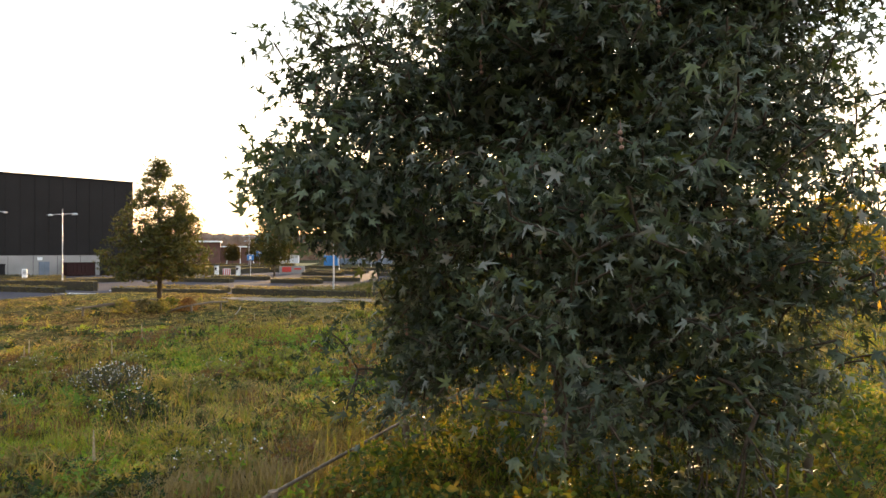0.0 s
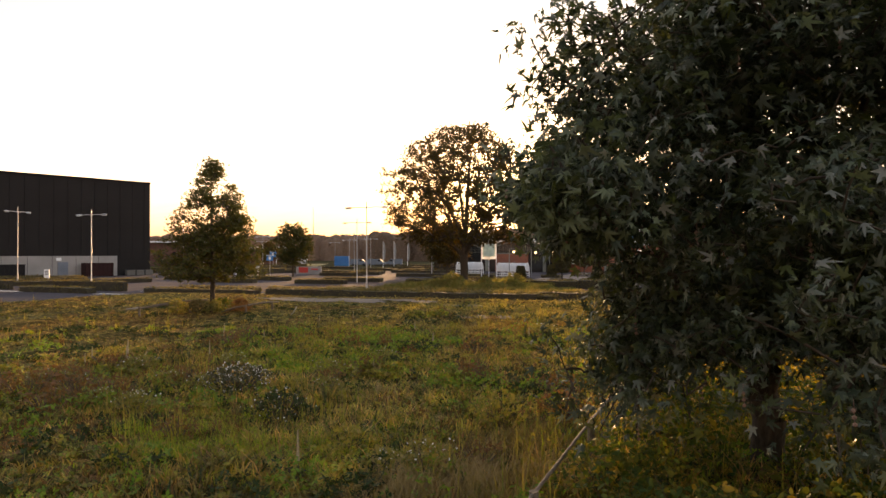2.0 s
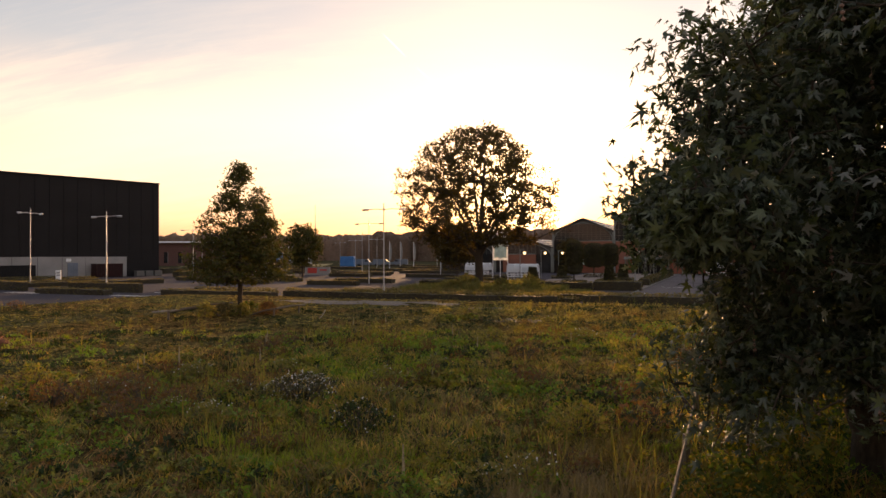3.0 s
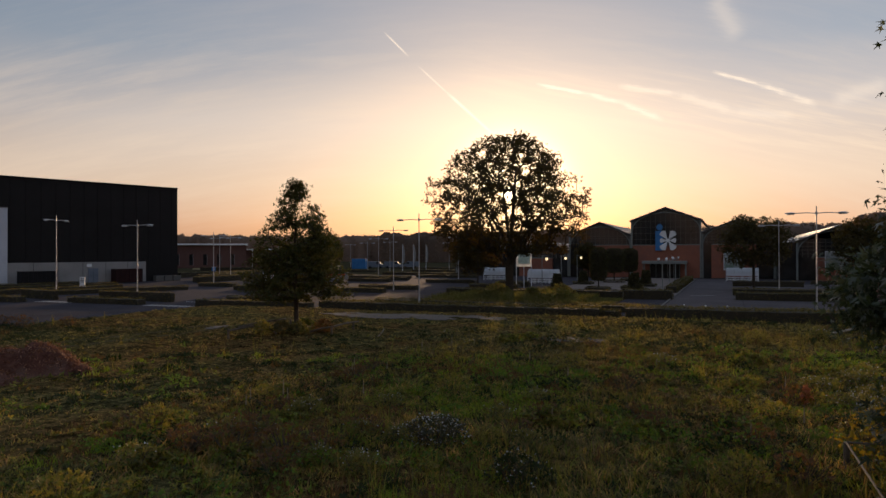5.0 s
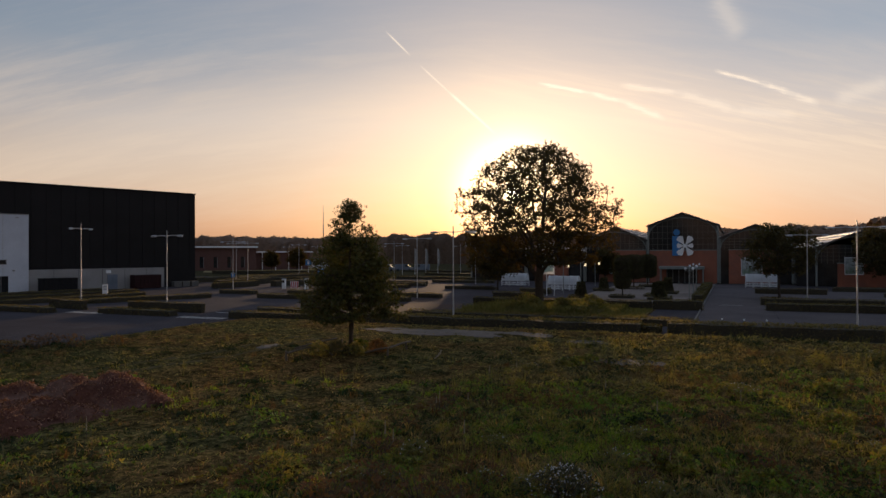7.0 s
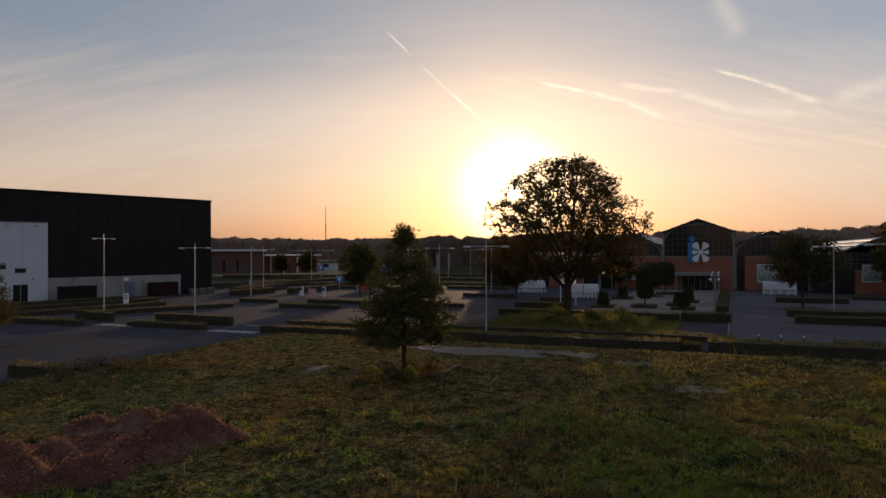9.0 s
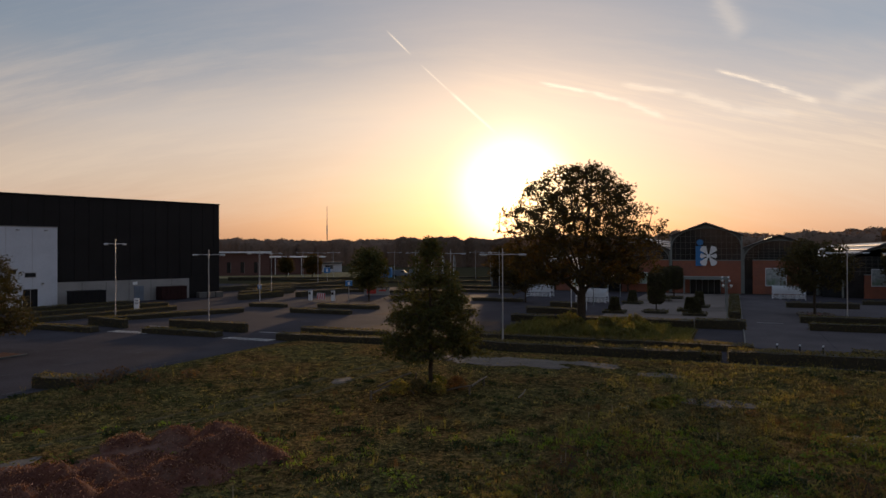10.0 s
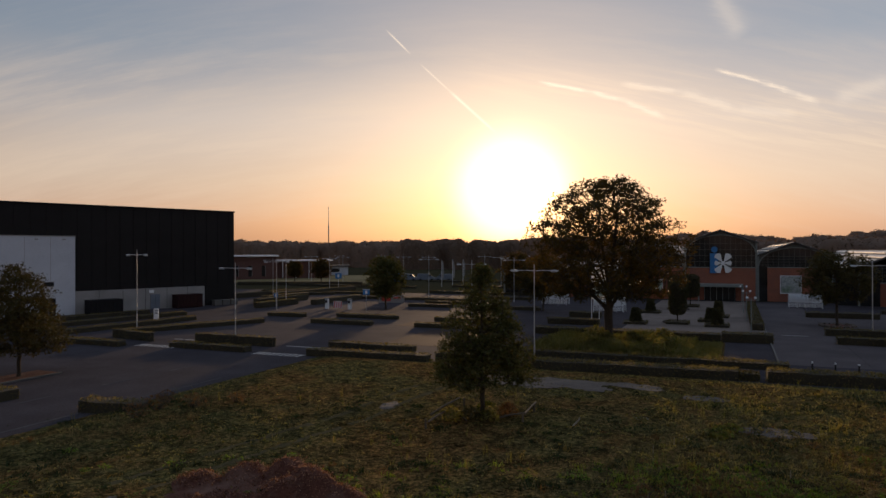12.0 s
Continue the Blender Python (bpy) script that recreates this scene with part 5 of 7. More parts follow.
# x, y of the front corner, length, depth, height, turn
HEDGES = [
    (-62.9, 42.2, 8.7, 1.0, 0.52, 0), (-63.4, 46.0, 9.3, 0.52, 0.9, 0), (-76.5, 40.6, 8.9, 1.0, 0.52, 0), (-74.0, 45.6, 6.4, 0.52, 0.9, -10),
    (-75.0, 48.6, 16.2, 1.0, 0.52, 66), (-81.0, 42.0, 21.0, 1.0, 0.52, 84), (-88.0, 47.0, 21.0, 1.0, 0.52, 82), (-96.0, 44.0, 24.0, 1.0, 0.52, 80),
    (-48.2, 42.7, 11.0, 1.1, 0.6, 3), (-49.3, 47.9, 8.6, 1.0, 0.52, 0), (-62.9, 65.1, 8.4, 1.0, 0.52, 0), (-63.9, 72.7, 9.0, 1.0, 0.52, 0),
    (-73.7, 70.8, 5.8, 1.0, 0.52, 0), (-86.9, 86.0, 13.0, 1.4, 1.0, 87), (-95.7, 101.6, 27.0, 1.4, 1.0, 85), (-78.1, 89.4, 14.4, 1.2, 0.9, 88), (-90.8, 93.0, 12.0, 1.4, 1.0, 86), (-82.5, 80.5, 9.5, 1.3, 0.9, 87), (-101.0, 96.0, 22.0, 1.2, 0.95, 84), (-134.5, 137.5, 33.0, 1.1, 0.9, 20.5),
    (-49.0, 65.7, 6.6, 1.0, 0.52, 0), (-49.5, 72.7, 8.0, 1.0, 0.52, 0), (-62.6, 92.0, 7.4, 1.0, 0.52, 0), (-49.0, 92.0, 8.0, 1.0, 0.52, 0), (-62.6, 98.5, 7.4, 1.0, 0.52, 0),
    (-37.0, 44.5, 9.4, 1.2, 0.66, -3), (-28.0, 43.7, 13.6, 1.3, 0.66, 3), (-12.7, 44.5, 15.0, 1.3, 0.78, 2), (2.6, 45.0, 18.0, 1.3, 0.78, 2), (21.0, 45.6, 20.0, 1.3, 0.58, 0),
    (-34.8, 49.8, 23.8, 1.0, 0.52, 0), (-4.6, 50.4, 22.0, 1.0, 0.44, 0), (18.5, 50.4, 22.0, 1.0, 0.52, 0),
    (-34.4, 65.2, 18.5, 1.0, 0.75, 0), (-15.8, 65.3, 4.5, 1.3, 0.88, 0), (-35.6, 75.3, 6.2, 1.0, 0.72, 0), (-35.0, 84.6, 4.2, 1.0, 0.72, 0),
    (-6.0, 74.3, 11.0, 1.0, 0.72, 0), (-5.8, 67.2, 12.5, 1.0, 0.72, 0), (-6.0, 95.3, 8.4, 1.0, 0.72, 0), (9.0, 66.8, 14.0, 1.0, 0.54, 0), (8.0, 91.5, 12.0, 1.0, 0.54, 0),
    (4.0, 104.0, 9.0, 1.0, 0.54, 0), (15.0, 104.0, 12.0, 1.0, 0.54, 0),
    (-48.1, 20.7, 3.8, 1.2, 0.66, 12), (-57.0, 20.8, 2.4, 1.2, 0.66, 0),
    (-80.0, 105.0, 22.0, 1.0, 0.52, 0), (-110.0, 116.0, 34.0, 1.0, 0.52, 0), (-74.0, 125.0, 26.0, 1.0, 0.52, 0), (-78.0, 148.0, 28.0, 1.0, 0.52, 0),
    (-120.0, 140.0, 36.0, 1.0, 0.52, 0), (-96.0, 172.0, 40.0, 1.0, 0.52, 0), (-60.0, 112.0, 12.0, 1.0, 0.52, 0), (-105.0, 104.0, 18.0, 1.0, 0.52, 30),
]
for k, (x, y, length, depth, height, turn) in enumerate(HEDGES):
    far = y > 85
    hedge(x, y, length, depth, height, turn, seed=k + 1, density=13 if far else 30, lit_tops=10 if far else (80 if y < 50.2 and x > -38 else 30),
          label="long clipped beech hedge far off in the car park" if far else ("broad leafy hedge at the edge of the meadow" if y < 50 and x > -50 else "clipped hedge beside grey parking bays"))
for i in range(6):
    hedge(-11.7, 76.9 + i * 6.0, 4.9, 1.15, 0.75, 90, "clipped hedge block along the entrance path", 80 + i, 40)
hedge(-14.4, 44.6, 1.2, 1.1, 0.55, 0, "small round shrub in the gap of the hedge", 99, 110)

# ---- trees ----


def spread_tree(name, where, height, crown0, radius, stem_top, trunk_r, n_tips, per, sigma, leaf, leaf_size, leaf_mat, label, seed, holes=0.0, bend=0.25, shell=0.45, step=0.5, rise=0.5, group="", turn=0.0, tiers=0, shift=0.0, limbs=()):
    """A tree: trunk, limbs that reach into the crown, twigs and leaves."""
    rng = np.random.default_rng(seed)
    targets = in_crown(rng, n_tips, crown0, height, radius, shell, holes)
    targets[:, 0] += shift
    if tiers:
        targets = layered(targets, tiers, crown0, height, 0.12)
    pts, parent, tips = skeleton(rng, height, stem_top, targets, bend, step, rise, limbs)
    tree = empty(name, pose(*where, 0, 0, turn), label, "tree", group)
    part("trunk", branch_mesh("trunk", pts, parent, trunk_r, 0.012, M_BARK, trunk_r * 0.3), M_BARK, tree)
    tagged(part("branchwork", branch_mesh("branchwork", pts, parent, trunk_r, 0.012, M_BARK, 0.0, trunk_r * 0.3), M_BARK, tree), kind="stuff")
    t, f = leaf
    where_l, fr, sz = leaf_cloud(rng, pts[tips], per, sigma, leaf_size, leaf)
    verts, faces = stamped(t, f, where_l, fr, sz)
    tagged(part("crown", mesh_of("crown", verts, faces, leaf_mat), leaf_mat, tree), kind="stuff")
    return tree


def round_crown(r):
    return lambda f: r * (max(0.0, 1 - (abs(f - 0.42) / (0.58 if f > 0.42 else 0.50)) ** 2.3)) ** 0.5


def dome_crown(r):
    return lambda f: r * (max(0.0, 1 - (abs(f - 0.26) / (0.75 if f > 0.26 else 0.40)) ** 2.05)) ** 0.5


def cone_crown(r):
    return lambda f: r * (min(1.0, f / 0.12) ** 0.7) * max(0.0, 1 - f ** 1.6) ** 0.8 + 0.08


# the large oak before the sun
OAK_LIMBS = [(3.2, (-5.2, 0.6, 7.6)), (3.4, (4.6, -1.2, 8.2)), (3.8, (-3.4, -2.6, 10.8)), (4.2, (2.6, 2.8, 11.4)), (4.4, (-1.4, 1.6, 12.8)), (4.6, (1.2, -1.4, 13.4)),
             (3.6, (1.0, 4.6, 8.6)), (3.9, (-0.6, -4.8, 8.8)), (4.1, (4.6, 1.6, 10.2)), (4.3, (-4.6, 1.8, 10.2))]
spread_tree("oak_tree", (-25.8, 60.4, 0), 15.8, 4.4, dome_crown(7.3), 5.0, 0.40, 1280, 21, (0.30, 0.30, 0.21), spray_leaf(), 0.195, M_OAK,
            "large old oak with a broad round crown against the sun", 11, 0.50, 0.30, 0.42, 0.6, 0.55, shift=-0.25, limbs=OAK_LIMBS)
# the young pyramidal oak on the meadow
spread_tree("young_oak", (-26.4, 26.35, 0.45), 7.75, 1.6, cone_crown(2.55), 7.4, 0.12, 820, 19, (0.19, 0.19, 0.11), spray_leaf(), 0.115, M_YOUNG,
            "young pyramidal oak on the meadow inside a wooden rail", 12, 0.45, 0.12, 0.5, 0.3, 0.3, tiers=12)
spread_tree("young_oak", (-61.4, 26.7, 0), 8.2, 1.7, cone_crown(3.3), 7.6, 0.13, 460, 22, (0.30, 0.30, 0.16), spray_leaf(), 0.16, M_AUTUMN,
            "young oak on a kerbed island beside the road", 13, 0.25, 0.12, 0.5, 0.35, 0.3, tiers=9)
spread_tree("car_park_tree", (-63.4, 86.0, 0), 8.0, 2.0, round_crown(2.9), 6.0, 0.14, 260, 20, (0.32, 0.32, 0.26), spray_leaf(), 0.26, M_YOUNG,
            "round young tree between the car park hedges", 14, 0.1, 0.2, 0.5, 0.5, 0.5)
spread_tree("car_park_tree", (-3.7, 84.6, 0), 8.8, 3.0, round_crown(4.0), 6.4, 0.15, 290, 20, (0.34, 0.34, 0.26), spray_leaf(), 0.23, M_AUTUMN,
            "spreading tree before the glasshouse", 15, 0.1, 0.2, 0.5, 0.5, 0.5)
spread_tree("car_park_tree", (12.2, 112.5, 0), 9.6, 2.2, round_crown(4.6), 6.5, 0.17, 320, 22, (0.4, 0.4, 0.3), spray_leaf(), 0.28, M_AUTUMN,
            "dark spreading tree by the shop front", 16, 0.1, 0.2, 0.5, 0.5, 0.5)
spread_tree("car_park_tree", (7.5, 62.0, 0), 7.4, 1.6, round_crown(3.2), 5.4, 0.14, 320, 22, (0.30, 0.30, 0.22), spray_leaf(), 0.22, M_YOUNG,
            "leafy young tree beside the car park lane", 17, 0.05, 0.2, 0.5, 0.5, 0.4)
for k, (x, y, h, r) in enumerate(((-40.5, 92.0, 8.0, 3.2), (-52.0, 118.0, 8.5, 3.4), (-118.0, 152.0, 7.0, 2.6), (-131.0, 158.0, 6.0, 2.2), (-30.0, 122.0, 6.0, 2.6), (24.0, 76.0, 8.0, 3.4), (38.0, 100.0, 9.0, 4.0))):
    spread_tree("car_park_tree", (x, y, 0), h, 1.8, round_crown(r), h * 0.7, 0.13, 170, 18, (0.36, 0.36, 0.28), spray_leaf(), 0.32, M_OAK,
                "mid-sized leafy tree far off between hedges", 30 + k, 0.1, 0.2, 0.5, 0.6, 0.5)


def topiary(x, y, stem, w, h, kind, seed):
    """A clipped tree or cone of dense small leaves."""
    rng = np.random.default_rng(seed)
    tree = empty("topiary", pose(x, y, 0), {"drum": "clipped drum-headed tree on a bare stem", "cone": "clipped dark yew cone in a planted bed"}[kind], "topiary", "clipped trees on the forecourt")
    part("stem", rod((0, 0, 0), (0, 0, stem + 0.3), 0.09, 0.07), M_BARK, tree)
    n = int(420 * w * h)
    a, q, f = rng.uniform(0, 2 * np.pi, n), rng.uniform(size=n) ** 0.18, rng.uniform(size=n)
    prof = (1 - np.abs(2 * f - 1) ** 6) ** 0.5 if kind == "drum" else (1.0 - 0.62 * f)
    r = w / 2 * q * (0.25 + 0.75 * prof)
    pos = np.stack([np.cos(a) * r, np.sin(a) * r, stem + f * h], 1)
    t, fc = spray_leaf()
    verts, faces = stamped(t, fc, pos, turns(rng, n, 0.3), np.full(n, 0.17))
    tagged(part("crown", mesh_of("crown", verts, faces, M_TOPIARY), M_TOPIARY, tree), kind="stuff")
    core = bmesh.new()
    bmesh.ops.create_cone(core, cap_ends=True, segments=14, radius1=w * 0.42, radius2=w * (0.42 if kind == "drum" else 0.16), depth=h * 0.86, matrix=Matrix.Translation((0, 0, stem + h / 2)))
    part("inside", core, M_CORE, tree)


for k, (x, y, stem, w, h, kind) in enumerate(((-21.0, 81.2, 1.1, 2.1, 4.0, "drum"), (-21.0, 108.0, 1.5, 2.8, 3.6, "drum"), (-22.4, 102.3, 1.5, 3.0, 3.6, "drum"), (-16.5, 79.5, 0.1, 1.5, 2.0, "cone"),
                                              (-16.6, 91.5, 0.1, 1.6, 2.0, "cone"), (-25.7, 79.5, 0.1, 1.6, 1.8, "cone"), (-25.6, 95.0, 0.1, 1.6, 1.8, "cone"), (-17.5, 84.9, 0.1, 1.2, 1.6, "cone"))):
    topiary(x, y, stem, w, h, kind, 50 + k)
    bed = hedge(x - 1.3, y - 1.2, 2.6, 2.4, 0.32, 0, "low planted bed of trailing leaves round a clipped tree", 60 + k, 40)


def woods(name, centre_line, height, wide, label, seed, leaf=0.7, density=90):
    """Far woods: one rolling body of merged crowns along a line, with sprigs all over it."""
    rng = np.random.default_rng(seed)
    (x0, y0), (x1, y1) = centre_line
    length = math.hypot(x1 - x0, y1 - y0)
    along = np.array([(x1 - x0) / length, (y1 - y0) / length, 0.0])
    across = np.array([along[1], -along[0], 0.0])
    # crowns: place along and across the line, radius, height
    n = int(length * wide / 6)
    cu, cv = rng.uniform(-4, length + 4, n), rng.uniform(-wide, wide, n)
    cr = rng.uniform(1.7, 5.2, n)
    ch = height * (rng.uniform(0.78, 1.0, n) + 0.02 * cr + np.array([0.20 * noise.noise(Vector((u / 34, seed, 0))) for u in cu]))
    step = 0.85
    us, vs = np.arange(-6, length + 6, step), np.arange(-wide - 6, wide + 6, step)
    gu, gv = np.meshgrid(us, vs, indexing="ij")
    top = np.full(gu.shape, -2.0)
    for u, v, r, h in zip(cu, cv, cr, ch):
        a, b = int(max(0, (u - r + 6) / step)), int(max(0, (v - r + wide + 6) / step))
        sl = (slice(a, int((u + r + 6) / step) + 2), slice(b, int((v + r + wide + 6) / step) + 2))
        q = ((gu[sl] - u) ** 2 + (gv[sl] - v) ** 2) / (r * r)
        top[sl] = np.maximum(top[sl], h - r * 0.75 * (1 - np.sqrt(np.maximum(0.0, 1 - q))) - np.where(q > 1, (q - 1) * 30, 0))
    rough = np.array([noise.noise(Vector((u * 0.42, v * 0.42, seed))) * 0.9 + noise.noise(Vector((u * 1.1, v * 1.1, seed))) * 0.6 for u, v in zip(gu.ravel(), gv.ravel())]).reshape(gu.shape)
    top = (top + rough).clip(-2.0)
    base = np.array([x0, y0, 0.0])
    body = base + gu[..., None] * along + gv[..., None] * across + top[..., None] * np.array([0, 0, 1.0])
    ny = len(vs)
    a = (np.arange(len(us) - 1)[:, None] * ny + np.arange(ny - 1)[None]).ravel()
    quads = np.stack([a, a + ny, a + ny + 1, a + 1], 1)
    body = body.reshape(-1, 3)
    quads = quads[body[quads][:, :, 2].max(1) > -1.0]
    # sprigs over the body, more of them on its steep faces
    corners = body[quads]
    area = np.linalg.norm(np.cross(corners[:, 2] - corners[:, 0], corners[:, 3] - corners[:, 1]), axis=1)
    m = int(length * density)
    pick = rng.choice(len(quads), m, p=area / area.sum())
    w = rng.dirichlet((1, 1, 1, 1), m)
    p = (corners[pick] * w[:, :, None]).sum(1) + rng.normal(size=(m, 3)).clip(-1.6, 1.6) * leaf * 0.42
    p[:, 2] = p[:, 2].clip(0.2)
    t, f = spray_leaf()[0][:4] * 1.15 - np.array([0, 0.55, 0]), [np.array([(0, 1, 2, 3)])]
    v, fs = stamped(t, f, p, turns(rng, m, 0.2), leaf * (1 + 0.35 * rng.normal(size=m)).clip(0.4, 1.9))
    me = mesh_of(name, np.concatenate([v, body]), [np.concatenate([fs[0], quads + len(v)])], M_HAZYFAR)
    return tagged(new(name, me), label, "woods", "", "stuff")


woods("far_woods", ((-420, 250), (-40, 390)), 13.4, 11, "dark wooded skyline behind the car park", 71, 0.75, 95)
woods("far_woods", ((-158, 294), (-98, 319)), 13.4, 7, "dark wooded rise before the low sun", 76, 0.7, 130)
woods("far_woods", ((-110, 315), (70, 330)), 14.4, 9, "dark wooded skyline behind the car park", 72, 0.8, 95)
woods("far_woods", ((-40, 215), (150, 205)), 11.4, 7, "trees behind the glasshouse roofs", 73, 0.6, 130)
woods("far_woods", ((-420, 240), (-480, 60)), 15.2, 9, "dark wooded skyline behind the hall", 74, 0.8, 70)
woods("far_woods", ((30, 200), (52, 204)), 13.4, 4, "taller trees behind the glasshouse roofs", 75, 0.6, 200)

# ---- the plane tree close to the camera ----


def plane_tree():
    rng = np.random.default_rng(5)

    def radius(f):
        return 2.42 * (max(0.0, 1 - (abs(f - 0.33) / (0.62 if f > 0.33 else 0.49)) ** 1.8)) ** 0.5 + 0.1

    sprays = in_crown(rng, 400, 1.25, 11.0, radius, 0.42, 0.0) + np.array([0.62, -1.2, 0.0])
    targets = np.repeat(sprays, 8, axis=0) + rng.normal(size=(len(sprays) * 8, 3)) * np.array([0.34, 0.34, 0.15])
    # a side branch that reaches out to the west
    spur = np.stack([rng.uniform(-2.75, -1.9, 22), rng.normal(size=22).clip(-1.5, 1.5) * 0.2 - 3.1, 3.72 + rng.normal(size=22) * 0.14], 1)
    upper = np.array([-1.3, -2.6, 4.6]) + rng.normal(size=(60, 3)).clip(-1.7, 1.7) * np.array([0.32, 0.35, 0.45])
    shoulder = np.array([-1.72, -2.9, 4.25]) + rng.normal(size=(150, 3)).clip(-1.7, 1.7) * np.array([0.34, 0.36, 0.65])
    limb = np.array([-2.3, -1.0, 3.5]) + rng.normal(size=(120, 3)).clip(-1.5, 1.5) * np.array([0.34, 0.35, 0.28])
    crest = np.array([2.15, -0.9, 5.2]) + rng.normal(size=(440, 3)).clip(-1.9, 1.9) * np.array([0.55, 0.7, 1.25])
    east = np.array([2.5, -1.4, 2.6]) + rng.normal(size=(130, 3)) * np.array([0.4, 0.5, 0.7])
    flank = np.array([-2.2, -1.9, 3.5]) + rng.normal(size=(110, 3)).clip(-1.5, 1.5) * np.array([0.30, 0.35, 0.26])
    hem = np.array([-1.45, -1.5, 2.3]) + rng.normal(size=(80, 3)).clip(-1.7, 1.7) * np.array([0.34, 0.36, 0.36])
    bough = np.array([-1.80, -3.5, 3.62]) + rng.normal(size=(85, 3)).clip(-1.6, 1.6) * np.array([0.30, 0.25, 0.24])
    skirt = np.array([-1.65, -1.3, 1.5]) + rng.normal(size=(90, 3)) * np.array([0.4, 0.6, 0.4])
    apron = np.array([1.6, -2.0, 1.2]) + rng.normal(size=(100, 3)).clip(-1.8, 1.8) * np.array([0.5, 0.4, 0.4])
    heart = np.array([-0.95, -1.6, 5.5]) + rng.normal(size=(150, 3)).clip(-1.8, 1.8) * np.array([0.42, 0.5, 0.6])
    targets = np.concatenate([targets, heart, spur, bough, limb, upper, shoulder, crest, east, flank, hem, skirt, apron])
    # the stem stays bare below
    bare = (np.hypot(targets[:, 0] + 0.2, targets[:, 1] + 0.9) < 1.3) & (targets[:, 0] < 0.8) & (targets[:, 2] < 1.9)
    targets[bare, 2] += 0.4
    pts, parent, tips = skeleton(rng, 11.0, 9.8, targets, 0.18, 0.35, 0.35)
    tree = empty("plane_tree", pose(-1.94, 9.25, 0.45), "large oriental plane with deeply lobed dark green leaves", "tree")
    part("trunk", branch_mesh("trunk", pts, parent, 0.21, 0.008, M_BARK, 0.06), M_BARK, tree)
    tagged(part("branchwork", branch_mesh("branchwork", pts, parent, 0.21, 0.004, M_BARK, 0.0, 0.06), M_BARK, tree), kind="stuff")
    t, f = star_leaf()
    where, fr, sz = leaf_cloud(rng, pts[tips], 16, (0.165, 0.165, 0.12), 0.128, None, 0.15, 0.7)
    # leaves hang outwards: their faces turn away from the stem
    out = where * np.array([1, 1, 0])
    out /= np.linalg.norm(out, axis=1)[:, None] + 1e-6
    spray = np.repeat(rng.normal(size=(len(tips), 3)), 16, axis=0) * 0.70
    nor = fr[:, :, 2] * 0.75 + spray + out * 0.25 + np.array([0, 0, 0.55])
    nor /= np.linalg.norm(nor, axis=1)[:, None]
    tip = out * 0.6 + np.array([0, 0, -0.45]) + rng.normal(size=where.shape) * 0.85
    tip -= nor * (tip * nor).sum(1)[:, None]
    tip /= np.linalg.norm(tip, axis=1)[:, None]
    fr = np.stack([np.cross(tip, nor) * rng.uniform(0.42, 1.0, (len(where), 1)), tip, nor * rng.uniform(0.4, 2.6, (len(where), 1))], axis=2)
    # the 300 leaves towards the meadow are single pieces
    facing = -0.35 * where[:, 0] - where[:, 1] + rng.normal(size=len(where)) * 0.25 - 1.2 * np.abs(where[:, 2] - 3.2)
    order = np.argsort(-facing)
    single, rest = order[:300], order[300:]
    # leaves on the far side of the crown have plainer lobes
    near, back = rest[where[rest, 1] < -1.7], rest[where[rest, 1] >= -1.7]
    verts, faces = stamped(t, f, where[near], fr[near], sz[near])
    plain_t, plain_f = star_leaf(False)
    back_verts, back_faces = stamped(plain_t, plain_f, where[back], fr[back], sz[back])
    crown_mesh = mesh_of("crown", np.concatenate([verts, back_verts]), [np.concatenate([faces[0], back_faces[0] + len(verts)])], M_PLANE)
    crown = tagged(part("crown", crown_mesh, M_PLANE, tree), kind="stuff")
    # shaded leaves deep inside the crown
    deep = in_crown(rng, 5200, 1.9, 10.0, lambda q: 0.74 * radius(q), 0.6, 0.0) + np.array([0.45, -0.8, 0.0])
    iv, ifc = stamped(plain_t, plain_f, deep, turns(rng, len(deep), 0.3), rng.uniform(0.20, 0.30, len(deep)))
    tagged(part("inner_crown", mesh_of("inner_crown", iv, ifc, M_PLANE), M_PLANE, tree), kind="stuff")
    one = mesh_of("leaf", t, f, M_PLANE)
    for k in single:
        m = Matrix([list(map(float, row)) for row in fr[k]]).to_4x4()
        part("leaf", one, M_PLANE, crown, "", Matrix.Translation([float(c) for c in where[k]]) @ m @ Matrix.Scale(float(sz[k]), 4))
    # sprays on the sunny side, with sunlight put into their golden colour
    ends = np.array([3.3, 1.0, 3.05]) + rng.normal(size=(46, 3)).clip(-1.8, 1.8) * np.array([0.42, 0.5, 0.34])
    yw = np.repeat(ends, 13, axis=0) + rng.normal(size=(46 * 13, 3)) * 0.15
    yv, yf = stamped(t, f, yw, turns(rng, len(yw), 0.2), rng.uniform(0.10, 0.18, len(yw)))
    tagged(part("yellow_sprays", mesh_of("yellow_sprays", yv, yf, M_SUNLEAF), M_SUNLEAF, tree, "golden leaves with sunlight put into their colour"), kind="stuff")
    # hanging seed balls on strings
    ball = bmesh.new()
    for k in range(3):
        bmesh.ops.create_icosphere(ball, subdivisions=1, radius=0.022, matrix=Matrix.Translation((0.006 * k, 0, -0.10 - 0.06 * k)))
    add_rod(ball, (0, 0, 0), (0.012, 0, -0.24), 0.003, None, 3)
    me = bpy.data.meshes.new("seed_string")
    ball.to_mesh(me)
    ball.free()
    me.materials.append(M_SEED)
    for k in rng.choice(len(where), 160, replace=False):
        part("seed_string", me, M_SEED, tree, "", Matrix.Translation([float(c) for c in where[k] * np.array([1.02, 1.02, 1.0])]))
    return tree


plane_tree()


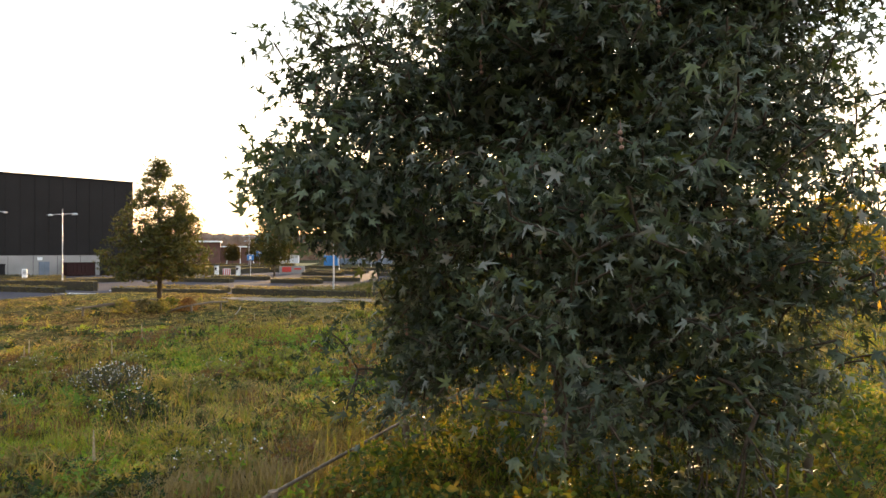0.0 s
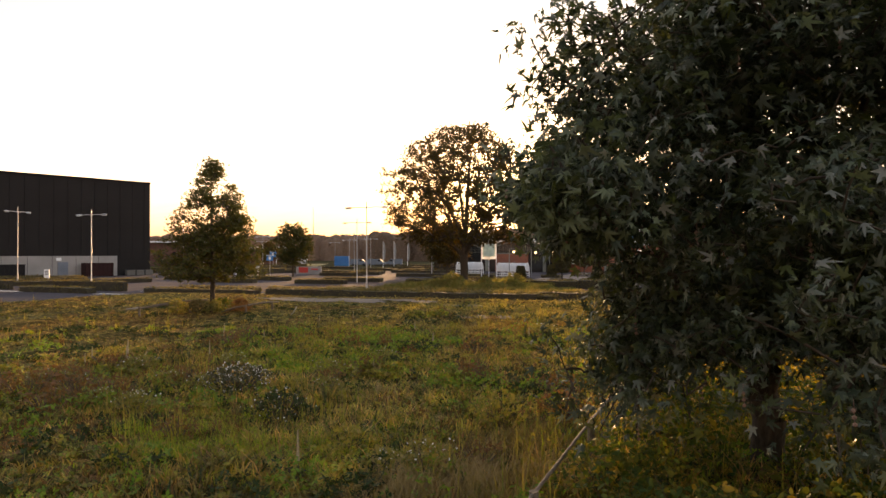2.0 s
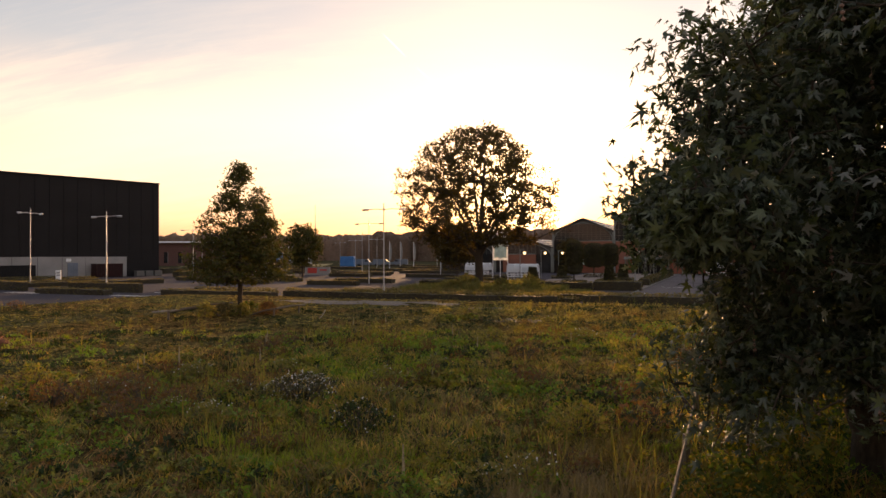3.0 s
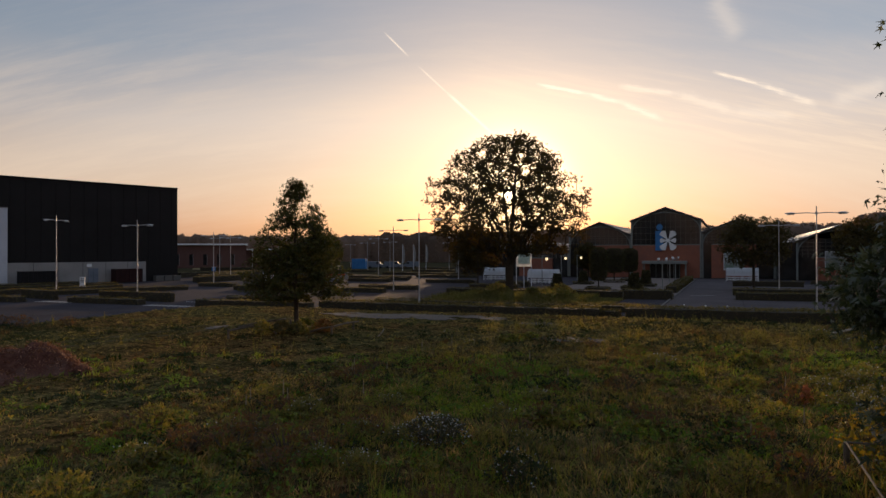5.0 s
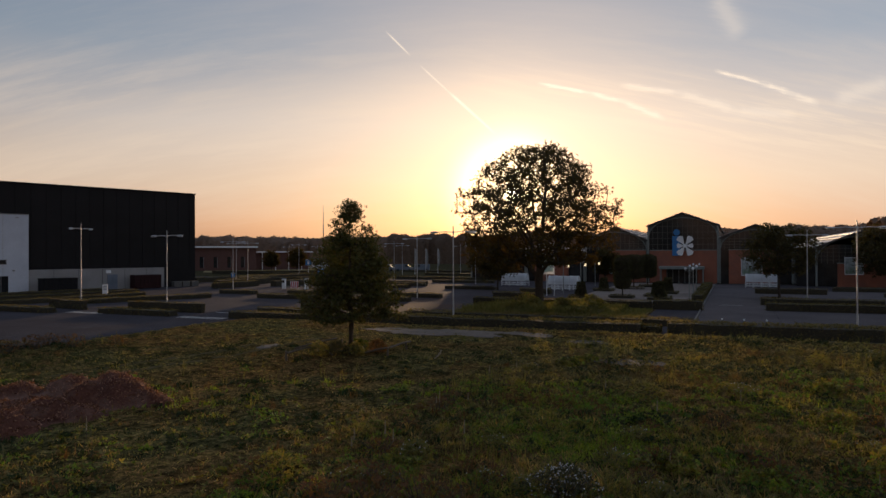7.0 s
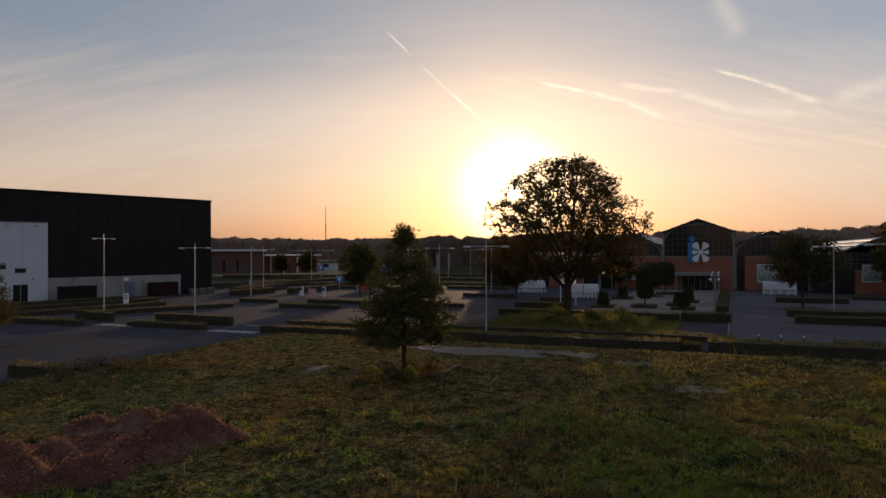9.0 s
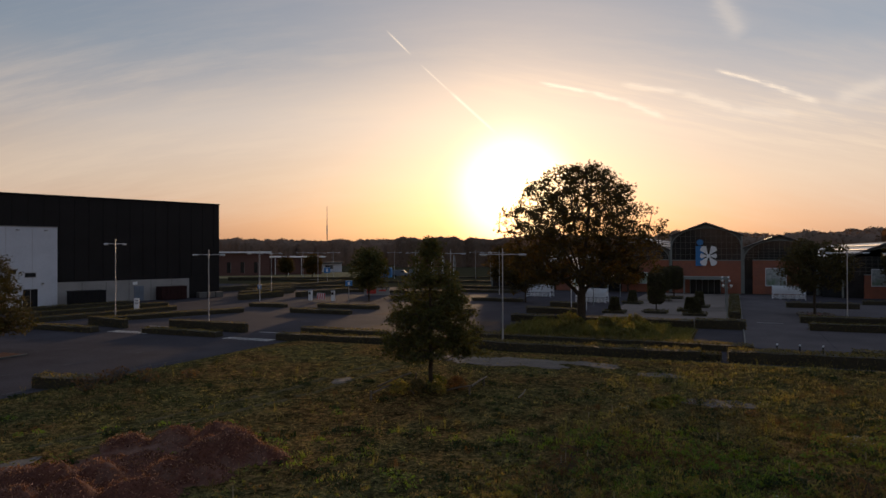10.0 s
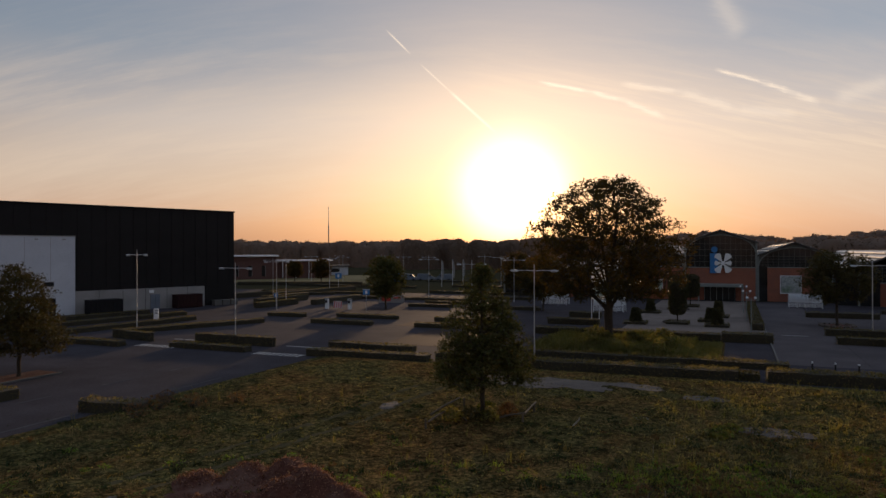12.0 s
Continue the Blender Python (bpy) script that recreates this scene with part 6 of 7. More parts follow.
def rail_post(x, y, h, parent):
    part("post", rod((x, y, -0.1), (x, y, h), 0.055, 0.05, 8), M_OLDWOOD, parent)


def tree_rail(name, x0, y0, x1, y1, bars, label, h=0.55, thick=0.045):
    """A low rail of round wood round a tree; bars: ends with heights."""
    s = empty(name, pose(0, 0, 0.46), label, "wooden rail")
    for x, y in ((x0, y0), (x0, y1), (x1, y1), (x0, (y0 + y1) / 2), (x1, (y0 + y1) / 2 + 0.4)):
        rail_post(x, y, h, s)
    for a, b in bars:
        bm, a, b = bmesh.new(), Vector(a), Vector(b)
        bend = Vector((0.02, 0.02, 0.05))
        mid = (a + b) / 2 + bend
        add_rod(bm, a, mid, thick, thick * 0.93)
        add_rod(bm, mid, b, thick * 0.93, thick * 0.84)
        part("rail", bm, M_OLDWOOD, s)


tree_rail("tree_rail", -28.2, 23.4, -24.3, 28.4, [((-28.0, 23.2, 0.40), (-28.0, 25.8, 0.42)), ((-28.0, 25.8, 0.40), (-26.9, 25.4, 0.06)), ((-28.4, 24.4, 0.44), (-28.4, 28.2, 0.50)),
           ((-25.7, 26.2, 0.08), (-24.2, 26.5, 0.44)), ((-24.2, 26.3, 0.44), (-24.4, 29.1, 0.42))],
          "weathered round-wood rail round the young oak, partly fallen", 0.46, 0.05)
tree_rail("tree_rail", -4.22, 5.7, 0.9, 11.9, [((-4.22, 5.5, 0.52), (-4.22, 11.9, 0.54)), ((-4.22, 11.9, 0.55), (0.9, 11.9, 0.55))],
          "weathered round-wood rail round the plane tree", 0.55, 0.021)
stick = empty("stake", pose(-21.9, 26.6, 0.45, 0, 40, 0), "pale leaning wooden stake in the grass", "stake")
sb = rod((0, 0, -0.1), (0.03, 0, 0.40), 0.035, 0.032)
add_rod(sb, (0.03, 0, 0.40), (-0.02, 0.02, 0.56), 0.032, 0.024)
part("shaft", sb, M_PALEWOOD, stick)
log = empty("fallen_branch", pose(-1.7, 36.0, 0.4, 0, 0, 20), "pale bare branch lying by the hedge", "branch")
part("shaft", rod((0, 0, 0.05), (2.6, 0.3, 0.55), 0.06, 0.03), M_PALEWOOD, log)

# ---- the mound ----


def mound():
    step, x0, y0, nx, ny = 0.15, -37.5, 4.0, 84, 84
    peaks = ((-28.1, 13.8, 0.80, 1.1), (-28.7, 13.0, 0.74, 1.0), (-27.1, 14.0, 0.50, 0.8), (-31.4, 14.4, 0.60, 0.9), (-30.2, 15.4, 0.62, 0.9), (-29.2, 14.9, 0.55, 0.9), (-32.6, 9.0, 0.46, 1.1),
             (-31.4, 9.4, 0.56, 0.9), (-30.4, 10.2, 0.60, 0.8), (-28.0, 9.4, 0.66, 1.0), (-28.5, 11.2, 0.56, 0.9), (-27.5, 11.7, 0.36, 0.8), (-29.3, 8.2, 0.62, 1.0), (-30.8, 7.6, 0.50, 1.1), (-32.8, 13.4, 0.36, 0.9))
    verts = np.empty((ny * nx, 3))
    for j in range(ny):
        for i in range(nx):
            x, y = x0 + i * step, y0 + j * step
            h = max(a * math.exp(-(((x - px) ** 2 + (y - py) ** 2) / (w * w * 0.82)) ** 1.5) for px, py, a, w in peaks)
            floor_h = 0.17 * math.exp(-(((x + 29.9) / 3.4) ** 2 + ((y - 11.4) / 4.4) ** 2) ** 2.2)
            h = max(h * 1.12, floor_h)
            h *= 1 + 0.22 * noise.noise(Vector((x * 0.9, y * 0.9, 2))) + 0.34 * noise.noise(Vector((x * 1.7, y * 1.7, 7))) + 0.26 * noise.noise(Vector((x * 4.3, y * 4.3, 4)))
            verts[j * nx + i] = (x, y, h + 0.36)
    i, j = np.meshgrid(np.arange(nx - 1), np.arange(ny - 1))
    a = (j * nx + i).ravel()
    body = tagged(new("mulch_mound", mesh_of("mulch_mound", verts, [np.stack([a, a + 1, a + nx + 1, a + nx], 1)], M_MULCH, True)), "lumpy mound of reddish brown wood mulch", "mound")
    rng = np.random.default_rng(8)
    pick = rng.choice(np.nonzero(verts[:, 2] > 0.52)[0], 15000)
    t = np.array([(-0.5, -0.15, 0), (0.5, -0.1, 0.05), (0.45, 0.15, 0), (-0.5, 0.12, 0.06)])
    v, f = stamped(t, [np.array([(0, 1, 2, 3)])], verts[pick] + rng.normal(size=(len(pick), 3)) * np.array([0.1, 0.1, 0.015]) + np.array([0, 0, 0.03]), turns(rng, len(pick), 0.35), rng.uniform(0.03, 0.11, len(pick)))
    tagged(part("chip_cover", mesh_of("chip_cover", v, f, M_CHIP), M_CHIP, body, "loose wood chips"), kind="stuff")


M_CHIP = foliage("wood_chips", [(0.056, 0.020, 0.014), (0.160, 0.066, 0.052), (0.44, 0.25, 0.20), (0.087, 0.033, 0.022), (0.222, 0.107, 0.077), (0.111, 0.041, 0.030)], 0.28, 0.9)
mound()

# ---- meadow plants ----


def blades(rng, base, height, width, lean, per):
    """Bent blades of grass from many roots."""
    n = len(base) * per
    root = np.repeat(base, per, axis=0) + np.concatenate([rng.normal(size=(n, 2)) * 0.07, np.zeros((n, 1))], 1)
    h = np.repeat(height, per) * rng.uniform(0.45, 1.15, n)
    a = rng.uniform(0, 2 * np.pi, n)
    face = np.stack([np.cos(a), np.sin(a), np.zeros(n)], 1)
    away = np.stack([-np.sin(a), np.cos(a), np.zeros(n)], 1) * (lean * h * rng.uniform(0.2, 1.3, n))[:, None]
    w = (np.repeat(width, per) * rng.uniform(0.6, 1.3, n))[:, None]
    up = np.zeros((n, 3))
    up[:, 2] = h
    v = np.stack([root - face * w, root + face * w, root + up * 0.55 + away * 0.35 + face * w * 0.8, root + up * 0.55 + away * 0.35 - face * w * 0.8, root + up * 0.95 + away], 1)
    k = (np.arange(n) * 5)[:, None]
    return v.reshape(-1, 3), [np.array([[0, 1, 2, 3]]) + k, np.array([[3, 2, 4]]) + k]


def field_points(rng, n, near, far):
    """Places on the meadow, between two distances in front of the walk."""
    d = rng.uniform(near, far, n * 2)
    side = rng.uniform(-1, 1, n * 2)
    s = -8.0 + side * (8.5 + 0.70 * d)
    x, y = 0.9239 * s - 0.3827 * d, 0.3827 * s + 0.9239 * d
    ok = (x > -46.6) & (y < 43.7) & (x < 45)
    ok &= ~((np.hypot((x + 26.0) / 5.0, (y - 36.3) / 1.7) < 1) & (rng.uniform(size=n * 2) < 0.85))
    ok &= ~((np.hypot((x + 30) / 3.0, (y - 11.5) / 3.7) < 1) & (rng.uniform(size=n * 2) < 0.93))
    x, y = x[ok][:n], y[ok][:n]
    return np.stack([x, y, np.array([field_z(p, q) - 0.02 for p, q in zip(x, y)])], 1)


def patch_noise(p, scale, shift=0.0):
    return np.array([noise.noise(Vector((x * scale, y * scale, shift))) for x, y, _ in p])


def meadow_grass():
    rng = np.random.default_rng(21)
    verts, faces = [], []
    for near, far, n, per, h0, w0 in ((7.0, 13.0, 8500, 6, 0.20, 0.0105), (13.0, 22.0, 10500, 6, 0.19, 0.012), (22.0, 34.0, 10500, 4, 0.14, 0.022), (34.0, 52.0, 8000, 4, 0.14, 0.030)):
        p = field_points(rng, n, near, far)
        lush = 0.55 + 1.1 * patch_noise(p, 0.4) + 0.9 * patch_noise(p, 1.5, 4.0) + 0.4 * patch_noise(p, 0.12, 8.0)
        keep = (lush > 0.12) & ((p[:, 0] > -21.0) | (p[:, 1] > 26.0) | (rng.uniform(size=len(p)) < 0.6))
        p, lush = p[keep], lush[keep]
        h = h0 * np.clip(0.35 + 0.9 * lush, 0.3, 2.2) * rng.uniform(0.7, 1.3, len(p)) * np.clip(1.0 + (p[:, 0] + 16.5) / 6.0, 0.42, 1.0)
        v, f = blades(rng, p, h, np.full(len(p), w0), 1.5, per)
        verts.append(v)
        faces.append(f)
    for k, (name, material, label) in enumerate((("grass", M_GRASS, "rough yellow-green meadow grass in uneven tufts"), ("short_grass", M_SHORT, "short dry yellowed grass over the flat meadow"))):
        v, f = np.concatenate(verts[2 * k:2 * k + 2]), faces[2 * k:2 * k + 2]
        f = [[f[0][0], f[0][1]], [f[1][0] + len(verts[2 * k]), f[1][1] + len(verts[2 * k])]]
        tagged(new(name, mesh_of(name, v, [np.concatenate([f[0][0], f[1][0]]), np.concatenate([f[0][1], f[1][1]])], material)), label, "grass", "", "stuff")
    # low leafy plants between the blades
    t, f = spray_leaf()
    for near, far, n, size, name, material in ((7.0, 13.0, 19000, 0.075, "ground_cover", M_COVER), (13.0, 24.0, 15000, 0.100, "ground_cover", M_COVER), (24.0, 50.0, 16000, 0.085, "low_weeds", M_LOWLEAF)):
        p = field_points(rng, n, near, far)
        p = p[(patch_noise(p, 0.35, 7.0) + 0.5 * patch_noise(p, 1.3, 2.0) > -0.12) & ((p[:, 0] > -20.5) | (rng.uniform(size=len(p)) < 0.5))]
        p[:, 2] += rng.uniform(0.02, 0.10 if near < 13 else 0.07, len(p)) + (0.30 if near < 13 else 0.14) * rng.uniform(0.2, 1.0, len(p)) * np.clip(1.7 * patch_noise(p, 1.1, 11.0) - 0.1, 0, 1)
        v, fs = stamped(t, f, p, turns(rng, len(p), 0.7 if near < 20 else 0.93), size * rng.uniform(0.6, 1.5, len(p)))
        tagged(new(name, mesh_of(name, v, fs, material)), "low leafy weeds spread through the meadow grass", "weeds", "", "stuff")
    # taller dry stalks in drifts
    p = field_points(rng, 4200, 7.5, 45)
    p = p[(patch_noise(p, 0.17, 5.0) > 0.12) & ((p[:, 0] > -18.5) | (rng.uniform(size=len(p)) < 0.12))]
    v, f = blades(rng, p, rng.uniform(0.35, 0.75, len(p)), np.full(len(p), 0.007), 0.45, 5)
    tagged(new("dry_grass", mesh_of("dry_grass", v, f, M_TALL)), "tall straw-coloured dry grass stalks in drifts", "grass", "", "stuff")


meadow_grass()


def tuft_patches(name, material, n, near, far, scale, shift, limit, height, spread, roots, per, width, lean, label, seed, west=0.15):
    """Separate tufts that stand in drifts, higher in their middle."""
    rng = np.random.default_rng(seed)
    p = field_points(rng, n, near, far)
    p = p[(patch_noise(p, scale, shift) > limit) & ((p[:, 0] > -18.5) | (rng.uniform(size=len(p)) < west))]
    size = rng.uniform(0.6, 1.4, len(p))
    d = rng.normal(size=(len(p), roots, 2)) * (spread * size)[:, None, None]
    base = np.concatenate([p[:, None, :2] + d, np.repeat(p[:, None, 2:], roots, 1)], 2).reshape(-1, 3)
    h = (height * size)[:, None] * np.exp(-0.5 * (d ** 2).sum(2) / (spread * size)[:, None] ** 2 * 0.6)
    v, f = blades(rng, base, h.ravel(), np.full(len(base), width), lean, per)
    tagged(new(name, mesh_of(name, v, f, material)), label, "grass", "", "stuff")


# grass, middle, spread in x and y, number, height
DRIFTS = [(M_TAN, -5.3, 7.5, 0.5, 0.55, 420, 0.36), (M_TAN, -5.9, 6.6, 0.4, 0.4, 240, 0.32), (M_GOLD, -4.9, 6.6, 0.4, 0.6, 260, 0.34), (M_GOLD, -5.3, 9.3, 0.6, 0.6, 380, 0.30), (M_TAN, -9.25, 11.3, 0.4, 0.35, 110, 0.25),
          (M_LUSH, -9.4, 7.2, 1.1, 0.7, 900, 0.24), (M_LUSH, -12.7, 14.8, 1.6, 0.9, 800, 0.24), (M_GOLD, -9.5, 24.5, 3.5, 2.2, 900, 0.30), (M_GOLD, -7.0, 32.5, 2.6, 2.0, 600, 0.32), (M_DARKWEED, -41.5, 20.5, 2.6, 3.6, 700, 0.30), (M_DARKWEED, -36.5, 17.0, 3.2, 3.0, 600, 0.22), (M_DARKWEED, -35.5, 24.5, 3.6, 2.6, 500, 0.22), (M_RUST, -15.1, 19.3, 1.3, 0.7, 380, 0.32)]
tuft_patches("lush_tufts", M_LUSH, 2600, 7, 27, 0.22, 21.0, 0.04, 0.19, 0.16, 9, 4, 0.015, 1.1, "lush green grass tufts in the meadow", 61, 0.5)
tuft_patches("golden_tufts", M_GOLD, 1500, 9, 30, 0.25, 31.0, 0.16, 0.22, 0.17, 7, 4, 0.009, 0.7, "golden dry grass tufts in drifts", 62)
tuft_patches("brown_tufts", M_RUST, 1500, 7, 34, 0.33, 41.0, 0.14, 0.34, 0.15, 7, 4, 0.009, 0.5, "rust-brown seeding stalks in drifts", 63)
tuft_patches("dark_tufts", M_DARKWEED, 1700, 7, 28, 0.5, 51.0, 0.10, 0.20, 0.23, 9, 4, 0.020, 1.2, "dark low leafy weeds between the grass", 64, 0.9)


def herb_clumps(name, material, n, near, far, scale, shift, limit, width, height, per, leaf_size, label, seed, west=0.5):
    """Low rounded cushions of leaves that stand in drifts."""
    rng = np.random.default_rng(seed)
    p = field_points(rng, n, near, far)
    p = p[(patch_noise(p, scale, shift) > limit) & ((p[:, 0] > -18.5) | (rng.uniform(size=len(p)) < west))]
    size = rng.uniform(0.5, 1.5, len(p))
    low = np.where(p[:, 0] > -18.5, 1.0, 0.55)
    a, q, f = rng.uniform(0, 2 * np.pi, (len(p), per)), rng.uniform(size=(len(p), per)) ** 0.5, rng.uniform(size=(len(p), per)) ** 0.6
    r = width * 0.5 * size[:, None] * q
    z = height * (size * low)[:, None] * f * np.sqrt(1 - 0.85 * q ** 2)
    where = np.stack([p[:, :1] + r * np.cos(a), p[:, 1:2] + r * np.sin(a) * 0.8, p[:, 2:] + 0.03 + z], 2).reshape(-1, 3)
    t, fc = spray_leaf()
    v, fs = stamped(t, fc, where, turns(rng, len(where), 0.35), leaf_size * rng.uniform(0.6, 1.4, len(where)))
    tagged(new(name, mesh_of(name, v, fs, material)), label, "weeds", "", "stuff")


herb_clumps("green_herbs", M_HERB, 900, 7, 30, 0.28, 61.0, 0.0, 0.75, 0.28, 34, 0.065, "bright green leafy herbs in low cushions", 81, 0.25)
# dark weeds whose colour also paints in the shade of meadow hollows
herb_clumps("shaded_herbs", M_DARKWEED, 1200, 7, 40, 0.42, 71.0, 0.05, 0.70, 0.28, 36, 0.075, "dark weed cushions with the shade of hollows put into their colour", 82, 0.8)
herb_clumps("yellow_herbs", M_YELLOWHERB, 520, 7, 32, 0.35, 81.0, 0.05, 0.55, 0.30, 26, 0.055, "yellow-green flowering herbs in low cushions", 83, 0.10)
herb_clumps("brown_herbs", M_RUST, 420, 8, 34, 0.30, 91.0, 0.08, 0.80, 0.34, 30, 0.055, "rust-brown withered herbs in low cushions", 84, 0.25)


def drift(name, material, cx, cy, rx, ry, n, height, width, label, seed, per=5):
    """A drift of one kind of grass round a place on the meadow."""
    rng = np.random.default_rng(seed)
    x, y = cx + rng.normal(size=n) * rx, cy + rng.normal(size=n) * ry
    p = np.stack([x, y, np.array([field_z(a, b) - 0.02 for a, b in zip(x, y)])], 1)
    v, f = blades(rng, p, height * rng.uniform(0.5, 1.2, n) * np.clip(0.8 + patch_noise(p, 1.6, seed), 0.3, 1.4), np.full(n, width * 0.7), 0.9, per + 2)
    tagged(new(name, mesh_of(name, v, f, material)), label, "grass", "", "stuff")


for k, (mat, cx, cy, rx, ry, n, h) in enumerate(DRIFTS):
    drift("tan_grass" if mat is M_TAN else "grass_drift", mat, cx, cy, rx, ry, n, h, 0.008, "pale tan fluffy grass in a drift" if mat is M_TAN else ("lush green grass in a drift" if mat is M_LUSH else "dark weeds in a drift by the road" if mat is M_DARKWEED else "golden seeding grass in a drift"), 70 + k)


def bush(name, where, w, h, n, leaf_size, material, label, seed, stems=14, category="shrub", group="", flowers=0, leaf=None):
    """A low plant: stems from one root, leaves along them, and flower heads."""
    rng = np.random.default_rng(seed)
    a, q, f = rng.uniform(0, 2 * np.pi, n), rng.uniform(size=n) ** 0.5, rng.uniform(size=n) ** 0.7
    r = w / 2 * q * (0.35 + 0.65 * np.sin(np.pi * (0.15 + 0.75 * f)))
    r *= 1 + 0.25 * np.sin(a * 3 + seed) * f
    pos = np.stack([np.cos(a) * r, np.sin(a) * r, f * h * (1 - 0.25 * q ** 2)], 1)
    pos[:, 2] = np.maximum(pos[:, 2], 0.02)
    t, fc = leaf or spray_leaf()
    v, fs = stamped(t, fc, pos, turns(rng, n, 0.35), leaf_size * (1 + 0.4 * rng.normal(size=n)).clip(0.35, 2))
    thing = empty(name, pose(*where, 0, 0, seed * 47 % 360), label, category, group)
    bm = bmesh.new()
    for k in range(stems):
        b, rr = rng.uniform(0, 2 * np.pi), w * 0.42 * rng.uniform() ** 0.5
        add_rod(bm, (0.05 * math.cos(b), 0.05 * math.sin(b), -0.05), (rr * math.cos(b), rr * math.sin(b), h * rng.uniform(0.6, 0.98)), 0.008, 0.003, 3)
    tagged(part("stalkwork", bm, M_STALK, thing), kind="stuff")
    tagged(part("leaves", mesh_of("leaves", v, fs, material), material, thing), kind="stuff")
    if flowers:
        k = rng.choice(n, flowers)
        disc = np.array([(math.cos(b) * 0.5, math.sin(b) * 0.5, 0.06 * (i % 2)) for i, b in enumerate(np.arange(6) * math.pi / 3)])
        fv, ff = stamped(disc, [np.array([(0, 1, 2, 3), (0, 3, 4, 5)])], pos[k] + rng.normal(size=(flowers, 3)) * 0.03 + np.array([0, 0, 0.06]), turns(rng, flowers, 0.7), rng.uniform(0.016, 0.040, flowers))
        tagged(part("flowers", mesh_of("flowers", fv, ff, M_FLOWER), M_FLOWER, thing, "small white flower heads"), kind="stuff")
    return thing


WILD = "wild plants on the meadow"
bush("aster_clump", (-11.9, 10.6, 0.45), 1.7, 0.62, 900, 0.050, M_GREYWEED, "dull brown clump of wild asters with whitish flower heads", 101, 110, "wild plant", WILD, 420)
bush("aster_clump", (-9.6, 8.9, 0.45), 1.2, 0.6, 380, 0.055, M_DARKWEED, "dark clump of wild asters with white flower heads", 102, 36, "wild plant", WILD, 70)
for k, (x, y, w) in enumerate(((-2.6, 21.1, 1.5), (-4.0, 19.7, 1.1), (-3.2, 17.6, 1.5), (-2.6, 18.9, 1.2), (-8.4, 22.9, 1.1))):
    bush("aster_clump", (x, y, 0.43), w, 0.5, int(300 * w), 0.050, M_BEDGRASS, "pale green clump of wild asters with white flower heads", 110 + k, 20, "wild plant", WILD, int(70 * w))
rng_w = np.random.default_rng(33)
dock = bush("dock_plant", (-13.8, 7.7, 0.45), 1.2, 0.55, 130, 0.06, M_RUST, "rust-brown dried dock stalks in the grass", 103, 34, "wild plant", WILD)
weed = bush("leafy_weed", (-8.0, 13.0, 0.45), 1.3, 0.34, 340, 0.085, M_COVER, "dark green leafy weed in the meadow", 104, 12, "wild plant", WILD)
yellow = bush("goldenrod", (-6.0, 10.0, 0.45), 1.2, 0.65, 300, 0.06, M_TALL, "straw-yellow goldenrod gone to seed", 105, 18, "wild plant", WILD)
daisy = bush("daisy_clump", (-16.0, 12.0, 0.45), 0.9, 0.45, 220, 0.06, M_BEDGRASS, "green tuft with scattered white daisies", 106, 10, "wild plant", WILD, 26)
for kind, n, lo, hi in ((dock, 26, 9, 34), (weed, 36, 9, 36), (yellow, 40, 8.5, 32), (daisy, 30, 8.5, 34)):
    for x, y, z in field_points(rng_w, n, lo, hi):
        if x < -19.5:
            continue
        s = rng_w.uniform(0.6, 1.25)
        c = copy_thing(kind, pose(x, y, z, 0, 0, rng_w.uniform(0, 360)))
        c.scale = (s, s, s * rng_w.uniform(0.7, 1.1))
for x, y, s in ((-14.4, 8.85, 1.2), (-15.3, 8.4, 1.2), (-16.2, 8.1, 1.1), (-13.6, 9.0, 1.0), (-7.7, 13.45, 0.9), (-15.6, 9.6, 1.0), (-10.3, 13.3, 1.0), (-9.1, 17.4, 1.1), (-43.0, 21.4, 1.5), (-41.6, 22.6, 1.4), (-44.2, 23.2, 1.3), (-42.6, 19.6, 1.4), (-40.2, 24.4, 1.1)):
    c = copy_thing(dock, pose(x, y, field_z(x, y), 0, 0, x * 40))
    c.scale = (s, s, s)
bush("red_sorrel", (-4.4, 17.3, 0.55), 0.26, 0.55, 260, 0.05, M_SORREL, "reddish sorrel plume in the meadow", 107, 10, "wild plant", WILD)
spike = empty("seed_spike", pose(-10.0, 13.0, 0.45), "pale dry seed spike standing in the grass", "wild plant", WILD)
part("stalk", rod((0, 0, -0.05), (0.01, 0, 0.34), 0.006, 0.004, 4), M_STALK, spike)
head_bm = rod((0.01, 0, 0.22), (0.015, 0, 0.50), 0.018, 0.007, 6)
part("seed_head", head_bm, M_STRAW, spike, "straw-coloured seed head")
for x, y in [(-17.7, 11.7), (-17.3, 16.5), (-10.8, 18.3), (-17.8, 22.8), (-17.1, 24.3), (-8.4, 20.7), (-7.5, 6.4), (-16.7, 12.1), (-12.9, 21.5), (-15.3, 13.6), (-17.8, 12.0), (-17.5, 16.7), (-16.9, 18.0), (-24.9, 9.8), (-17.2, 12.6), (-4.8, 18.4), (-4.7, 14.3), (-5.8, 13.4)]:
    c = copy_thing(spike, pose(x, y, field_z(x, y) - 0.02, 0, 0, x * 60))
    c.scale = (1.2, 1.2, 1.1 + 0.3 * math.sin(x * 9))
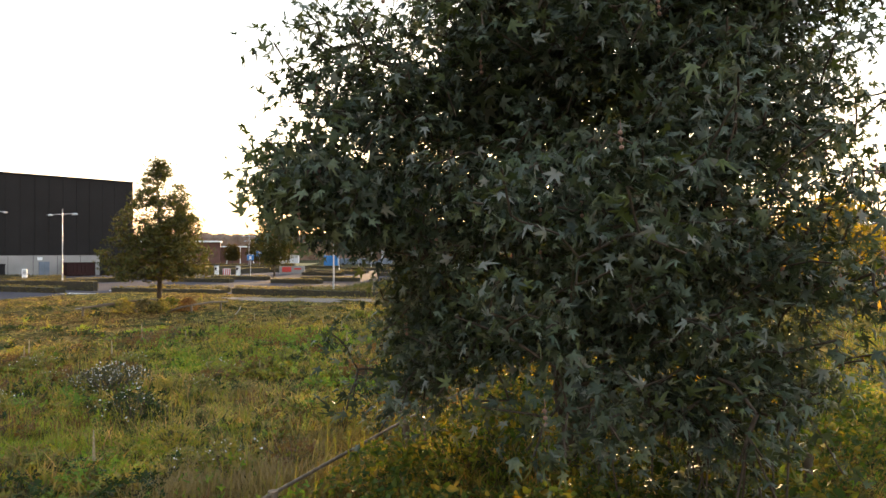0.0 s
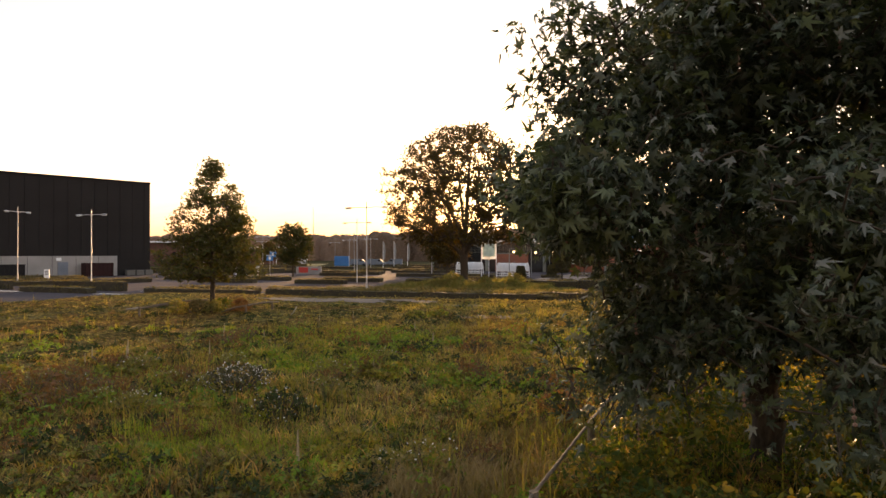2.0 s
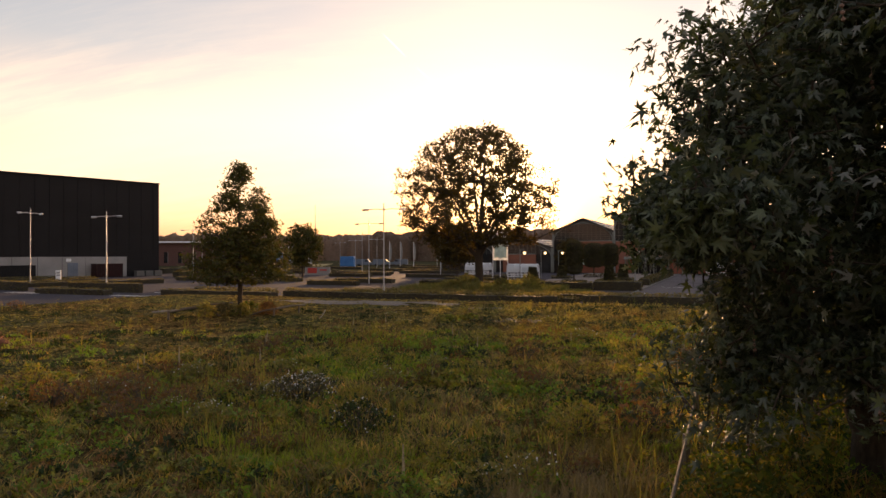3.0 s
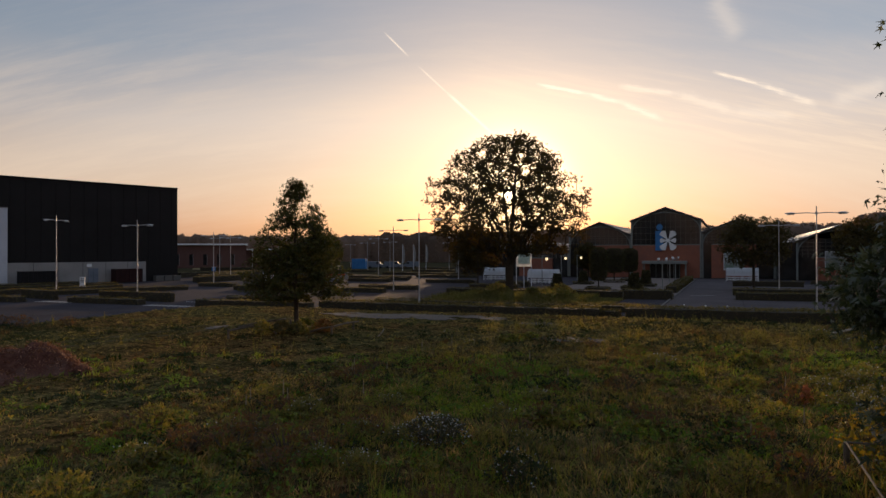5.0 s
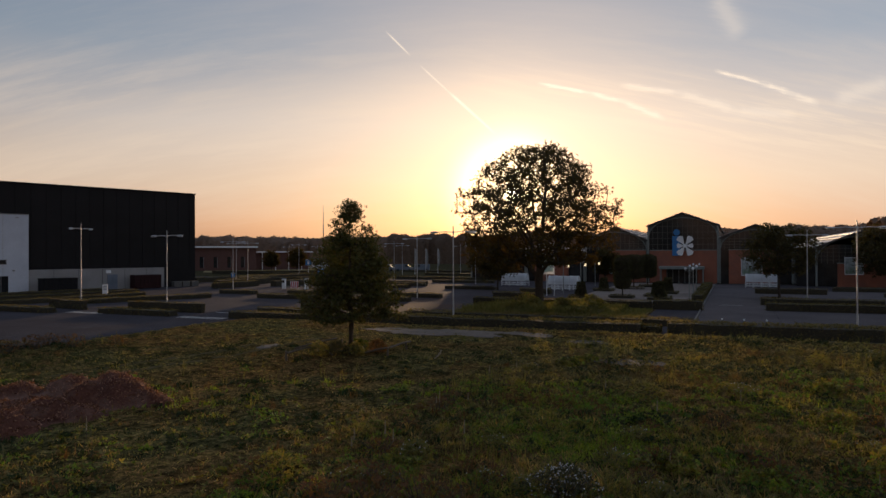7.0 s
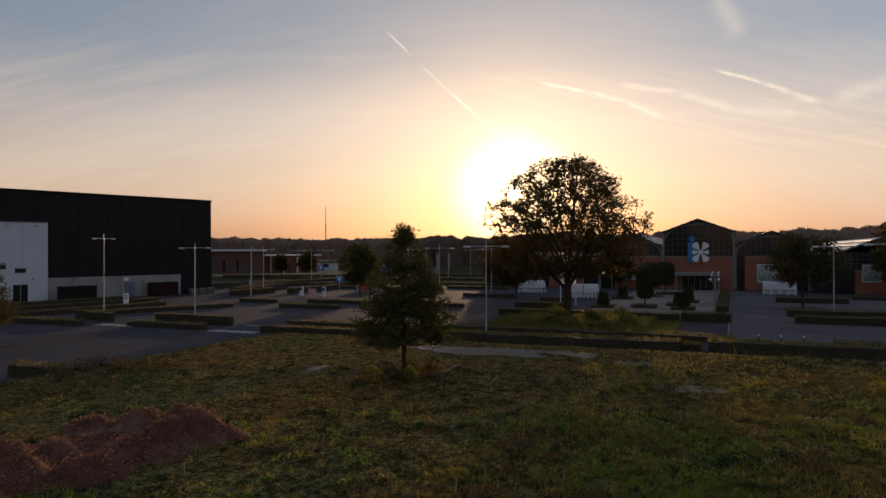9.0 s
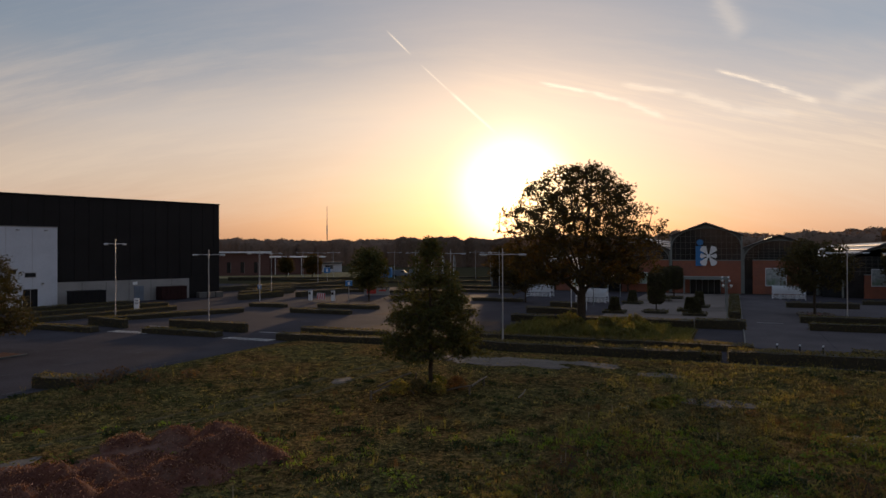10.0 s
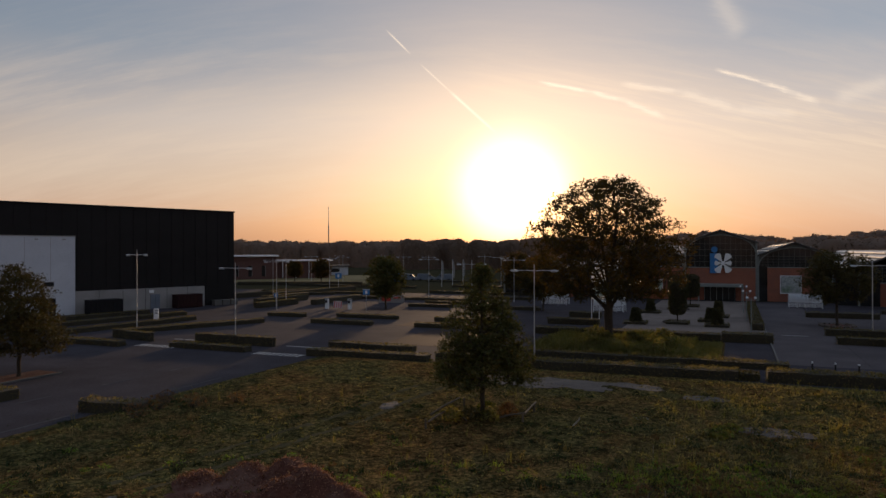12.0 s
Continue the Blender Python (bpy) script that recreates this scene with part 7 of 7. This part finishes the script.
for x, y in [(-12.7, 10.5), (-12.6, 8.6), (-13.4, 8.5), (-16.1, 11.7), (-14.4, 13.4), (-13.7, 10.6), (-5.4, 16.4), (-3.0, 21.6), (-3.4, 17.6), (-3.6, 20.5), (-6.5, 6.9), (-11.1, 15.6), (-10.1, 11.2), (-15.6, 9.6), (-12.4, 8.3)]:
    c = copy_thing(daisy, pose(x, y, field_z(x, y) - 0.02, 0, 0, x * 40))
    c.scale = (0.9, 0.9, 0.9)
for k, (x, y) in enumerate([(-18.9, 9.5), (-18.8, 10.1), (-16.4, 8.2), (-16.4, 7.4), (-13.9, 8.1), (-15.1, 8.3)]):
    c = copy_thing(weed if k % 2 else dock, pose(x, y, field_z(x, y) - 0.02, 0, 0, x * 40))
    c.scale = (1.0, 1.0, 0.8)
# undergrowth below the plane tree
for k, (x, y, w, h) in enumerate(((-3.6, 8.0, 1.8, 0.8), (-2.6, 7.0, 2.0, 0.7), (-1.2, 7.4, 2.2, 0.8), (-3.2, 9.6, 1.9, 0.9), (-1.0, 9.2, 2.0, 0.9), (0.4, 8.4, 2.0, 0.8), (-0.6, 11.6, 2.4, 1.1), (-3.0, 11.6, 2.2, 1.0), (0.9, 10.6, 2.2, 1.0), (-1.8, 12.8, 2.4, 1.1), (1.8, 12.6, 2.4, 0.9))):
    bush("undergrowth_shrub", (x, y - 1.0, 0.45), w, h, int(620 * w), 0.075, M_SHRUB, "yellow-green undergrowth below the plane tree", 120 + k, 12, "shrub", "undergrowth round the plane tree", leaf=oval_leaf())
# golden shrubs behind the stem: backlight is painted into their leaves
for k, (x, y, w, h) in enumerate(((-3.4, 12.6, 1.8, 1.2), (-2.2, 12.0, 1.6, 1.3), (-0.9, 12.9, 1.9, 1.35), (0.4, 12.4, 1.7, 1.2), (1.5, 13.2, 1.9, 1.2), (-1.7, 14.2, 2.0, 1.3), (0.6, 14.6, 2.0, 1.2), (-3.2, 10.9, 1.2, 0.9))):
    bush("undergrowth_shrub", (x, y, 0.45), w, h, int(430 * w), 0.085, (M_SUNLEAF, M_SHRUB, M_SUNLEAF)[k % 3], "golden undergrowth, backlight put into its colour, behind the plane trunk", 220 + k, 12, "shrub", "undergrowth round the plane tree", leaf=oval_leaf())
for k, (x, y) in enumerate(((-25.9, 25.9), (-26.9, 25.8), (-26.5, 27.2), (-27.6, 25.2), (-25.3, 27.2))):
    bush("undergrowth_shrub", (x, y, 0.45), 1.1, 0.75, 380, 0.080, (M_BEDGRASS, M_GREYWEED, M_SHRUB, M_BEDGRASS, M_RUST)[k], "withered golden weeds at the foot of the young oak", 140 + k, 10, "shrub", "weeds at the young oak")


def tall_bed():
    """The bed of tall grasses below the large oak."""
    rng = np.random.default_rng(44)
    n = 4800
    p = np.stack([rng.uniform(-31.6, -15.8, n), rng.uniform(53, 64.6, n), np.full(n, 0.02)], 1)
    h = 0.75 + 0.85 * np.clip(patch_noise(p, 0.28, 9.0) + 0.15, 0, 1) * (p[:, 0] < -19) + 0.0
    h[p[:, 0] > -18.0] *= 0.35
    h *= 0.85
    v, f = blades(rng, p, h, np.full(n, 0.022), 0.5, 6)
    short = sheet("lawn_strip", rect(-18.0, 53.0, -15.7, 64.6), 0.034, M_GOLD, "strip of yellowed lawn beside the planted bed", 0.02, "structure", "lawn")
    bed = tagged(new("tall_grass_bed", mesh_of("tall_grass_bed", v, f, M_BEDGRASS)), "bed of tall green and straw grasses below the large oak", "grass", "", "stuff")
    for k in range(10):
        bush("bed_shrub", (rng.uniform(-31, -19.5), rng.uniform(54, 63), 0.02), rng.uniform(1.8, 3.2), rng.uniform(0.9, 1.7), 520, 0.16, M_BEDGRASS, "rounded shrub among tall grasses below the oak", 160 + k, 8, "shrub", "shrubs below the large oak")


tall_bed()
sheet("planting_soil", rect(-31.9, 52.6, -15.5, 64.9), 0.02, M_FIELD, "dark soil of the planted bed", 0.05, category="soil")
sheet("planting_soil", rect(-62.6, 24.2, -60.1, 29.0), 0.06, M_MULCH, "brown mulch on the kerbed tree island", 0.08, category="soil")
